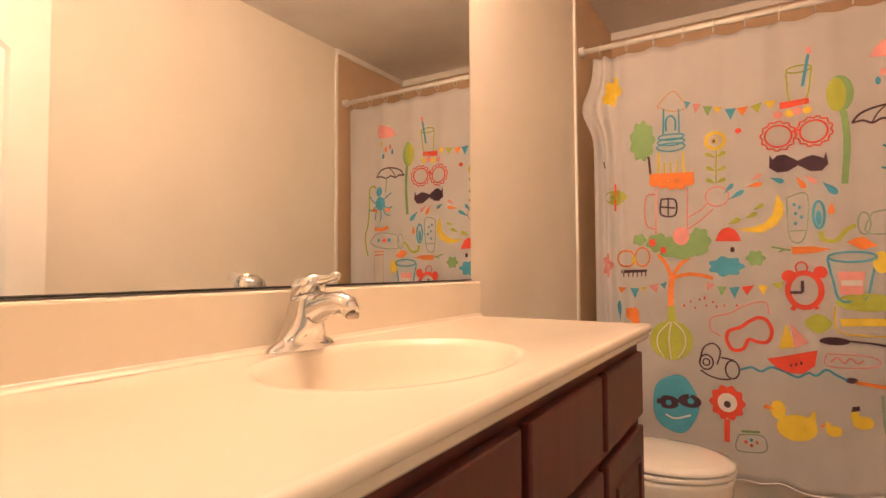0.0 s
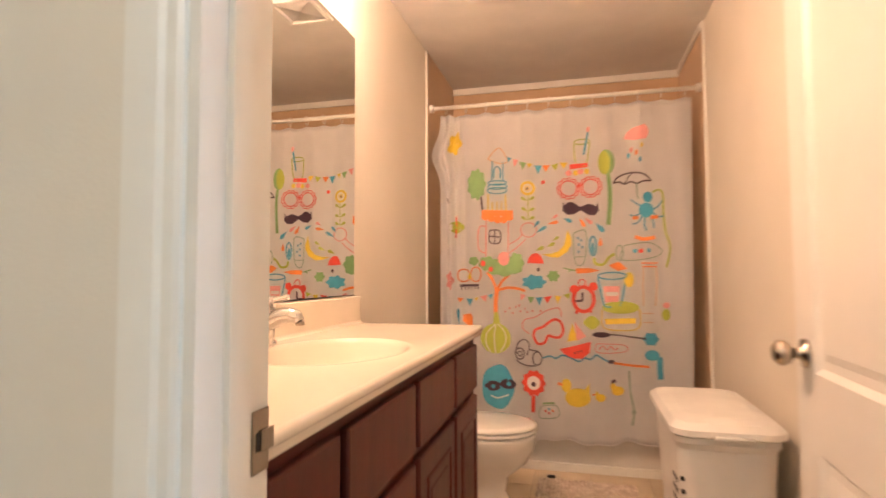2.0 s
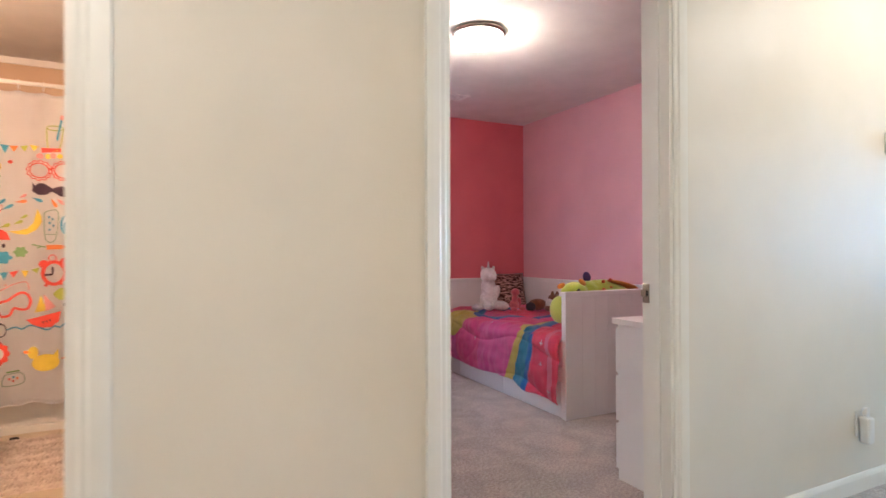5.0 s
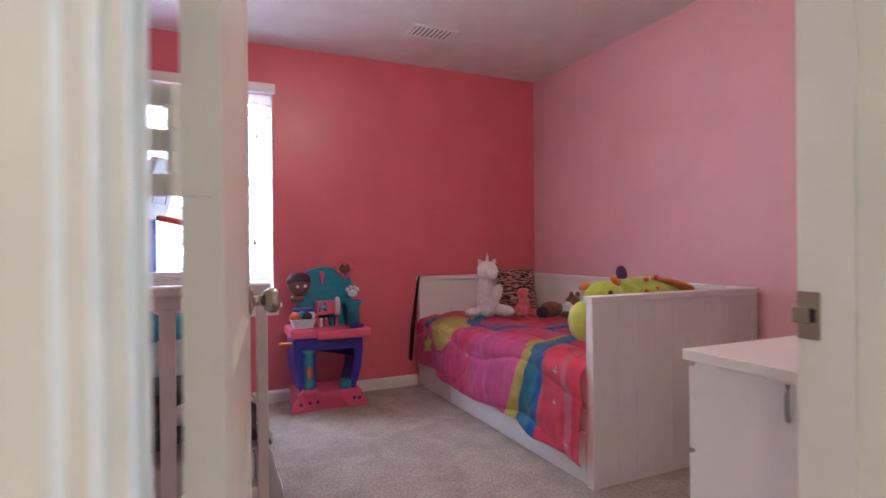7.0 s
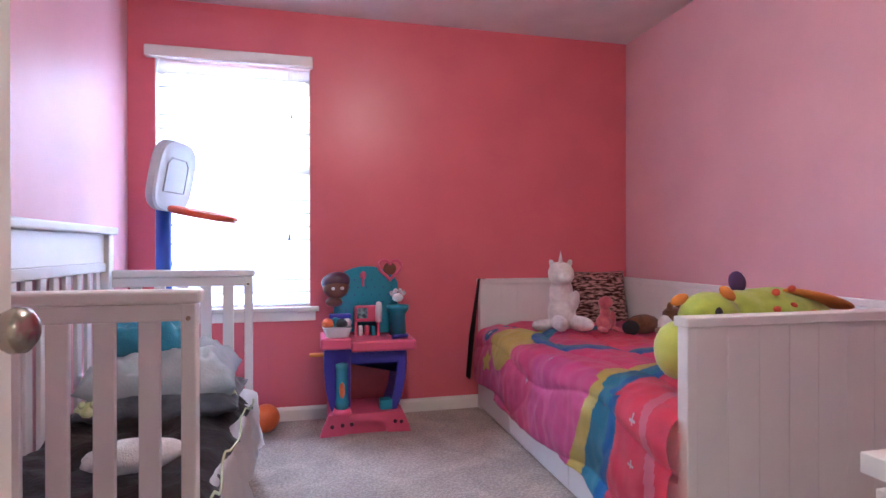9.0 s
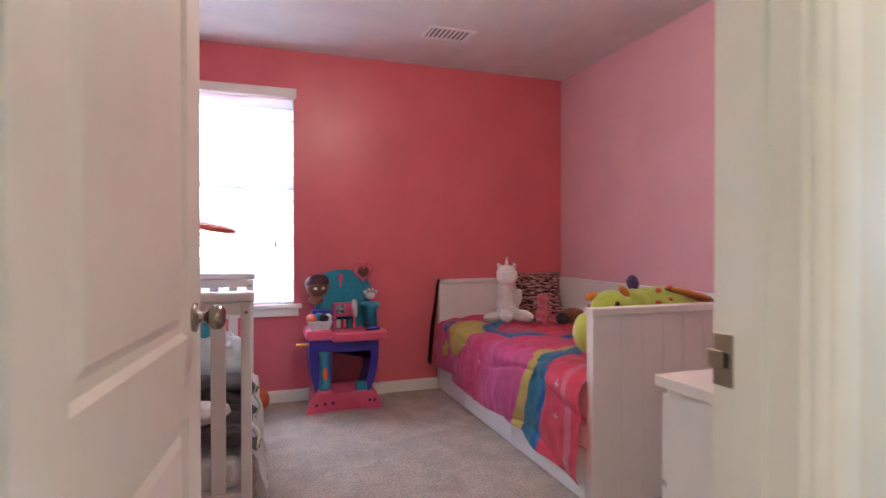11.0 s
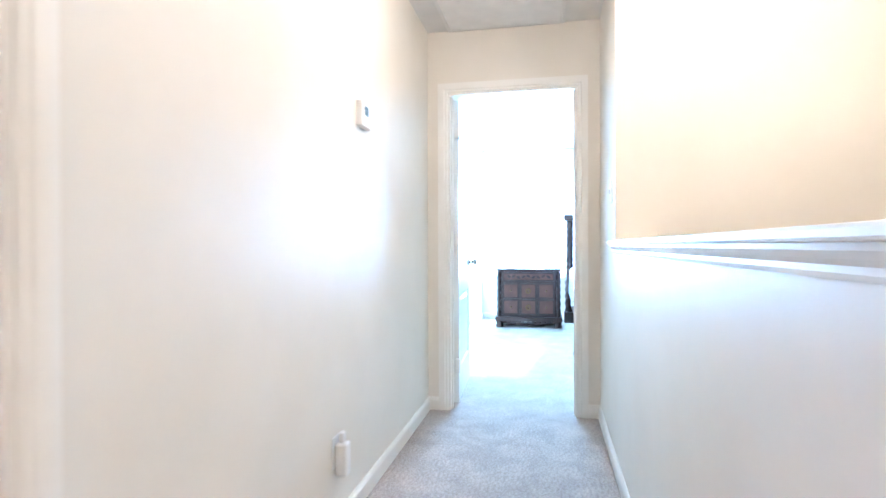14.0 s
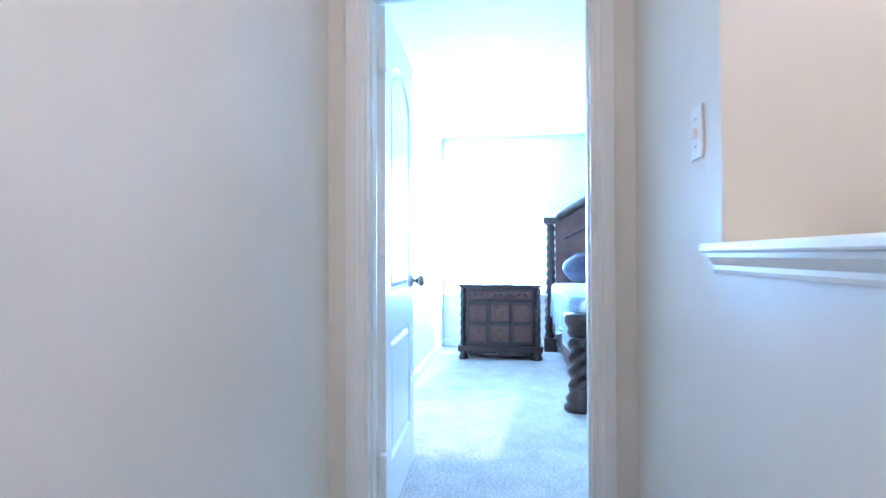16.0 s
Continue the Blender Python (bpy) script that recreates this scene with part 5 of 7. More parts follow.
# exhaust fan cover and air register in the bathroom ceiling
fan = thing("exhaust_fan", "white square ceiling exhaust fan cover", "exhaust fan", pose(0.184, 2.235, H))
for x0, y0, x1, y1 in ((-0.12, -0.12, 0.12, -0.095), (-0.12, 0.095, 0.12, 0.12), (-0.12, -0.0945, -0.095, 0.0945), (0.095, -0.0945, 0.12, 0.0945)):
    slab("frame_bar", (x0, y0, -0.016), (x1, y1, -0.0005), PLASTIC, fan, bevel=0.003)
for k in range(4):
    bm = bmesh.new()
    for j in range(7):
        d0, d1 = 0.012 + j * 0.0115, 0.018 + j * 0.0115
        vs = [bm.verts.new(p) for p in ((-d0, -d0, -0.012), (d0, -d0, -0.012), (d1, -d1, -0.006), (-d1, -d1, -0.006))]
        bm.faces.new(vs)
    bmesh.ops.solidify(bm, geom=bm.faces[:], thickness=0.0015)
    bmesh.ops.rotate(bm, matrix=Matrix.Rotation(k * math.pi / 2, 3, "Z"), verts=bm.verts)
    part("louvre_field", bm, PLASTIC, fan)
slab("duct", (-0.0945, -0.0945, -0.003), (0.0945, 0.0945, -0.0005), PLASTIC, fan, "white back behind the louvres")


def register(name, m, w, d, slats, label, along="x"):
    """A ceiling air register: frame, dark duct and tilted slats. It hangs from z = 0."""
    root = thing(name, label, "air vent", m)
    f = 0.022
    for a, b in (((-w / 2, -d / 2, -0.010), (w / 2, -d / 2 + f, -0.0006)), ((-w / 2, d / 2 - f, -0.010), (w / 2, d / 2, -0.0006)),
                 ((-w / 2, -d / 2 + f + 0.0002, -0.010), (-w / 2 + f, d / 2 - f - 0.0002, -0.0006)), ((w / 2 - f, -d / 2 + f + 0.0002, -0.010), (w / 2, d / 2 - f - 0.0002, -0.0006))):
        slab("frame_bar", a, b, PLASTIC, root, bevel=0.003)
    slab("duct", (-w / 2 + f, -d / 2 + f, -0.0022), (w / 2 - f, d / 2 - f, -0.0006), DUCT, root, "grey duct")
    for k in range(slats):
        bm = bmesh.new()
        ln = (w if along == "x" else d) - 2 * f - 0.001
        box_into(bm, -ln / 2, -0.0065, -0.0008, ln / 2, 0.0065, 0.0008)
        bmesh.ops.rotate(bm, matrix=Matrix.Rotation(radians(38), 3, "X"), verts=bm.verts)
        pos = ((d if along == "x" else w) - 2 * f) * ((k + 0.5) / slats - 0.5)
        mm = pose(0, pos, -0.0072) if along == "x" else pose(pos, 0, -0.0072, 0, 0, 90)
        bmesh.ops.transform(bm, matrix=mm, verts=bm.verts)
        part("slat", bm, PLASTIC, root)
    return root


register("air_register", pose(0.905, 1.865, H), 0.165, 0.235, 12, "white ceiling air register in the bathroom", "x")

# ---- hall ----
def dome_light(name, x, y, label, glass):
    """A flush ceiling light: metal pan, opal dome and finial."""
    root = thing(name, label, "ceiling light", pose(x, y, H))
    bm = bmesh.new()
    lathe(bm, [(0.16, -0.0006), (0.165, -0.012), (0.155, -0.028)], 32)
    part("pan", bm, NICKEL, root, smooth=True)
    bm = bmesh.new()
    lathe(bm, [(0.150, -0.0285), (0.140, -0.055), (0.105, -0.080), (0.055, -0.094), (0.0001, -0.098)], 32)
    part("shade", bm, glass, root, "lit opal glass dome", True)
    bm = bmesh.new()
    lathe(bm, [(0.012, -0.097), (0.012, -0.104), (0.0001, -0.112)], 12)
    part("finial", bm, NICKEL, root, smooth=True)
    return root


dome_light("ceiling_light", 4.15, -0.30, "round flush ceiling light of the hall, lit", BULBW)
dome_light("ceiling_light", 3.85, -1.45, "round flush ceiling light over the stairwell, lit", BULBW)
# added fitting, out of view, to carry the landing fill
dome_light("ceiling_light", 0.70, -1.35, "round flush ceiling light added over the landing, out of view, lit", BULBW)
dome_light("ceiling_light", 2.91, 1.80, "round flush ceiling light of the bedroom, lit", BULBW)

cap = structure(thing("half_wall_cap", "", ""), "white moulded cap along the half wall", "trim")
CAPX0, CAPX1 = 2.13, 4.863
bm = bmesh.new()
box_into(bm, CAPX0, HS - 0.15, 1.0635, CAPX1 - 0.001, HS + 0.034, 1.082, 0.005, 2)
part("shelf_board", bm, WHITE, cap)
for side in (1, -1):
    y0 = HS if side == 1 else HS - 0.12
    bm = bmesh.new()
    prof = [(0, 1.024), (0.007, 1.024), (0.009, 1.031), (0.009, 1.039), (0.015, 1.046), (0.021, 1.055), (0.022, 1.0632), (0, 1.0632)]
    a = [bm.verts.new((CAPX0 + 0.02, y0 + side * (d + 0.0005), z)) for d, z in prof]
    b = [bm.verts.new((CAPX1 - 0.012, y0 + side * (d + 0.0005), z)) for d, z in prof]
    for i in range(len(prof)):
        k = (i + 1) % len(prof)
        bm.faces.new((a[i], a[k], b[k], b[i]))
    part("bed_moulding", bm, WHITE, cap)
slab("core", (CAPX0 + 0.022, HS - 0.119, 1.0342), (4.829, HS - 0.001, 1.0633), WHITE, cap)

thermostat = thing("thermostat", "white wall thermostat with a small grey display", "thermostat", pose(4.268, HE, 1.552))
bm = bmesh.new()
box_into(bm, 0, -0.028, 0, 0.115, -0.0005, 0.106, 0.006, 3)
part("case", bm, PLASTIC, thermostat)
DISPLAY = mat("grey display", (0.10, 0.12, 0.11), 0.2)
slab("display", (0.030, -0.0295, 0.048), (0.072, -0.0282, 0.086), DISPLAY, thermostat, "dark grey display")
for k in range(2):
    slab("button", (0.085, -0.0305, 0.050 + 0.02 * k), (0.099, -0.0282, 0.064 + 0.02 * k), PLASTIC, thermostat, bevel=0.002)

plate = thing("wall_outlet", "white wall outlet plate near the floor", "outlet", pose(4.035, HE, 0.31))
bm = bmesh.new()
box_into(bm, -0.036, -0.006, -0.058, 0.036, -0.0005, 0.058, 0.003, 2)
part("cover_plate", bm, PLASTIC, plate)
for dz in (-0.02, 0.02):
    bm = bmesh.new()
    lathe(bm, [(0.016, -0.006), (0.016, -0.008)], 18, (0, 0, dz), "Y")
    part("socket", bm, PLASTIC, plate)
plug = thing("plug_in_freshener", "white plug-in air freshener in the wall outlet", "air freshener", pose(4.035, HE - 0.0085, 0.325))
bm = bmesh.new()
box_into(bm, -0.024, -0.045, -0.10, 0.024, -0.0005, 0.02, 0.010, 3)
part("body", bm, PLASTIC, plug)
bm = bmesh.new()
box_into(bm, -0.015, -0.030, 0.0205, 0.015, -0.010, 0.06, 0.006, 2)
part("refill", bm, PLASTIC, plug)


def switch_plate(m, label):
    root = thing("light_switch", label, "light switch", m)
    bm = bmesh.new()
    box_into(bm, -0.036, -0.006, -0.058, 0.036, -0.0005, 0.058, 0.003, 2)
    part("cover_plate", bm, PLASTIC, root)
    bm = bmesh.new()
    box_into(bm, -0.005, -0.016, -0.012, 0.005, -0.0062, 0.010, 0.002, 1)
    part("toggle", bm, PLASTIC, root)
    for dz in (-0.03, 0.03):
        bm = bmesh.new()
        lathe(bm, [(0.003, -0.0062), (0.003, -0.0072)], 10, (0, 0, dz), "Y")
        part("screw", bm, NICKEL, root)
    return root


switch_plate(pose(4.962, HS, 1.328, 0, 0, 180), "white toggle light switch on the hall wall")
register("return_air_grille", pose(5.33, -0.19, H), 0.53, 0.73, 22, "white return air grille in the hall ceiling", "y")
register("air_register", pose(3.367, 3.095, H), 0.315, 0.195, 9, "white ceiling air register in the bedroom", "y")

# ---- girl's bedroom ----
# window with sill, sash, glass and blinds
SLAT = mat("white blind slat", (0.86, 0.86, 0.86), 0.4)
sn = SLAT.node_tree.nodes
through_light, blend = sn.new("ShaderNodeBsdfTranslucent"), sn.new("ShaderNodeMixShader")
through_light.inputs["Color"].default_value = (0.92, 0.94, 0.96, 1)
blend.inputs["Fac"].default_value = 0.62
SLAT.node_tree.links.new(sn["Principled BSDF"].outputs[0], blend.inputs[1])
SLAT.node_tree.links.new(through_light.outputs[0], blend.inputs[2])
SLAT.node_tree.links.new(blend.outputs[0], sn["Material Output"].inputs["Surface"])
window = structure(thing("window_1", "", ""), "white bedroom window with lowered blinds", "window")
PANE = bpy.data.materials.new("window glass")
PANE.use_nodes = True
PANE.node_tree.nodes["Principled BSDF"].inputs["Transmission Weight"].default_value = 1.0
PANE.node_tree.nodes["Principled BSDF"].inputs["Roughness"].default_value = 0.0
PANE.node_tree.nodes["Principled BSDF"].inputs["IOR"].default_value = 1.1
for a, b in (((WX0, WY + 0.085, WZ0), (WX0 + 0.035, WY + 0.125, WZ1)), ((WX1 - 0.035, WY + 0.085, WZ0), (WX1, WY + 0.125, WZ1)), ((WX0 + 0.0352, WY + 0.085, WZ0), (WX1 - 0.0352, WY + 0.125, WZ0 + 0.04)),
             ((WX0 + 0.0352, WY + 0.085, WZ1 - 0.04), (WX1 - 0.0352, WY + 0.125, WZ1)), ((WX0 + 0.0352, WY + 0.085, 1.40), (WX1 - 0.0352, WY + 0.125, 1.44))):
    slab("window_frame", a, b, PLASTIC, window, bevel=0.003)
for z0, z1 in ((WZ0 + 0.0402, 1.3998), (1.4402, WZ1 - 0.0402)):
    pane = slab("pane", (WX0 + 0.0352, WY + 0.100, z0), (WX1 - 0.0352, WY + 0.104, z1), PANE, window)
    pane.visible_shadow = False
slab("window_sill", (WX0 - 0.05, WY - 0.045, WZ0 - 0.028), (WX1 + 0.05, WY + 0.084, WZ0 - 0.0003), WHITE, window, bevel=0.006)
slab("apron", (WX0 - 0.03, WY - 0.014, WZ0 - 0.085), (WX1 + 0.03, WY - 0.0005, WZ0 - 0.0283), WHITE, window, bevel=0.003)
for x0, x1 in ((WX0, WX0 + 0.004), (WX1 - 0.004, WX1)):
    slab("reveal", (x0, WY, WZ0), (x1, WY + 0.084, WZ1), WHITE, window)
structure(slab("backdrop_1", (-2.0, 5.6, -1.0), (6.0, 5.65, 4.5), GLARE), "pale bright daylight beyond the bedroom window", "backdrop")
blind = thing("window_blind", "white horizontal slat blind, lowered over the bedroom window", "window blind")
slab("valance", (WX0 - 0.045, WY - 0.050, WZ1 - 0.040), (WX1 + 0.016, WY - 0.001, WZ1 + 0.024), WHITE, blind, bevel=0.006)
BLX0, BLX1 = WX0 + 0.006, WX1 - 0.006
bm = bmesh.new()
n = 6
a = []
for s in (-1, 1):
    row = []
    for k in range(n + 1):
        u = k / n - 0.5
        row.append((u * 0.090, 0.0055 * (1 - 4 * u * u)))
    a.append(row)
va = [bm.verts.new((BLX0, y, z)) for y, z in a[0]]
vb = [bm.verts.new((BLX1, y, z)) for y, z in a[0]]
for k in range(n):
    bm.faces.new((va[k], va[k + 1], vb[k + 1], vb[k]))
bmesh.ops.solidify(bm, geom=bm.faces[:], thickness=0.0025)
flat = len(bm.faces)
# opaque bead added along the edge, standing in for the slats' shade lines
tube(bm, [(BLX0, -0.0455, 0.0), (BLX1, -0.0455, 0.0)], 0.0042, 8)
bm.faces.ensure_lookup_table()
for f in bm.faces[flat:]:
    f.material_index = 1
bmesh.ops.rotate(bm, matrix=Matrix.Rotation(radians(60), 3, "X"), verts=bm.verts)
slat_mesh = bpy.data.meshes.new("slat")
bm.to_mesh(slat_mesh)
bm.free()
slat_mesh.materials.append(SLAT)
slat_mesh.materials.append(PLASTIC)
nslat = 18
for k in range(nslat):
    ob = new("slat", slat_mesh)
    ob.parent = blind
    ob.matrix_basis = pose(0, WY + 0.032, WZ0 + 0.045 + (WZ1 - WZ0 - 0.12) * k / (nslat - 1), random.uniform(-0.3, 0.3), 0, 0)
slab("bottom_rail", (BLX0, WY + 0.010, WZ0 + 0.002), (BLX1, WY + 0.054, WZ0 + 0.020), SLAT, blind, bevel=0.003)
for x in (BLX0 + 0.12, BLX1 - 0.12):
    for y in (0.008, 0.056):
        bm = bmesh.new()
        tube(bm, [(x, WY + y, WZ0 + 0.02), (x, WY + y, WZ1 - 0.06)], 0.0012, 5)
        part("ladder_cord", bm, PLASTIC, blind)
CORD = mat("brown cord tassel", (0.10, 0.08, 0.07), 0.6)
for x, z in ((BLX1 - 0.10, 1.82), (BLX1 - 0.115, 1.10)):
    bm = bmesh.new()
    tube(bm, [(x, WY - 0.004, WZ1 - 0.06), (x, WY - 0.006, z)], 0.001, 5)
    part("pull_cord", bm, PLASTIC, blind)
    bm = bmesh.new()
    lathe(bm, [(0.002, 0.02), (0.006, 0.0), (0.007, -0.02), (0.003, -0.024)], 10, (x, WY - 0.006, z))
    part("tassel", bm, CORD, blind)

# daybed
daybed = thing("daybed", "white wooden daybed with panelled ends and drawers under it", "bed")
DX0, DX1, DY0, DY1, DZ = 3.50, 4.555, 1.715, 3.715, 0.83
for y0, y1 in ((DY0, DY0 + 0.045), (DY1 - 0.045, DY1)):
    end = slab("end_panel", (DX0 + 0.035, y0 + 0.008, 0.0), (DX1 - 0.03, y1 - 0.008, DZ - 0.0302), FURN, daybed)
    for k in range(1, 9):
        x = DX0 + 0.035 + k * (DX1 - DX0 - 0.07) / 9
        yy = y0 + 0.0065
        slab("board_joint", (x - 0.0015, yy, 0.03), (x + 0.0015, yy + 0.001, DZ - 0.04), GREYJ, end)
    slab("post", (DX0, y0, 0.0), (DX0 + 0.0348, y1, DZ - 0.0302), FURN, daybed, bevel=0.003)
    slab("end_cap", (DX0 - 0.008, y0 - 0.008, DZ - 0.030), (DX1 - 0.03, y1 + 0.008, DZ), FURN, daybed, bevel=0.004)
slab("back_panel", (DX1 - 0.0298, DY0 + 0.0002, 0.0), (DX1 - 0.001, DY1 - 0.0002, DZ - 0.0302), FURN, daybed)
slab("back_cap", (DX1 - 0.0299, DY0 - 0.008, DZ - 0.030), (DX1 + 0.002, DY1 + 0.008, DZ), FURN, daybed, bevel=0.004)
slab("front_rail", (DX0 + 0.006, DY0 + 0.0452, 0.235), (DX0 + 0.030, DY1 - 0.0452, 0.33), FURN, daybed, bevel=0.003)
slab("plinth", (DX0 + 0.02, DY0 + 0.0452, 0.0), (DX0 + 0.032, DY1 - 0.0452, 0.028), FURN, daybed)
slab("slat_base", (DX0 + 0.031, DY0 + 0.0455, 0.29), (DX1 - 0.031, DY1 - 0.0455, 0.32), FURN, daybed)
for k in range(3):
    y0 = DY0 + 0.050 + k * 0.695
    y1 = y0 + (0.687 if k < 2 else 0.508)
    slab("bed_drawer", (DX0 + 0.001, y0, 0.03), (DX0 + 0.019, y1, 0.231), FURN, daybed, bevel=0.002)
mattress = thing("mattress", "white mattress on the daybed", "mattress")
bm = bmesh.new()
box_into(bm, DX0 + 0.035, DY0 + 0.05, 0.3205, DX1 - 0.034, DY1 - 0.05, 0.50, 0.03, 3)
part("ticking", bm, CLOTH, mattress)

# quilted comforter with printed patches
FAB = {"pink": (0.90, 0.095, 0.27), "magenta": (0.88, 0.13, 0.40), "red": (0.92, 0.07, 0.15), "rose": (0.92, 0.26, 0.38), "yellow": (0.80, 0.64, 0.14), "teal": (0.04, 0.30, 0.48), "blue": (0.02, 0.20, 0.56), "white": (0.8, 0.76, 0.78)}
FABM = [mat("comforter " + k, c, 0.55, color2=tuple(v * 0.86 for v in c), scale=9, bump=0.25, bump_scale=260, sheen=0.2) for k, c in FAB.items()]
FABK = list(FAB)
QY0, QY1 = DY0 + 0.048, DY1 - 0.05


def quilt_at(s, y):
    """The comforter at s metres from its wall edge: flat on the mattress, then over the front edge and down."""
    v = (y - QY0) / (QY1 - QY0)
    puff = 0.031 * abs(math.sin(s * 11.5 + 0.5 * math.sin(y * 6 + 0.7))) ** 0.45 * (0.55 + 0.45 * abs(math.sin(y * 4.2 + 0.8 * math.sin(s * 7))) ** 0.5)
    wrinkle = 0.016 * noise.noise(Vector((s * 5, y * 5, 0.3))) + 0.007 * noise.noise(Vector((s * 17, y * 17, 1.3))) + 0.002 * noise.noise(Vector((s * 8, y * 27, 2.9)))
    flat = DX1 - DX0 - 0.075
    if s < flat:
        x, z, out = DX1 - 0.04 - s, 0.512, (0, 1)
        edge = max(0, (s - flat + 0.12) / 0.12)
        z += 0.012 - 0.02 * edge * edge
    else:
        d = s - flat
        turn = min(d / 0.09, 1.0)
        a = turn * math.pi / 2
        x = DX0 + 0.035 - 0.048 * math.sin(a) - 0.015 * max(0, d - 0.09) * 2 - 0.012 * math.sin(y * 11) * max(0, d - 0.09) * 2
        z = 0.504 - 0.055 * (1 - math.cos(a)) - max(0, d - 0.09)
        out = (-math.sin(a), math.cos(a))
        if y < 2.5:
            x -= 0.020 * (2.5 - y) * turn
        y -= 0.035 * turn * max(0, 1 - v * 6)
    k = puff + wrinkle
    return Vector((x + out[0] * k, y, z + out[1] * k))


def quilt_patch(s, y):
    q = DX1 - DX0 - 0.075 - s
    yc = 2.22 + 0.30 * max(q, 0) - 0.10 * q * q + 0.03 * math.sin(q * 9)
    wide = 1.0
    if q < 0:
        yc = 2.185 - 0.20 * q + 0.02 * math.sin(q * 12)
        wide = 1.0 - 0.9 * q
    d = (y - yc) / wide
    if -0.13 < d < -0.085:
        return "blue"
    if -0.085 <= d < 0.0:
        return "teal"
    if 0.0 <= d < 0.065:
        return "yellow"
    for sy, sq in ((1.93, -0.05), (1.93, -0.18), (2.62, -0.02), (2.85, -0.14), (1.84, -0.33)):
        if abs(y - sy) * 3 + abs(q - sq) < 0.016 or abs(y - sy) + abs(q - sq) * 3 < 0.016:
            return "white"
    if d < -0.13:
        return "rose" if abs(y - 1.89 - 0.06 * math.sin(q * 6)) < 0.020 else "red"
    e = ((q - 0.05) / 0.24) ** 2 + ((y - 3.20) / 0.20 + 0.25 * math.sin(q * 14)) ** 2
    r = math.hypot((q - 0.50) * 0.85, y - 2.98)
    if math.hypot(q + 0.06, y - 3.50) < 0.050:
        return "white" if math.hypot(q + 0.06, y - 3.50) < 0.015 else "blue"
    if math.hypot(q - 0.10, y - 3.56) < 0.045:
        return "blue"
    if math.hypot(q + 0.22, y - 3.42) < 0.05 + 0.014 * math.cos(5 * math.atan2(q + 0.22, y - 3.42)):
        return "yellow"
    if 0.30 < r < 0.38:
        return "teal" if r < 0.34 else "blue"
    if 0.22 < r <= 0.30:
        return "pink"
    if e < 1:
        return "yellow"
    if q > 0.02:
        return "red" if r < 0.22 else "pink"
    return "magenta" if noise.noise(Vector((q * 2.2, y * 2.2, 5))) > -0.05 else "pink"


comforter = thing("comforter", "pink quilted comforter with rainbow and cloud print, spread on the daybed", "comforter")
bm = bmesh.new()
NS, NY = 210, 300
grid = []
for i in range(NS + 1):
    row = []
    for j in range(NY + 1):
        y = QY0 + (QY1 - QY0) * j / NY
        hem = 1.365 + 0.05 * max(0.0, 2.5 - y) + 0.018 * math.sin(y * 5.0) - (0.03 if y > 3.3 else 0) - 0.04 * math.exp(-((y - 2.12) / 0.12) ** 2) * -1
        row.append(bm.verts.new(quilt_at(hem * i / NS, y)))
    grid.append(row)
for i in range(NS):
    for j in range(NY):
        f = bm.faces.new((grid[i][j], grid[i][j + 1], grid[i + 1][j + 1], grid[i + 1][j]))
        f.material_index = FABK.index(quilt_patch(1.365 * (i + 0.5) / NS, QY0 + (QY1 - QY0) * (j + 0.5) / NY))
bmesh.ops.solidify(bm, geom=bm.faces[:], thickness=0.008)
part("quilted_cover", bm, FABM, comforter, smooth=True)

SEAM = mat("dark pink stitching", (0.50, 0.03, 0.12), 0.8)
for k in range(1, 5):
    bm = bmesh.new()
    line = []
    for j in range(121):
        y = QY0 + 0.01 + (QY1 - QY0 - 0.02) * j / 120
        line.append(quilt_at((k * math.pi - 0.5 * math.sin(y * 6 + 0.7)) / 11.5, y) + Vector((0, 0, 0.0006)))
    tube(bm, line, 0.0022, 5)
    part("seam", bm, SEAM, comforter, "dark pink stitched seam", True)

STRAP = mat("black webbing", (0.02, 0.02, 0.025), 0.7)
strap = thing("black_strap", "black fabric strap hanging from the daybed post", "strap")
for k, off in enumerate((0.0, 0.008, 0.017)):
    bm = bmesh.new()
    pts = [(DX0 + 0.030, DY1 - 0.07 + off, DZ + 0.003), (DX0 - 0.012, DY1 - 0.07 + off, DZ + 0.003), (DX0 - 0.018, DY1 - 0.07 + off, DZ - 0.04), (DX0 - 0.05 - off, DY1 - 0.065 + off, 0.48), (DX0 - 0.075 - off, DY1 - 0.06, 0.20 + off)]
    va, vb = [], []
    for p in pts:
        va.append(bm.verts.new((p[0] - 0.010, p[1] - 0.012, p[2])))
        vb.append(bm.verts.new((p[0] + 0.010, p[1] + 0.012, p[2])))
    for i in range(len(pts) - 1):
        bm.faces.new((va[i], va[i + 1], vb[i + 1], vb[i]))
    bmesh.ops.solidify(bm, geom=bm.faces[:], thickness=0.002)
    part("webbing", bm, STRAP, strap)


def blob_into(bm, c, r, rot=(0, 0, 0), seg=18, lumps=0.0):
    m = pose(*c, *rot) @ Matrix.Diagonal((*r, 1))
    got = bmesh.ops.create_uvsphere(bm, u_segments=seg, v_segments=max(8, seg // 2 + 2), radius=1.0)["verts"]
    for v in got:
        if lumps:
            v.co *= 1 + lumps * noise.noise(v.co * 3.1 + Vector(c) * 7)
    bmesh.ops.transform(bm, matrix=m, verts=got)


def fuse(ob, voxel=0.006):
    """Melt a soft toy's overlapping stuffed shapes into one skin."""
    r = ob.modifiers.new("skin", "REMESH")
    r.mode, r.voxel_size, r.use_smooth_shade = "VOXEL", voxel, True
    sm = ob.modifiers.new("soften", "SMOOTH")
    sm.factor, sm.iterations = 0.5, 6


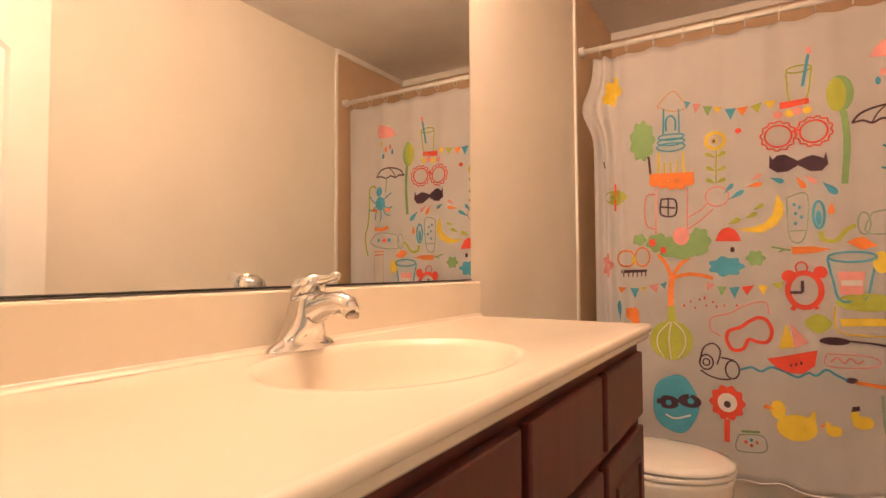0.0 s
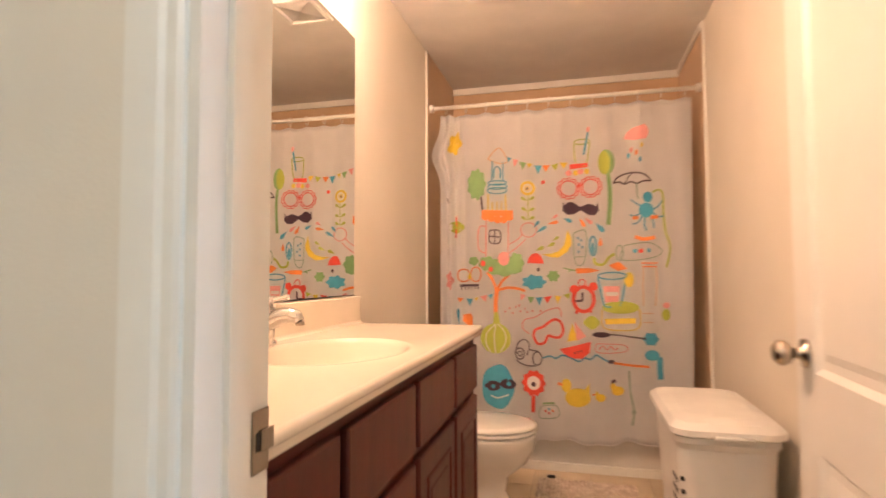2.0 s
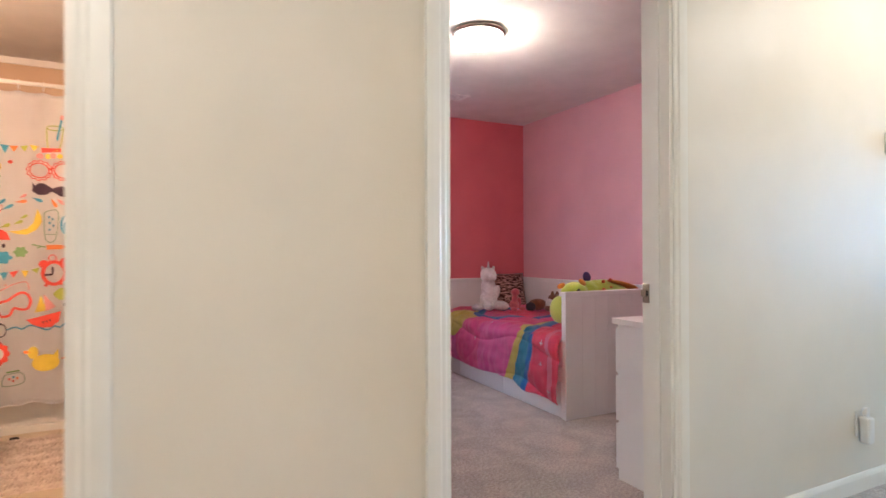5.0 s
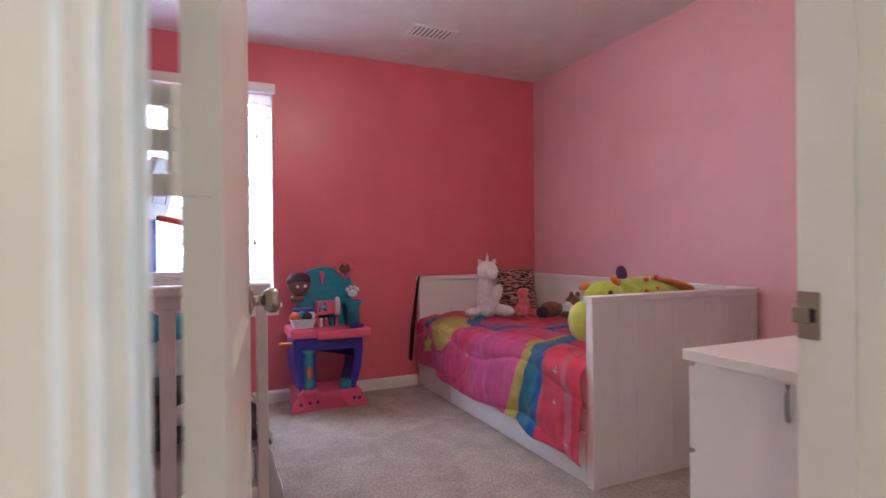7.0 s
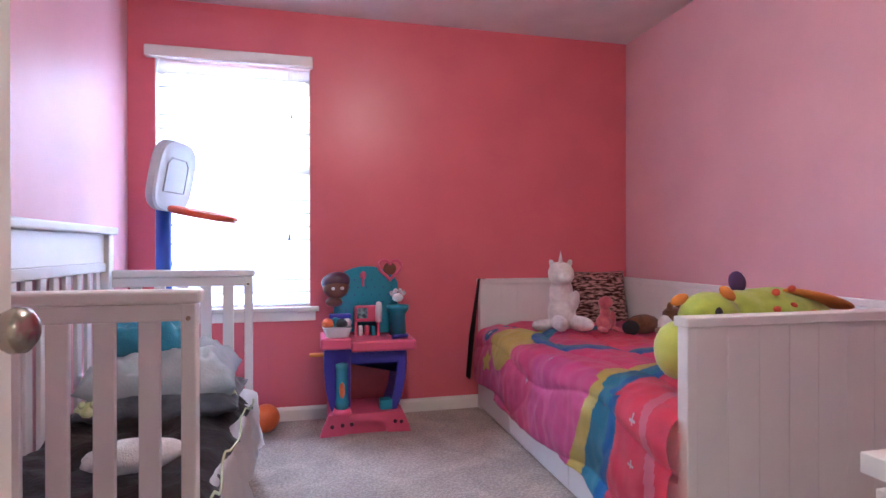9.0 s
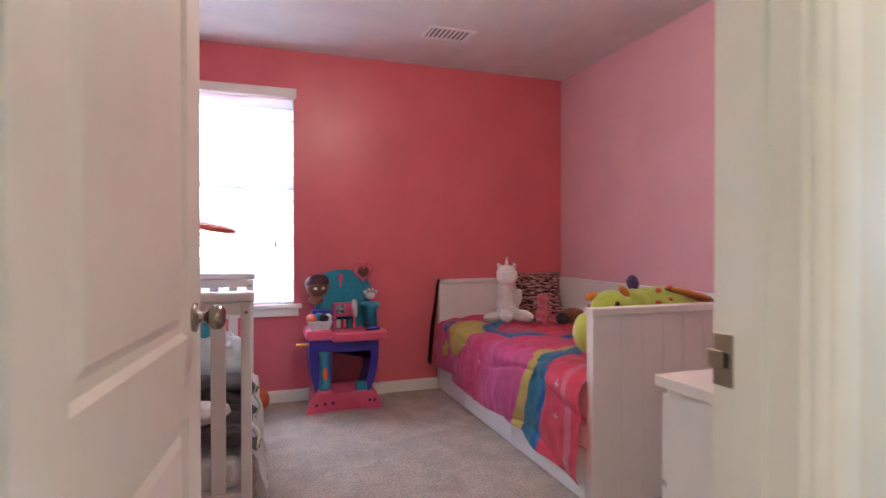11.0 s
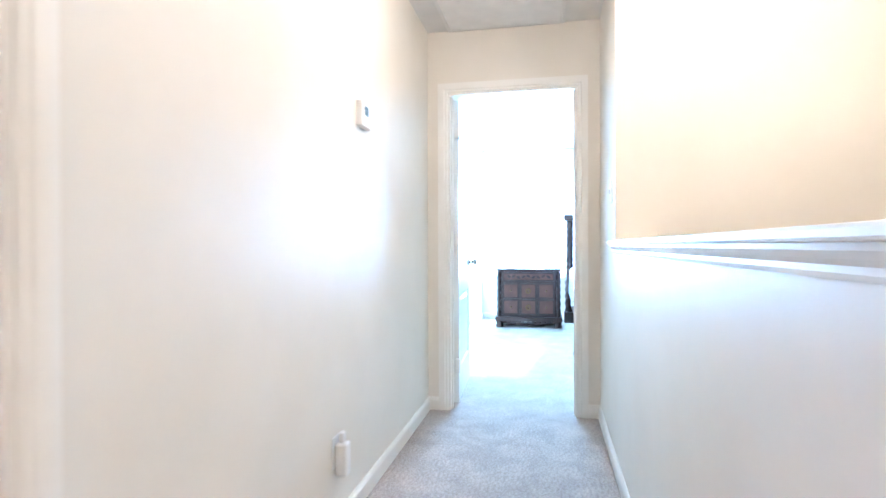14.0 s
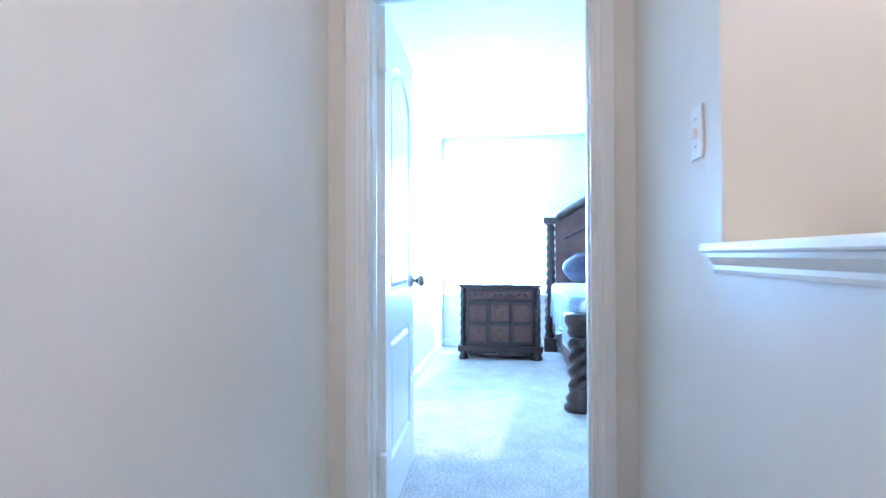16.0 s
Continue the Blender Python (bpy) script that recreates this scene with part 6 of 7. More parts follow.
PLUSHW = mat("white plush", (0.80, 0.76, 0.74), 0.95, color2=(0.68, 0.63, 0.62), scale=40, bump=0.9, bump_scale=220, sheen=0.5)
LIME = mat("lime plush", (0.42, 0.52, 0.06), 0.9, color2=(0.34, 0.43, 0.05), scale=30, bump=0.6, bump_scale=200, sheen=0.4)
BROWN = mat("brown plush", (0.20, 0.08, 0.035), 0.95, color2=(0.12, 0.045, 0.02), scale=30, bump=0.7, bump_scale=200, sheen=0.3)
PINKP = mat("pink plush", (0.70, 0.18, 0.20), 0.9, color2=(0.55, 0.10, 0.16), scale=26, bump=0.6, bump_scale=200, sheen=0.3)
ORANGE = mat("orange felt", (0.70, 0.26, 0.05), 0.9, scale=20, bump=0.3)
PURPLE = mat("purple felt", (0.10, 0.05, 0.16), 0.9, scale=20, bump=0.3)
SPOT = mat("red felt spot", (0.62, 0.10, 0.05), 0.9)
SEQUIN = mat("copper sequins", (0.62, 0.38, 0.33), 0.28, metal=0.6, color2=(0.05, 0.016, 0.016), scale=26, bump=1.0, bump_scale=110, mix_lo=0.44, mix_hi=0.60, stretch=(1, 1, 3.6))

ux, uy, uz = 3.90, 3.33, 0.545
unicorn = thing("plush_unicorn", "white plush unicorn sitting on the comforter", "plush toy", pose(ux, uy, uz))
bm = bmesh.new()
for c, r, rot in (((0, 0, 0.10), (0.085, 0.075, 0.115), (0, 0, 0)), ((-0.01, -0.01, 0.22), (0.070, 0.064, 0.10), (8, 0, 0)), ((-0.02, -0.03, 0.332), (0.076, 0.080, 0.070), (20, 0, 0)), ((-0.025, -0.10, 0.31), (0.040, 0.048, 0.036), (10, 0, 0)),
                  ((0.07, -0.09, 0.045), (0.042, 0.105, 0.045), (0, 0, 18)), ((-0.06, -0.10, 0.05), (0.04, 0.10, 0.045), (0, 0, -10)), ((-0.13, -0.02, 0.035), (0.075, 0.045, 0.034), (0, 0, 15)), ((0.04, -0.075, 0.17), (0.03, 0.035, 0.075), (25, 0, 0)),
                  ((0.045, -0.01, 0.392), (0.018, 0.012, 0.028), (0, 20, 0)), ((-0.07, -0.01, 0.392), (0.018, 0.012, 0.028), (0, -20, 0))):
    blob_into(bm, c, r, rot, 20, 0.04)
fuse(part("body", bm, PLUSHW, unicorn, smooth=True))
bm = bmesh.new()
lathe(bm, [(0.014, 0.39), (0.010, 0.42), (0.0001, 0.465)], 12, (-0.03, -0.045, 0))
part("horn", bm, PLUSHW, unicorn, "pale cone horn", True)

pillow = thing("sequin_pillow", "square pillow covered with copper brown sequins", "pillow", pose(4.29, 3.56, 0.53, -14, 0, -6))
bm = bmesh.new()
n = 22
for side in (1, -1):
    g = [[bm.verts.new((0.20 * (2 * i / n - 1) * (1 - 0.05 * (1 - (2 * j / n - 1) ** 2)), side * 0.055 * max(0, (1 - (2 * i / n - 1) ** 4) * (1 - (2 * j / n - 1) ** 4)) ** 0.5, 0.178 + 0.178 * (2 * j / n - 1) * (1 - 0.05 * (1 - (2 * i / n - 1) ** 2)))) for j in range(n + 1)] for i in range(n + 1)]
    for i in range(n):
        for j in range(n):
            bm.faces.new((g[i][j], g[i + 1][j], g[i + 1][j + 1], g[i][j + 1]))
bmesh.ops.remove_doubles(bm, verts=bm.verts, dist=1e-5)
part("cover", bm, SEQUIN, pillow, smooth=True)

flamingo = thing("pink_plush_bird", "small pink plush bird on the comforter", "plush toy", pose(4.10, 3.20, 0.545))
bm = bmesh.new()
for c, r in (((0, 0, 0.05), (0.045, 0.05, 0.05)), ((0.0, -0.01, 0.11), (0.028, 0.028, 0.06)), ((0, -0.02, 0.17), (0.042, 0.04, 0.038)), ((-0.04, -0.06, 0.018), (0.018, 0.055, 0.017)), ((0.05, -0.06, 0.018), (0.018, 0.055, 0.017)), ((0.055, 0, 0.07), (0.018, 0.03, 0.05))):
    blob_into(bm, c, r, (0, 0, 0), 16, 0.06)
fuse(part("body", bm, PINKP, flamingo, smooth=True), 0.004)

fox = thing("brown_plush_dog", "brown and white plush dog lying on the comforter", "plush toy", pose(4.30, 3.02, 0.545))
bm = bmesh.new()
for c, r in (((-0.05, 0.02, 0.06), (0.10, 0.055, 0.055)), ((0.10, -0.03, 0.11), (0.055, 0.05, 0.05)), ((0.07, -0.05, 0.16), (0.02, 0.012, 0.028)), ((0.14, -0.03, 0.155), (0.02, 0.012, 0.026)), ((0.0, -0.08, 0.03), (0.025, 0.06, 0.025))):
    blob_into(bm, c, r, (0, 0, 0), 16, 0.08)
fuse(part("body", bm, BROWN, fox, smooth=True), 0.004)
bm = bmesh.new()
blob_into(bm, (0.055, -0.035, 0.06), (0.045, 0.04, 0.055), (0, 0, 0), 16, 0.06)
part("chest", bm, PLUSHW, fox, "white chest", True)
bm = bmesh.new()
blob_into(bm, (-0.14, 0.0, 0.045), (0.05, 0.04, 0.042), (0, 0, 0), 14, 0.06)
part("tail", bm, STRAP, fox, "black tail", True)

dragon = thing("plush_dragon", "lime green plush dragon with orange wings lying on the daybed", "plush toy", pose(3.62, 1.93, 0.565))
bm = bmesh.new()
for c, r, rot in (((0.42, 0.02, 0.17), (0.27, 0.13, 0.155), (0, 6, 0)), ((0.13, 0.0, 0.235), (0.10, 0.09, 0.082), (0, 0, 0)), ((0.26, 0.02, 0.22), (0.13, 0.10, 0.10), (0, 0, 0)), ((0.62, 0.03, 0.16), (0.12, 0.06, 0.08), (0, 14, 0)), ((0.16, 0.10, 0.06), (0.06, 0.08, 0.055), (0, 0, 0))):
    blob_into(bm, c, r, rot, 22, 0.04)
fuse(part("body", bm, LIME, dragon, smooth=True), 0.008)
SNOUT = mat("yellow green plush", (0.52, 0.58, 0.10), 0.9, scale=30, bump=0.6, bump_scale=200, sheen=0.4)
bm = bmesh.new()
blob_into(bm, (0.0, -0.01, 0.13), (0.070, 0.075, 0.095), (0, 0, 0), 20, 0.02)
part("snout", bm, SNOUT, dragon, "yellow-green round snout", True)
for c, rot in (((0.16, -0.05, 0.315), (0, 35, 0)), ((0.04, 0.03, 0.29), (0, -20, 0))):
    bm = bmesh.new()
    blob_into(bm, c, (0.036, 0.014, 0.018), rot, 12)
    part("ear", bm, ORANGE, dragon, "", True)
bm = bmesh.new()
blob_into(bm, (0.27, 0.03, 0.345), (0.034, 0.014, 0.040), (0, -30, 0), 12)
part("spine_fin", bm, PURPLE, dragon, "", True)
bm = bmesh.new()
blob_into(bm, (0.55, -0.03, 0.285), (0.15, 0.06, 0.018), (-10, 14, 0), 16)
part("wing", bm, ORANGE, dragon, "", True)
for x, z in ((0.35, 0.315), (0.40, 0.27), (0.47, 0.245), (0.33, 0.26), (0.42, 0.325)):
    bm = bmesh.new()
    blob_into(bm, (x, -0.095 + (z - 0.22) * 0.45, z), (0.016, 0.010, 0.012), (0, 0, 0), 10)
    part("spot", bm, SPOT, dragon, "", True)
bm = bmesh.new()
blob_into(bm, (0.10, -0.082, 0.255), (0.014, 0.008, 0.02), (0, 0, 0), 10)
part("eye", bm, STRAP, dragon, "", True)

# white chest of drawers on the hall-side wall
dresser = thing("dresser", "white chest of drawers against the bedroom wall", "dresser")
CX0_, CX1_, CY0_, CY1_ = 3.15, 4.35, 0.428, 0.900
slab("end_panel", (CX0_, CY0_, 0.0), (CX0_ + 0.018, CY1_ - 0.0002, 0.7448), FURN, dresser, bevel=0.001)
slab("end_panel", (CX1_ - 0.018, CY0_, 0.0), (CX1_, CY1_ - 0.0002, 0.7448), FURN, dresser, bevel=0.001)
slab("carcass", (CX0_ + 0.0182, CY0_, 0.04), (CX1_ - 0.0182, CY1_ - 0.004, 0.744), FURN, dresser)
slab("top", (CX0_ - 0.018, CY0_ - 0.002, 0.745), (CX1_ + 0.018, CY1_ + 0.022, 0.772), FURN, dresser, bevel=0.002)
for k in range(3):
    for c in range(2):
        x0 = CX0_ - 0.0 + c * (CX1_ - CX0_) / 2 + 0.002
        z0 = 0.05 + k * 0.230
        dr = slab("drawer", (x0, CY1_ + 0.0005, z0), (x0 + (CX1_ - CX0_) / 2 - 0.004, CY1_ + 0.018, z0 + 0.215), FURN, dresser, bevel=0.002)
HOOKM = mat("grey plastic hook", (0.30, 0.30, 0.32), 0.4)
hook = thing("cabinet_lock_strap", "grey plastic strap on the dresser's end panel", "strap")
bm = bmesh.new()
tube(bm, [(CX0_ - 0.002, 0.652, 0.735), (CX0_ - 0.012, 0.648, 0.715), (CX0_ - 0.012, 0.648, 0.68), (CX0_ - 0.002, 0.652, 0.655)], 0.005, 8)
part("band", bm, HOOKM, hook, smooth=True)

# crib without its front rail
crib = thing("crib", "white wooden crib with slatted ends and open front", "crib")
KX0, KX1, KY0, KY1 = 1.55, 2.185, 1.82, 3.09


def crib_end(y):
    bm = bmesh.new()
    box_into(bm, KX0 + 0.04, y - 0.024, 0.895, KX1 + 0.012, y + 0.024, 0.930, 0.010, 3)
    part("top_rail", bm, FURN, crib)
    slab("upper_bar", (KX0 + 0.04, y - 0.014, 0.853), (KX1 - 0.0352, y + 0.014, 0.8948), FURN, crib, bevel=0.003)
    slab("lower_bar", (KX0 + 0.04, y - 0.014, 0.19), (KX1 - 0.0352, y + 0.014, 0.24), FURN, crib, bevel=0.003)
    slab("post", (KX1 - 0.035, y - 0.022, 0.0), (KX1, y + 0.022, 0.8948), FURN, crib, bevel=0.004)
    for k in range(5):
        x = 2.077 - k * 0.098
        slab("slat", (x - 0.024, y - 0.008, 0.2402), (x + 0.024, y + 0.008, 0.8528), FURN, crib, bevel=0.003)
    bm = bmesh.new()
    lathe(bm, [(0.006, 0), (0.006, 0.003), (0.0001, 0.004)], 10, (KX1 - 0.018, y - 0.0222, 0.86), "Y")
    part("bolt", bm, NICKEL, crib)


crib_end(KY0)
crib_end(KY1)
for y0 in (KY0 - 0.03, KY1 - 0.03):
    slab("back_post", (KX0 - 0.02, y0, 0.0), (KX0 + 0.035, y0 + 0.06, 1.09), FURN, crib, bevel=0.004)
slab("back_lower_bar", (KX0 - 0.006, KY0 + 0.0302, 0.20), (KX0 + 0.022, KY1 - 0.0302, 0.25), FURN, crib, bevel=0.003)
slab("back_upper_bar", (KX0 - 0.006, KY0 + 0.0302, 0.925), (KX0 + 0.022, KY1 - 0.0302, 0.965), FURN, crib, bevel=0.003)
slab("back_head_panel", (KX0 + 0.0, KY0 + 0.0302, 0.9652), (KX0 + 0.016, KY1 - 0.0302, 1.09), FURN, crib, bevel=0.003)
bm = bmesh.new()
box_into(bm, KX0 - 0.03, KY0 - 0.05, 1.0902, KX0 + 0.05, KY1 + 0.05, 1.125, 0.010, 3)
part("crest_rail", bm, FURN, crib)
for k in range(12):
    y = KY0 + 0.095 + k * 0.098
    slab("back_slat", (KX0 + 0.0, y - 0.022, 0.2502), (KX0 + 0.016, y + 0.022, 0.9248), FURN, crib, bevel=0.003)
slab("mattress_board", (KX0 + 0.0352, KY0 + 0.0145, 0.215), (KX1 - 0.0355, KY1 - 0.0145, 0.235), FURN, crib)
cribmat = thing("crib_mattress", "crib mattress with a loose white sheet hanging at its front", "mattress")
bm = bmesh.new()
box_into(bm, KX0 + 0.04, KY0 + 0.026, 0.2355, KX1 - 0.04, KY1 - 0.026, 0.355, 0.03, 3)
part("core", bm, CLOTH, cribmat)
bm = bmesh.new()
g = []
for i in range(40):
    row = []
    for j in range(70):
        y = KY0 + 0.030 + (KY1 - KY0 - 0.060) * j / 69
        s = 0.95 * i / 39
        fold = 0.012 * noise.noise(Vector((s * 7, y * 9, 3.0))) + 0.006 * noise.noise(Vector((s * 20, y * 24, 1.0)))
        if s < 0.58:
            row.append(bm.verts.new((KX0 + 0.045 + s, y, 0.362 + abs(fold))))
        else:
            d = s - 0.58
            a = min(d / 0.05, 1.0) * math.pi / 2
            row.append(bm.verts.new((KX0 + 0.625 + 0.030 * math.sin(a) + 0.05 * max(0, d - 0.05) + fold * 1.6 + 0.014 * math.sin(y * 31) * min(1, d * 5), y, 0.362 - 0.030 * (1 - math.cos(a)) - max(0, d - 0.05) * 0.72)))
    g.append(row)
for i in range(39):
    for j in range(69):
        bm.faces.new((g[i][j], g[i + 1][j], g[i + 1][j + 1], g[i][j + 1]))
bmesh.ops.solidify(bm, geom=bm.faces[:], thickness=0.004)
part("sheet", bm, CLOTH, cribmat, smooth=True)
BLACKB = mat("dark brown plush blanket", (0.035, 0.022, 0.022), 0.95, color2=(0.018, 0.011, 0.012), scale=16, bump=0.9, bump_scale=60, sheen=0.25)
blanket = thing("dark_blanket", "dark brown blanket crumpled on the crib mattress", "blanket")
bm = bmesh.new()
g = []
for i in range(30):
    row = []
    for j in range(44):
        x, y = KX0 + 0.05 + (0.60 + 0.012 * math.sin(j * 0.35)) * i / 29, KY0 + 0.03 + 1.02 * j / 43
        z = 0.402 + 0.035 * noise.noise(Vector((x * 7, y * 7, 2))) + 0.015 * noise.noise(Vector((x * 19, y * 19, 4)))
        edge = max(0, (i - 24) / 5)
        row.append(bm.verts.new((x + 0.0 * edge, y, z - 0.05 * edge ** 2)))
    g.append(row)
for i in range(29):
    for j in range(43):
        bm.faces.new((g[i][j], g[i + 1][j], g[i + 1][j + 1], g[i][j + 1]))
bmesh.ops.solidify(bm, geom=bm.faces[:], thickness=0.02)
part("cloth", bm, BLACKB, blanket, smooth=True)
BLUEP = mat("pale blue printed cotton", (0.50, 0.56, 0.60), 0.85, color2=(0.36, 0.44, 0.50), scale=9, bump=0.4, bump_scale=120)
PIPING = mat("pale green piping", (0.52, 0.58, 0.36), 0.8)
bm = bmesh.new()
tube(bm, [(KX0 + 0.652 + 0.012 * math.sin(k * 0.35), KY0 + 0.03 + 1.02 * k / 43, 0.372 + 0.03 * noise.noise(Vector((k * 0.3, 1.0, 4.0)))) for k in range(44)], 0.004, 6)
part("piping", bm, PIPING, blanket, "pale green corded edge", True)


def soft_pillow(name, parent, material, m, w, d, h, crumple, seed):
    """A stuffed pillow with pinched seams and creases, flat on z = 0 before m places it."""
    bm = bmesh.new()
    nu, nv = 44, 34
    for side in (1, -1):
        rows = []
        for i in range(nu + 1):
            row = []
            for j in range(nv + 1):
                u, v = 2 * i / nu - 1, 2 * j / nv - 1
                full = max(0.0, (1 - abs(u) ** 3.2) * (1 - abs(v) ** 3.2)) ** 0.55
                crease = noise.noise(Vector((u * 2.2 + seed, v * 2.6, seed))) + 0.5 * noise.noise(Vector((u * 6, v * 5 + seed, 2 * seed))) - 0.35 * abs(noise.noise(Vector((u * 4 + v * 3, v * 9 - u * 2, seed))))
                k = full * (1 + crumple * crease)
                edge = 0.03 * (1 - full) * noise.noise(Vector((u * 5, v * 5, seed + 4)))
                row.append(bm.verts.new((w * u * (1 - 0.06 * (1 - v * v) * abs(u)), d * v * (1 - 0.08 * (1 - u * u) * abs(v)), h * (side * (0.55 if side > 0 else 0.45) * k) + edge)))
            rows.append(row)
        for i in range(nu):
            for j in range(nv):
                bm.faces.new((rows[i][j], rows[i + 1][j], rows[i + 1][j + 1], rows[i][j + 1]))
    bmesh.ops.remove_doubles(bm, verts=bm.verts, dist=1e-5)
    bmesh.ops.transform(bm, matrix=m, verts=bm.verts)
    return part(name, bm, material, parent, smooth=True)


cushion = thing("crib_pillow", "pale blue printed pillow, rumpled, at the end of the crib", "pillow")
soft_pillow("case", cushion, BLUEP, pose(1.90, 2.72, 0.53, 6, 3, 4), 0.27, 0.20, 0.24, 0.45, 1.7)
under = thing("folded_blanket", "grey folded blanket under the pale blue pillow", "blanket")
soft_pillow("cloth", under, mat("slate grey fleece", (0.11, 0.12, 0.15), 0.95, color2=(0.07, 0.08, 0.10), scale=20, bump=0.6, bump_scale=90, sheen=0.3), pose(1.91, 2.70, 0.44, 0, 0, 2), 0.28, 0.22, 0.13, 0.3, 5.1)
TEAL = mat("teal plush", (0.04, 0.28, 0.42), 0.9, color2=(0.03, 0.20, 0.32), scale=20, bump=0.5, bump_scale=160, sheen=0.3)
ring_pillow = thing("teal_neck_pillow", "teal plush cushion lying on the pale blue pillow", "cushion")
soft_pillow("cover", ring_pillow, TEAL, pose(1.84, 2.70, 0.665, -4, 6, 10), 0.17, 0.12, 0.15, 0.40, 3.3)
GREENT = mat("pale green plush", (0.50, 0.58, 0.22), 0.9, color2=(0.62, 0.66, 0.42), scale=35, bump=0.5, bump_scale=160, sheen=0.3)
for c, rr, rz in (((2.13, 2.62, 0.452), (0.045, 0.055, 0.035), 20), ((1.70, 2.52, 0.455), (0.050, 0.040, 0.032), -15)):
    toy = thing("green_plush_toy", "small pale green plush toy on the dark blanket", "plush toy", group="green toys in the crib")
    bm = bmesh.new()
    blob_into(bm, c, rr, (0, 0, rz), 16, 0.12)
    part("body", bm, GREENT, toy, smooth=True)
    for dx in (-0.018, 0.018):
        bm = bmesh.new()
        blob_into(bm, (c[0] + dx, c[1] - 0.02, c[2] + rr[2] * 0.9), (0.012, 0.016, 0.014), (0, 0, 0), 10)
        part("ear", bm, GREENT, toy, smooth=True)
toypillow = thing("small_white_cushion", "small white cushion on the dark blanket", "cushion")
bm = bmesh.new()
blob_into(bm, (1.985, 2.02, 0.462), (0.125, 0.055, 0.045), (0, 0, 14), 24, 0.10)
part("cover", bm, PLUSHW, toypillow, smooth=True)

# basketball hoop in the corner
hoop = thing("toy_basketball_hoop", "child's basketball hoop with blue pole and white backboard", "basketball hoop", pose(1.722, 3.41, 0))
BLUE = mat("blue plastic", (0.02, 0.09, 0.48), 0.35)
GREYB = mat("grey plastic", (0.40, 0.41, 0.43), 0.4)
REDP = mat("orange red plastic", (0.72, 0.10, 0.04), 0.35)
bm = bmesh.new()
box_into(bm, -0.20, -0.22, 0.0, 0.20, 0.22, 0.14, 0.05, 3)
part("base", bm, BLUE, hoop)
bm = bmesh.new()
lathe(bm, [(0.038, 0.14), (0.038, 1.25)], 20)
part("pole", bm, BLUE, hoop, smooth=True)
for k in range(7):
    bm = bmesh.new()
    lathe(bm, [(0.007, 0.0375), (0.007, 0.040)], 10, (0, 0, 0.55 + 0.1 * k), "X")
    part("pole_hole", bm, DARK, hoop)


def board_ring(bm, s, y, sag=0.0):
    out = []
    for k in range(32):
        a = 2 * math.pi * k / 32
        c, sn = math.cos(a), math.sin(a)
        px = 0.165 * s * math.copysign(abs(c) ** 0.55, c)
        pz = 0.19 * s * math.copysign(abs(sn) ** 0.6, sn) * (1.0 if sn > 0 else 0.9)
        out.append(bm.verts.new((px, y, pz)))
    return out


turn = pose(0.045, -0.03, 1.385, 11, 0, 72)
bm = bmesh.new()
loft(bm, [board_ring(bm, 0.96, 0.025), board_ring(bm, 1.0, 0.015), board_ring(bm, 1.0, -0.015), board_ring(bm, 0.95, -0.025), board_ring(bm, 0.8, -0.022)])
bmesh.ops.transform(bm, matrix=turn, verts=bm.verts)
part("backboard", bm, mat("pale grey blow-moulded plastic", (0.56, 0.61, 0.66), 0.4), hoop)
bm = bmesh.new()
tube(bm, [turn @ Vector(p) for p in ((-0.09, -0.024, -0.07), (-0.09, -0.024, 0.07), (-0.06, -0.024, 0.10), (0.06, -0.024, 0.10), (0.09, -0.024, 0.07), (0.09, -0.024, -0.07), (-0.09, -0.024, -0.07))], 0.0035, 6)
part("target_line", bm, GREYB, hoop)
bm = bmesh.new()
tube(bm, [turn @ Vector((0.15 * math.cos(a), -0.20 + 0.15 * math.sin(a), -0.150)) for a in [2 * math.pi * k / 28 for k in range(29)]], 0.017, 8)
part("rim", bm, REDP, hoop, "orange-red rim", True)

BALLM = mat("orange rubber ball", (0.72, 0.15, 0.03), 0.5, color2=(0.55, 0.10, 0.02), scale=12, bump=0.2)
ball = thing("toy_ball", "orange rubber ball on the carpet beside the crib", "ball")
bm = bmesh.new()
blob_into(bm, (2.205, 3.55, 0.078), (0.078, 0.078, 0.078), (0, 0, 0), 24)
part("skin", bm, BALLM, ball, smooth=True)

# play vet centre
TPINK = mat("pink toy plastic", (0.68, 0.10, 0.20), 0.35)
TPURP = mat("indigo toy plastic", (0.035, 0.028, 0.30), 0.35)
TTEAL = mat("teal toy plastic", (0.02, 0.27, 0.38), 0.35)
TWHITE = mat("white toy plastic", (0.72, 0.70, 0.74), 0.35)
TBROWN = mat("brown toy plastic", (0.16, 0.06, 0.035), 0.4)
THAIR = mat("dark plum toy plastic", (0.05, 0.012, 0.035), 0.35)
TSCREEN = mat("toy screen print", (0.03, 0.03, 0.06), 0.2, color2=(0.30, 0.45, 0.50), scale=40)
TCLEAR = mat("clear teal plastic", (0.05, 0.30, 0.42), 0.15)
TX0, TX1, TYF, TYB = 2.50, 3.00, 3.375, 3.70
play = thing("toy_play_centre", "pink, indigo and teal plastic toy play centre by the wall", "toy play set")


def ribbon(bm, outline, y0, y1):
    """A slab with that outline (x, z), from y0 to y1."""
    a = [bm.verts.new((x, y0, z)) for x, z in outline]
    b = [bm.verts.new((x, y1, z)) for x, z in outline]
    bm.faces.new(a)
    bm.faces.new(b)
    for i in range(len(a)):
        k = (i + 1) % len(a)
        bm.faces.new((a[i], a[k], b[k], b[i]))


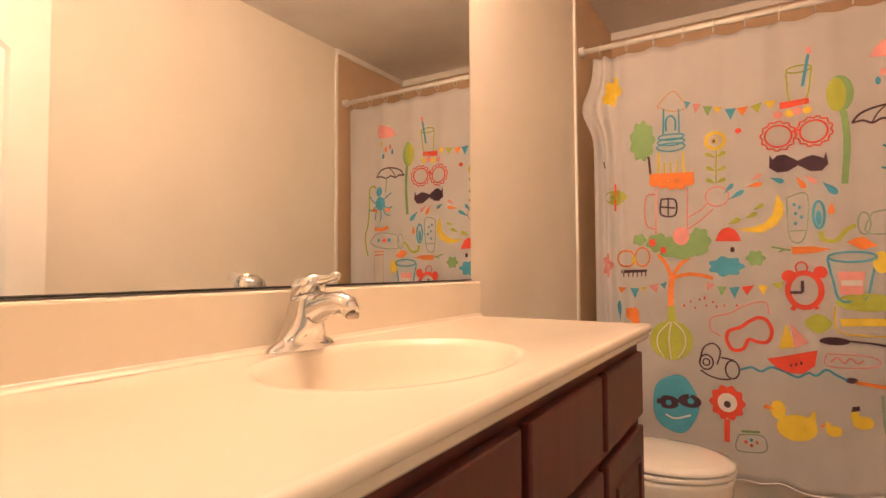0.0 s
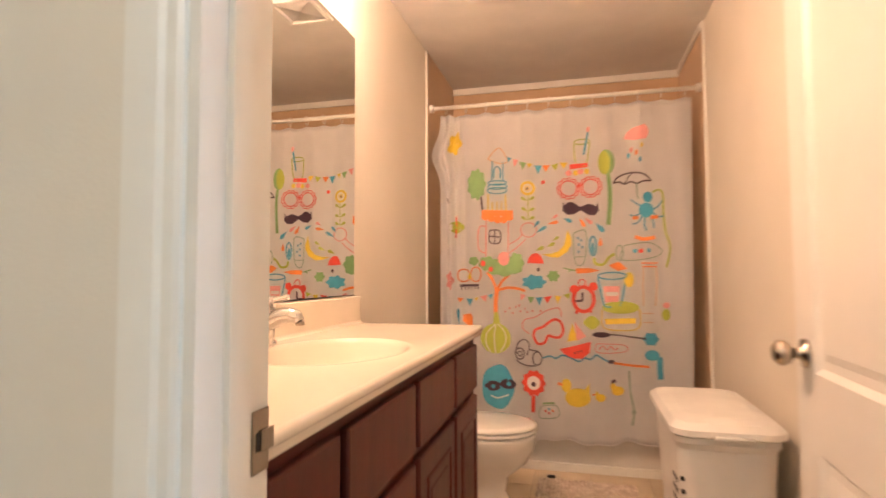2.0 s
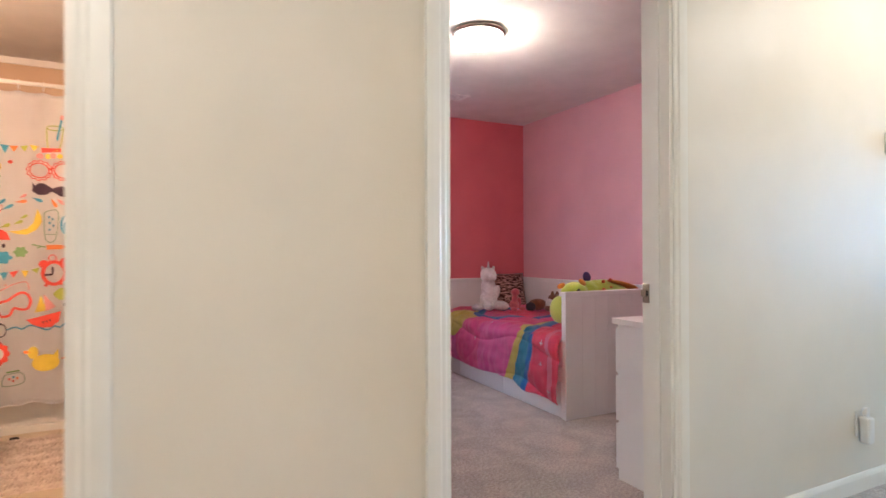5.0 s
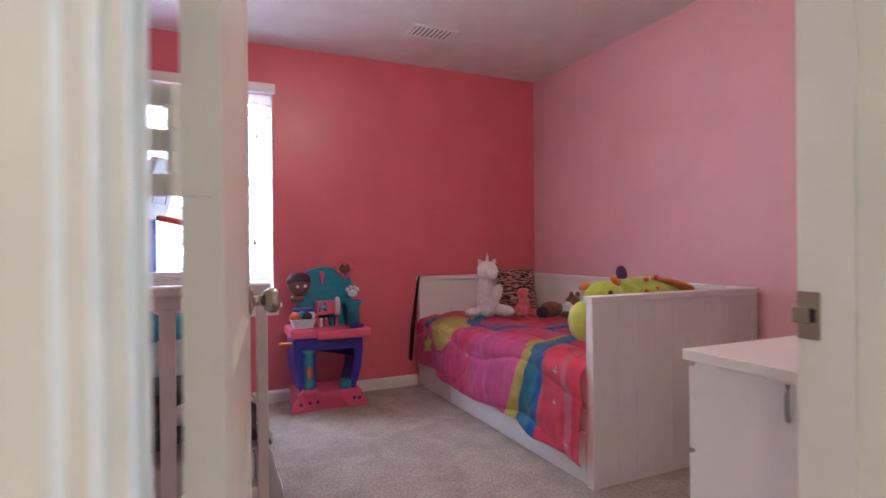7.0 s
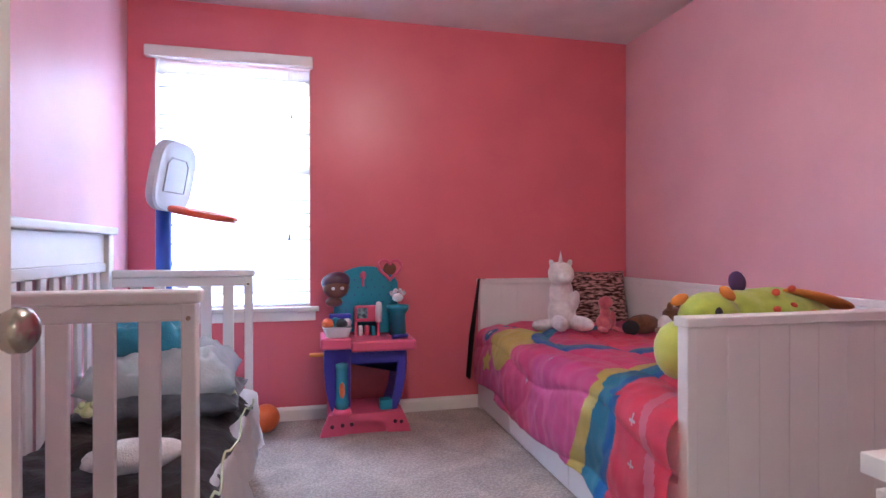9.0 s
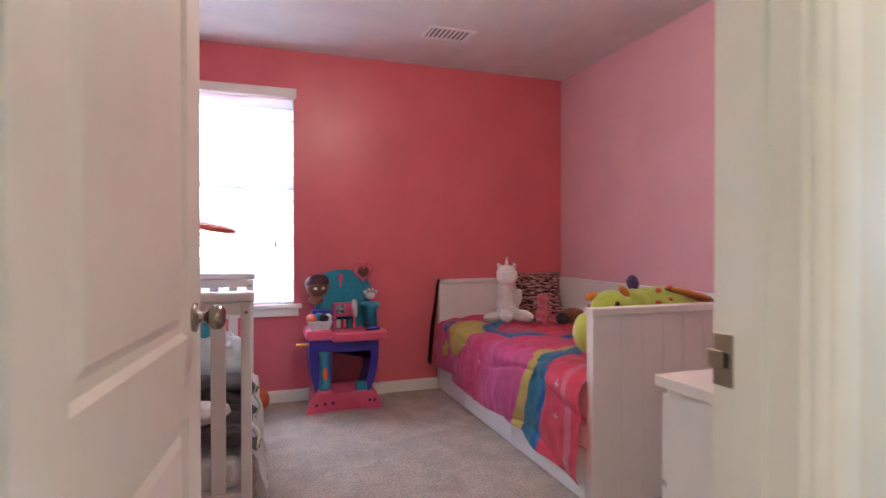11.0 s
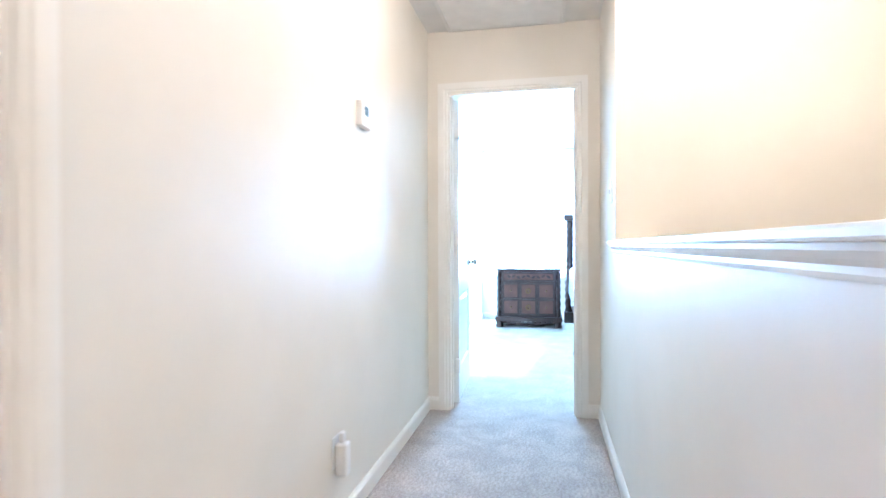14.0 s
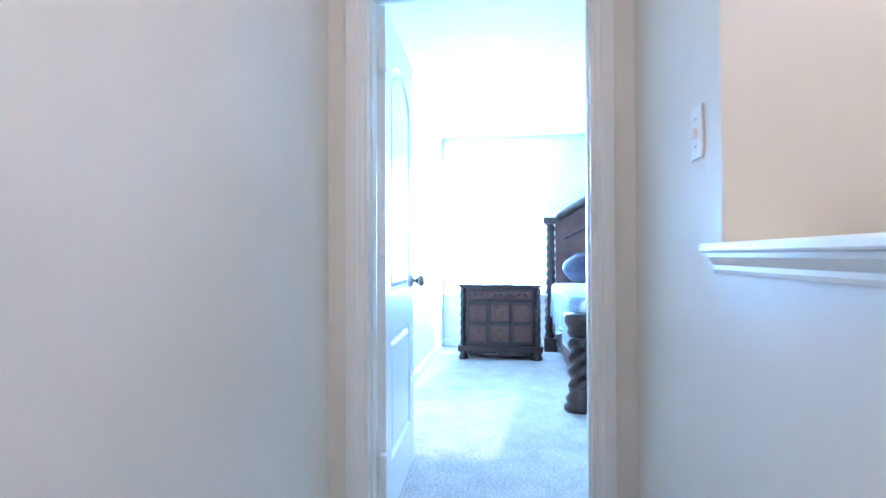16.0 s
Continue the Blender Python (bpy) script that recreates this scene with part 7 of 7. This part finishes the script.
bm = bmesh.new()
arch = [(2.73 + 0.115 * math.cos(a) + 0.02, 0.005 + 0.075 * math.sin(a)) for a in [math.pi * k / 12 for k in range(13)]]
ribbon(bm, [(TX0, 0.0), (TX0 + 0.012, 0.04), (TX0 + 0.045, 0.118), (TX1 - 0.045, 0.118), (TX1 - 0.012, 0.04), (TX1, 0.0)] + [(x, max(z, 0)) for x, z in arch], TYF, TYF + 0.03)
part("base_front", bm, TPINK, play)
bm = bmesh.new()
ribbon(bm, [(TX0 + 0.04, 0.0), (TX0 + 0.045, 0.118), (TX1 - 0.045, 0.118), (TX1 - 0.04, 0.0)], TYF + 0.031, TYB - 0.03)
part("base_deck", bm, TPINK, play)
for x, z in ((2.565, 0.055), (2.62, 0.06), (2.67, 0.062), (2.91, 0.062), (2.945, 0.058)):
    bm = bmesh.new()
    lathe(bm, [(0.0001, -0.0015), (0.011, -0.0015), (0.011, 0.0005)], 10, (x, TYF, z), "Y")
    part("print_mark", bm, THAIR, play)


def bowed(x0, x1, z0, z1, bow):
    left = [(x0 + bow * math.sin(math.pi * k / 8) * -1 + bow * k / 8 * 0, z1 + (z0 - z1) * k / 8) for k in range(9)]
    right = [(x1 + bow * math.sin(math.pi * k / 8), z0 + (z1 - z0) * k / 8) for k in range(9)]
    return left + right


bm = bmesh.new()
out = [(2.525, 0.47), (2.523, 0.36), (2.532, 0.25), (2.555, 0.15), (2.57, 0.119), (2.665, 0.119), (2.668, 0.47)]
ribbon(bm, out, TYF + 0.03, TYB - 0.05)
part("left_pedestal", bm, TPURP, play)
bm = bmesh.new()
out = [(2.93, 0.42), (2.925, 0.33), (2.91, 0.22), (2.875, 0.119), (2.925, 0.119), (2.95, 0.18), (2.972, 0.28), (2.982, 0.38), (2.98, 0.47), (2.669, 0.47), (2.669, 0.385), (2.93, 0.385)]
ribbon(bm, out, TYF + 0.04, TYB - 0.05)
part("right_leg", bm, TPURP, play)
bm = bmesh.new()
box_into(bm, 2.505, TYF + 0.005, 0.471, 2.668, TYB - 0.04, 0.535, 0.012, 2)
part("low_tray", bm, TPINK, play)
bm = bmesh.new()
box_into(bm, 2.6682, TYF - 0.005, 0.455, 3.03, TYB - 0.04, 0.515, 0.012, 2)
part("work_top", bm, TPINK, play)
bm = bmesh.new()
out = [(2.585, 0.536), (2.965, 0.516), (2.965, 0.80)] + [(2.775 + 0.19 * math.cos(a), 0.80 + 0.12 * math.sin(a)) for a in [math.pi * k / 14 for k in range(1, 14)]] + [(2.585, 0.80)]
ribbon(bm, out, TYB - 0.075, TYB - 0.041)
part("back_board", bm, TTEAL, play)
for r in range(5):
    for c in range(6):
        bm = bmesh.new()
        lathe(bm, [(0.0001, -0.001), (0.0045, -0.001), (0.0045, 0.0006)], 8, (2.655 + 0.05 * c + (0.02 if r % 2 else 0), TYB - 0.0755, 0.66 + 0.045 * r), "Y")
        part("peg_hole", bm, TPURP, play)
# doll bust with hair and eyes at the corner of the board
bm = bmesh.new()
blob_into(bm, (2.595, TYB - 0.11, 0.80), (0.075, 0.05, 0.066), (0, 0, 0), 20)
blob_into(bm, (2.585, TYB - 0.11, 0.715), (0.05, 0.035, 0.03), (0, 0, 0), 14)
part("bust", bm, TBROWN, play, "brown head and shoulders of the toy doll", True)
bm = bmesh.new()
blob_into(bm, (2.595, TYB - 0.100, 0.832), (0.084, 0.056, 0.058), (0, -8, 0), 20)
part("bust_cap", bm, THAIR, play, "dark plum rounded cap of doll hair", True)
for x, z in ((2.578, 0.795), (2.628, 0.797)):
    bm = bmesh.new()
    blob_into(bm, (x, TYB - 0.155, z), (0.012, 0.008, 0.010), (0, 0, 0), 10)
    part("doll_eye", bm, TWHITE, play, "", True)
bm = bmesh.new()
box_into(bm, 2.555, TYB - 0.14, 0.62, 2.68, TYB - 0.076, 0.645, 0.006, 2)
part("shelf", bm, TPURP, play)
bm = bmesh.new()
blob_into(bm, (2.755, TYB - 0.085, 0.865), (0.018, 0.008, 0.026), (0, 0, 0), 14)
box_into(bm, 2.748, TYB - 0.090, 0.80, 2.762, TYB - 0.078, 0.85, 0.004, 2)
part("hand_mirror", bm, TPINK, play, "", True)
bm = bmesh.new()
heart = []
for k in range(28):
    a = 2 * math.pi * k / 28
    heart.append((2.915 + 0.0043 * 16 * math.sin(a) ** 3, TYB - 0.09, 0.905 + 0.0043 * (13 * math.cos(a) - 5 * math.cos(2 * a) - 2 * math.cos(3 * a) - math.cos(4 * a))))
tube(bm, heart + [heart[0]], 0.009, 8)
part("heart_frame", bm, TPINK, play, "pink heart frame", True)
bm = bmesh.new()
blob_into(bm, (2.915, TYB - 0.082, 0.905), (0.04, 0.006, 0.038), (0, 0, 0), 14)
part("heart_picture", bm, TBROWN, play, "brown picture in the heart", True)
bm = bmesh.new()
box_into(bm, 2.70, TYB - 0.17, 0.60, 2.845, TYB - 0.08, 0.69, 0.014, 3)
part("monitor", bm, TPINK, play)
slab("monitor_screen", (2.712, TYB - 0.1725, 0.622), (2.772, TYB - 0.1702, 0.682), TSCREEN, play, "dark printed screen")
for x in (2.70, 2.83):
    slab("monitor_leg", (x, TYB - 0.16, 0.5155), (x + 0.014, TYB - 0.09, 0.60), TPINK, play)
for k in range(3):
    slab("bottle", (2.722 + 0.038 * k, TYB - 0.14, 0.5155), (2.748 + 0.038 * k, TYB - 0.11, 0.575), (TWHITE, TPINK, TTEAL)[k], play, bevel=0.006)
bm = bmesh.new()
lathe(bm, [(0.018, 0.60), (0.02, 0.69), (0.014, 0.715), (0.0001, 0.72)], 14, (2.835, TYB - 0.185, 0))
part("thermometer", bm, TWHITE, play, "", True)
bm = bmesh.new()
lathe(bm, [(0.05, 0.5155), (0.045, 0.64), (0.066, 0.665), (0.066, 0.69), (0.0001, 0.695)], 22, (2.955, TYB - 0.13, 0))
part("scale_stand", bm, TTEAL, play, "", True)
bm = bmesh.new()
blob_into(bm, (2.955, TYB - 0.13, 0.735), (0.034, 0.016, 0.026), (0, 0, 0), 14)
for dx, dz in ((-0.036, 0.026), (-0.013, 0.040), (0.013, 0.040), (0.036, 0.026)):
    blob_into(bm, (2.955 + dx, TYB - 0.13, 0.735 + dz), (0.013, 0.012, 0.015), (0, 0, 0), 10)
part("paw", bm, TWHITE, play, "white paw-shaped knob", True)
bm = bmesh.new()
loft(bm, [rounded_loop(bm, 2.535, TYF + 0.03, 2.655, TYF + 0.13, 0.02, 0.536), rounded_loop(bm, 2.515, TYF + 0.015, 2.675, TYF + 0.15, 0.03, 0.590)])
part("basket", bm, TWHITE, play)
for c, r, mt in (((2.545, TYF + 0.08, 0.605), 0.032, BALLM), ((2.59, TYF + 0.09, 0.612), 0.028, TTEAL), ((2.62, TYF + 0.07, 0.605), 0.030, STRAP), ((2.65, TYF + 0.09, 0.608), 0.026, TWHITE)):
    bm = bmesh.new()
    blob_into(bm, c, (r * 1.1, r, r), (0, 0, 0), 14, 0.1)
    part("play_piece", bm, mt, play, "", True)
bm = bmesh.new()
tube(bm, [(2.90, TYF + 0.03, 0.528), (2.99, TYF + 0.06, 0.528)], [0.013, 0.010], 10)
part("syringe", bm, TPURP, play, "", True)
bm = bmesh.new()
lathe(bm, [(0.036, 0.15), (0.038, 0.19), (0.032, 0.20), (0.032, 0.37), (0.036, 0.375), (0.034, 0.395), (0.0001, 0.40)], 18, (2.618, TYF + 0.02, 0))
part("lamp_tube", bm, TCLEAR, play, "clear teal tube", True)
bm = bmesh.new()
lathe(bm, [(0.055, 0.119), (0.045, 0.149)], 18, (2.618, TYF + 0.02, 0))
part("tube_foot", bm, TPINK, play, "", True)
bm = bmesh.new()
blob_into(bm, (2.618, TYF - 0.010, 0.255), (0.016, 0.006, 0.045), (0, 0, 0), 10)
part("orange_figure", bm, BALLM, play, "", True)
bm = bmesh.new()
box_into(bm, 2.83, TYF + 0.035, 0.1185, 2.90, TYF + 0.10, 0.175, 0.006, 2)
part("step_box", bm, TTEAL, play)
bm = bmesh.new()
box_into(bm, 2.445, TYF + 0.05, 0.43, 2.522, TYF + 0.10, 0.445, 0.004, 2)
part("side_handle", bm, ORANGE, play)

# ---- main bedroom ----
structure(thing("window_2", "", ""), "bright main bedroom window", "window")
mwin = bpy.data.objects["window_2"]
for a, b in (((MW + 0.04, MWY0, MWZ0), (MW + 0.08, MWY0 + 0.04, MWZ1)), ((MW + 0.04, MWY1 - 0.04, MWZ0), (MW + 0.08, MWY1, MWZ1)), ((MW + 0.04, MWY0 + 0.0402, MWZ0), (MW + 0.08, MWY1 - 0.0402, MWZ0 + 0.04)), ((MW + 0.04, MWY0 + 0.0402, MWZ1 - 0.04), (MW + 0.08, MWY1 - 0.0402, MWZ1)),
             ((MW + 0.04, MWY0 + 0.0402, 1.33), (MW + 0.08, MWY1 - 0.0402, 1.37))):
    slab("window_frame", a, b, PLASTIC, mwin, bevel=0.003)
slab("window_sill", (MW - 0.05, MWY0 - 0.05, MWZ0 - 0.03), (MW + 0.039, MWY1 + 0.05, MWZ0 - 0.0003), WHITE, mwin, bevel=0.005)


backdrop = structure(slab("backdrop", (13.9, -6.0, -0.5), (14.0, 5.0, 2.70), GLASS), "pale bright daylight beyond the window", "backdrop")


def twist_post(bm, x, y, z0, z1, r):
    """A rope-turned column."""
    n, m = 16, 40
    rings = []
    for j in range(m + 1):
        z = z0 + (z1 - z0) * j / m
        rings.append([bm.verts.new((x + r * (1 + 0.16 * math.cos(3 * (a - z * 22))) * math.cos(a), y + r * (1 + 0.16 * math.cos(3 * (a - z * 22))) * math.sin(a), z)) for a in [2 * math.pi * k / n for k in range(n)]])
    loft(bm, rings)


stand = thing("nightstand", "dark carved wood nightstand with six drawer panels", "nightstand")
SX0, SX1, SY0, SY1 = 9.20, 9.68, -0.62, 0.228
bm = bmesh.new()
n = 12
front_curve = [(SX0 + 0.045 - 0.035 * math.sin(math.pi * k / n), SY0 + 0.07 + (SY1 - SY0 - 0.14) * k / n) for k in range(n + 1)]
a = [bm.verts.new((x, y, 0.14)) for x, y in front_curve + [(SX1, SY1 - 0.03), (SX1, SY0 + 0.03)]]
b = [bm.verts.new((x, y, 0.735)) for x, y in front_curve + [(SX1, SY1 - 0.03), (SX1, SY0 + 0.03)]]
loft(bm, [a, b])
part("body", bm, EBONY, stand)
bm = bmesh.new()
top = [(SX0 + 0.015 - 0.035 * math.sin(math.pi * k / n), SY0 + (SY1 - SY0) * k / n) for k in range(n + 1)] + [(SX1 + 0.01, SY1), (SX1 + 0.01, SY0)]
loft(bm, [[bm.verts.new((x, y, z)) for x, y in top] for z in (0.7355, 0.765)])
bmesh.ops.bevel(bm, geom=[e for e in bm.edges if abs(e.verts[0].co.z - e.verts[1].co.z) < 1e-4], offset=0.006, segments=2, affect="EDGES")
part("top", bm, EBONY, stand)
bm = bmesh.new()
basep = [(SX0 + 0.005 - 0.035 * math.sin(math.pi * k / n), SY0 - 0.005 + (SY1 - SY0 + 0.01) * k / n) for k in range(n + 1)] + [(SX1, SY1), (SX1, SY0)]
loft(bm, [[bm.verts.new((x, y, z)) for x, y in basep] for z in (0.085, 0.139)])
part("base_moulding", bm, EBONY, stand)
for y in (SY0 + 0.045, SY1 - 0.045):
    bm = bmesh.new()
    twist_post(bm, SX0 + 0.040, y, 0.1395, 0.733, 0.026)
    part("corner_column", bm, EBONY, stand, "rope-turned corner column", True)
for x, y in ((SX0 + 0.05, SY0 + 0.05), (SX0 + 0.05, SY1 - 0.05), (SX1 - 0.05, SY0 + 0.05), (SX1 - 0.05, SY1 - 0.05)):
    bm = bmesh.new()
    lathe(bm, [(0.045, 0.0), (0.052, 0.02), (0.038, 0.045), (0.05, 0.0845)], 16, (x, y, 0))
    part("bun_foot", bm, EBONY, stand, "", True)
BRASS = mat("aged brass", (0.16, 0.10, 0.05), 0.4, metal=0.9)
WALNUT = mat("reddish walnut panel", (0.12, 0.045, 0.030), 0.35, color2=(0.08, 0.028, 0.02), scale=8, bump=0.06, coat=0.2)
for row, (z0, z1) in enumerate(((0.165, 0.365), (0.375, 0.575), (0.60, 0.715))):
    cols = 3 if row < 2 else 1
    for c in range(cols):
        w = (SY1 - SY0 - 0.17) / cols
        y0 = SY0 + 0.085 + c * w + 0.008
        y1 = y0 + w - 0.016
        ym = ((y0 + y1) / 2 - SY0 - 0.07) / (SY1 - SY0 - 0.14)
        x = SX0 + 0.045 - 0.035 * math.sin(math.pi * ym)
        if cols == 1:
            x -= 0.003
        dr = slab("drawer_panel", (x - 0.014, y0, z0), (x + 0.006, y1, z1), EBONY, stand, bevel=0.004)
        slab("inset_panel", (x - 0.018, y0 + 0.02, z0 + 0.02), (x - 0.0142, y1 - 0.02, z1 - 0.02), WALNUT, dr, bevel=0.002)
        bm = bmesh.new()
        if cols == 3 and c == 1:
            for k in range(8):
                a = 2 * math.pi * k / 8
                blob_into(bm, (x - 0.020, (y0 + y1) / 2 + 0.026 * math.cos(a), (z0 + z1) / 2 + 0.026 * math.sin(a)), (0.006, 0.014, 0.014), (0, 0, 0), 8)
            part("rosette", bm, BRASS, dr, "", True)
        elif cols == 3:
            blob_into(bm, (x - 0.026, (y0 + y1) / 2, (z0 + z1) / 2), (0.012, 0.014, 0.014), (0, 0, 0), 12)
            part("pull", bm, BRASS, dr, "", True)
        else:
            for k in range(9):
                blob_into(bm, (x - 0.017, y0 + 0.08 + (y1 - y0 - 0.16) * k / 8, (z0 + z1) / 2 + 0.008 * math.sin(k * 1.9)), (0.006, 0.030, 0.016), (35 * (-1) ** k, 0, 0), 10)
            part("carved_swag", bm, EBONY, dr, "", True)
bm = bmesh.new()
for k in range(11):
    u = k / 10
    blob_into(bm, (SX0 - 0.035 * math.sin(math.pi * u) + 0.02, SY0 + 0.12 + (SY1 - SY0 - 0.24) * u, 0.080 - 0.022 * math.sin(math.pi * u)), (0.012, 0.042, 0.026), (0, 0, 0), 10)
part("carved_apron", bm, EBONY, stand, "", True)
dish = tagged(finish("green_dish", (lambda b: (lathe(b, [(0.045, 0.0), (0.055, 0.012), (0.05, 0.016), (0.0001, 0.012)], 18, (9.45, -0.22, 0.766)), b)[1])(bmesh.new()), mat("green glass", (0.05, 0.30, 0.12), 0.15), smooth=True), "small green dish on the nightstand", "dish")

bed = thing("carved_bed", "dark carved wood bed with rope-turned posts and tall headboard", "bed")
BYN, BYF, HX, FX = -0.73, -2.55, 9.80, 7.50
for y in (BYN, BYF):
    bm = bmesh.new()
    twist_post(bm, HX, y, 0.15, 1.40, 0.055)
    part("head_post", bm, EBONY, bed, "rope-turned head post", True)
    bm = bmesh.new()
    box_into(bm, HX - 0.08, y - 0.08, 1.401, HX + 0.08, y + 0.08, 1.475, 0.012, 2)
    part("post_cap", bm, EBONY, bed)
    slab("post_block", (HX - 0.07, y - 0.07, 0.0), (HX + 0.07, y + 0.07, 0.149), EBONY, bed, bevel=0.008)
    bm = bmesh.new()
    lathe(bm, [(0.095, 0.0), (0.10, 0.03), (0.078, 0.055), (0.088, 0.085), (0.062, 0.12), (0.068, 0.16)], 20, (FX, y - 0.05, 0))
    lathe(bm, [(0.060, 0.50), (0.075, 0.53), (0.068, 0.56), (0.092, 0.60), (0.095, 0.66), (0.0001, 0.665)], 20, (FX, y - 0.05, 0))
    twist_post(bm, FX, y - 0.05, 0.158, 0.502, 0.062)
    part("foot_post", bm, EBONY, bed, "rope-turned foot post", True)
bm = bmesh.new()
out = [(BYN - 0.06, 0.25), (BYN - 0.06, 1.44)] + [(BYN - 0.06 + (BYF - BYN + 0.12) * k / 20, 1.46 + 0.36 * math.sin(math.pi * k / 20) ** 1.2) for k in range(1, 20)] + [(BYF + 0.06, 1.44), (BYF + 0.06, 0.25)]
a = [bm.verts.new((HX - 0.03, y, z)) for y, z in out]
b = [bm.verts.new((HX + 0.03, y, z)) for y, z in out]
loft(bm, [a, b])
part("headboard", bm, WALNUT, bed)
bm = bmesh.new()
tube(bm, [(HX - 0.035, BYN - 0.06 + (BYF - BYN + 0.12) * k / 24, 1.47 + 0.36 * math.sin(math.pi * k / 24) ** 1.2) for k in range(25)], 0.05, 10)
part("crest_moulding", bm, EBONY, bed, "", True)
bm = bmesh.new()
tube(bm, [(HX - 0.035, BYN - 0.16 + (BYF - BYN + 0.32) * k / 24, 1.25 + 0.30 * math.sin(math.pi * k / 24) ** 1.2) for k in range(25)], 0.018, 8)
part("inner_moulding", bm, EBONY, bed, "", True)
slab("side_rail", (FX + 0.06, BYN - 0.055, 0.22), (HX - 0.06, BYN - 0.02, 0.48), WALNUT, bed, bevel=0.006)
slab("foot_panel", (FX - 0.02, BYF + 0.02, 0.20), (FX + 0.02, BYN - 0.115, 0.58), WALNUT, bed, bevel=0.006)
mm = thing("bed_mattress", "thick mattress on the carved bed", "mattress")
bm = bmesh.new()
box_into(bm, FX + 0.07, BYF + 0.06, 0.40, HX - 0.07, BYN - 0.065, 0.74, 0.05, 3)
part("ticking", bm, CLOTH, mm)
spread = thing("bedspread", "pale grey bedspread draped over the bed's side", "bedspread")
bm = bmesh.new()
g = []
for i in range(46):
    row = []
    for j in range(40):
        x = FX + 0.09 + (HX - FX - 0.45) * i / 45
        s = 1.35 * j / 39
        if s < 0.9:
            y, z = BYN - 0.93 + s, 0.765 + 0.012 * noise.noise(Vector((x * 4, s * 4, 0)))
        else:
            d = s - 0.9
            a = min(d / 0.08, 1) * math.pi / 2
            y = BYN - 0.03 + 0.035 * math.sin(a) + 0.022 * math.sin(x * 17) * min(1, d * 3)
            z = 0.765 - 0.04 * (1 - math.cos(a)) - max(0, d - 0.08) * (0.85 + 0.15 * math.sin(x * 6))
        row.append(bm.verts.new((x, y, z)))
    g.append(row)
for i in range(45):
    for j in range(39):
        bm.faces.new((g[i][j], g[i + 1][j], g[i + 1][j + 1], g[i][j + 1]))
bmesh.ops.solidify(bm, geom=bm.faces[:], thickness=0.010)
part("cloth", bm, LINEN, spread, smooth=True)
DKP = mat("dark satin pillow", (0.06, 0.05, 0.08), 0.5, color2=(0.03, 0.025, 0.04), scale=8, bump=0.2, bump_scale=60)
for k in range(2):
    pl = thing("bed_pillow", "dark satin pillow leaning on the headboard", "pillow", group="pillows on the carved bed")
    bm = bmesh.new()
    blob_into(bm, (HX - 0.22, BYN - 0.42 - 0.62 * k, 0.92), (0.10, 0.30, 0.19), (0, -25, 0), 24, 0.10)
    part("case", bm, DKP, pl, smooth=True)

# ---- small pieces of the floor ----
tile = bmesh.new()
box_into(tile, 0.0, 0.0, -0.001, 0.300, 0.300, 0.003, 0.0015, 1)
tile_mesh = bpy.data.meshes.new("tile")
tile.to_mesh(tile_mesh)
tile.free()
tile_mesh.materials.append(VINYL)
floor_b = bpy.data.objects["floor_bathroom"]
for i in range(5):
    for j in range(9):
        ob = new("tile", tile_mesh)
        ob.parent = floor_b
        ob.matrix_basis = pose(BX0 + 0.002 + 0.3035 * i, 0.345 + 0.3035 * j, 0.0)
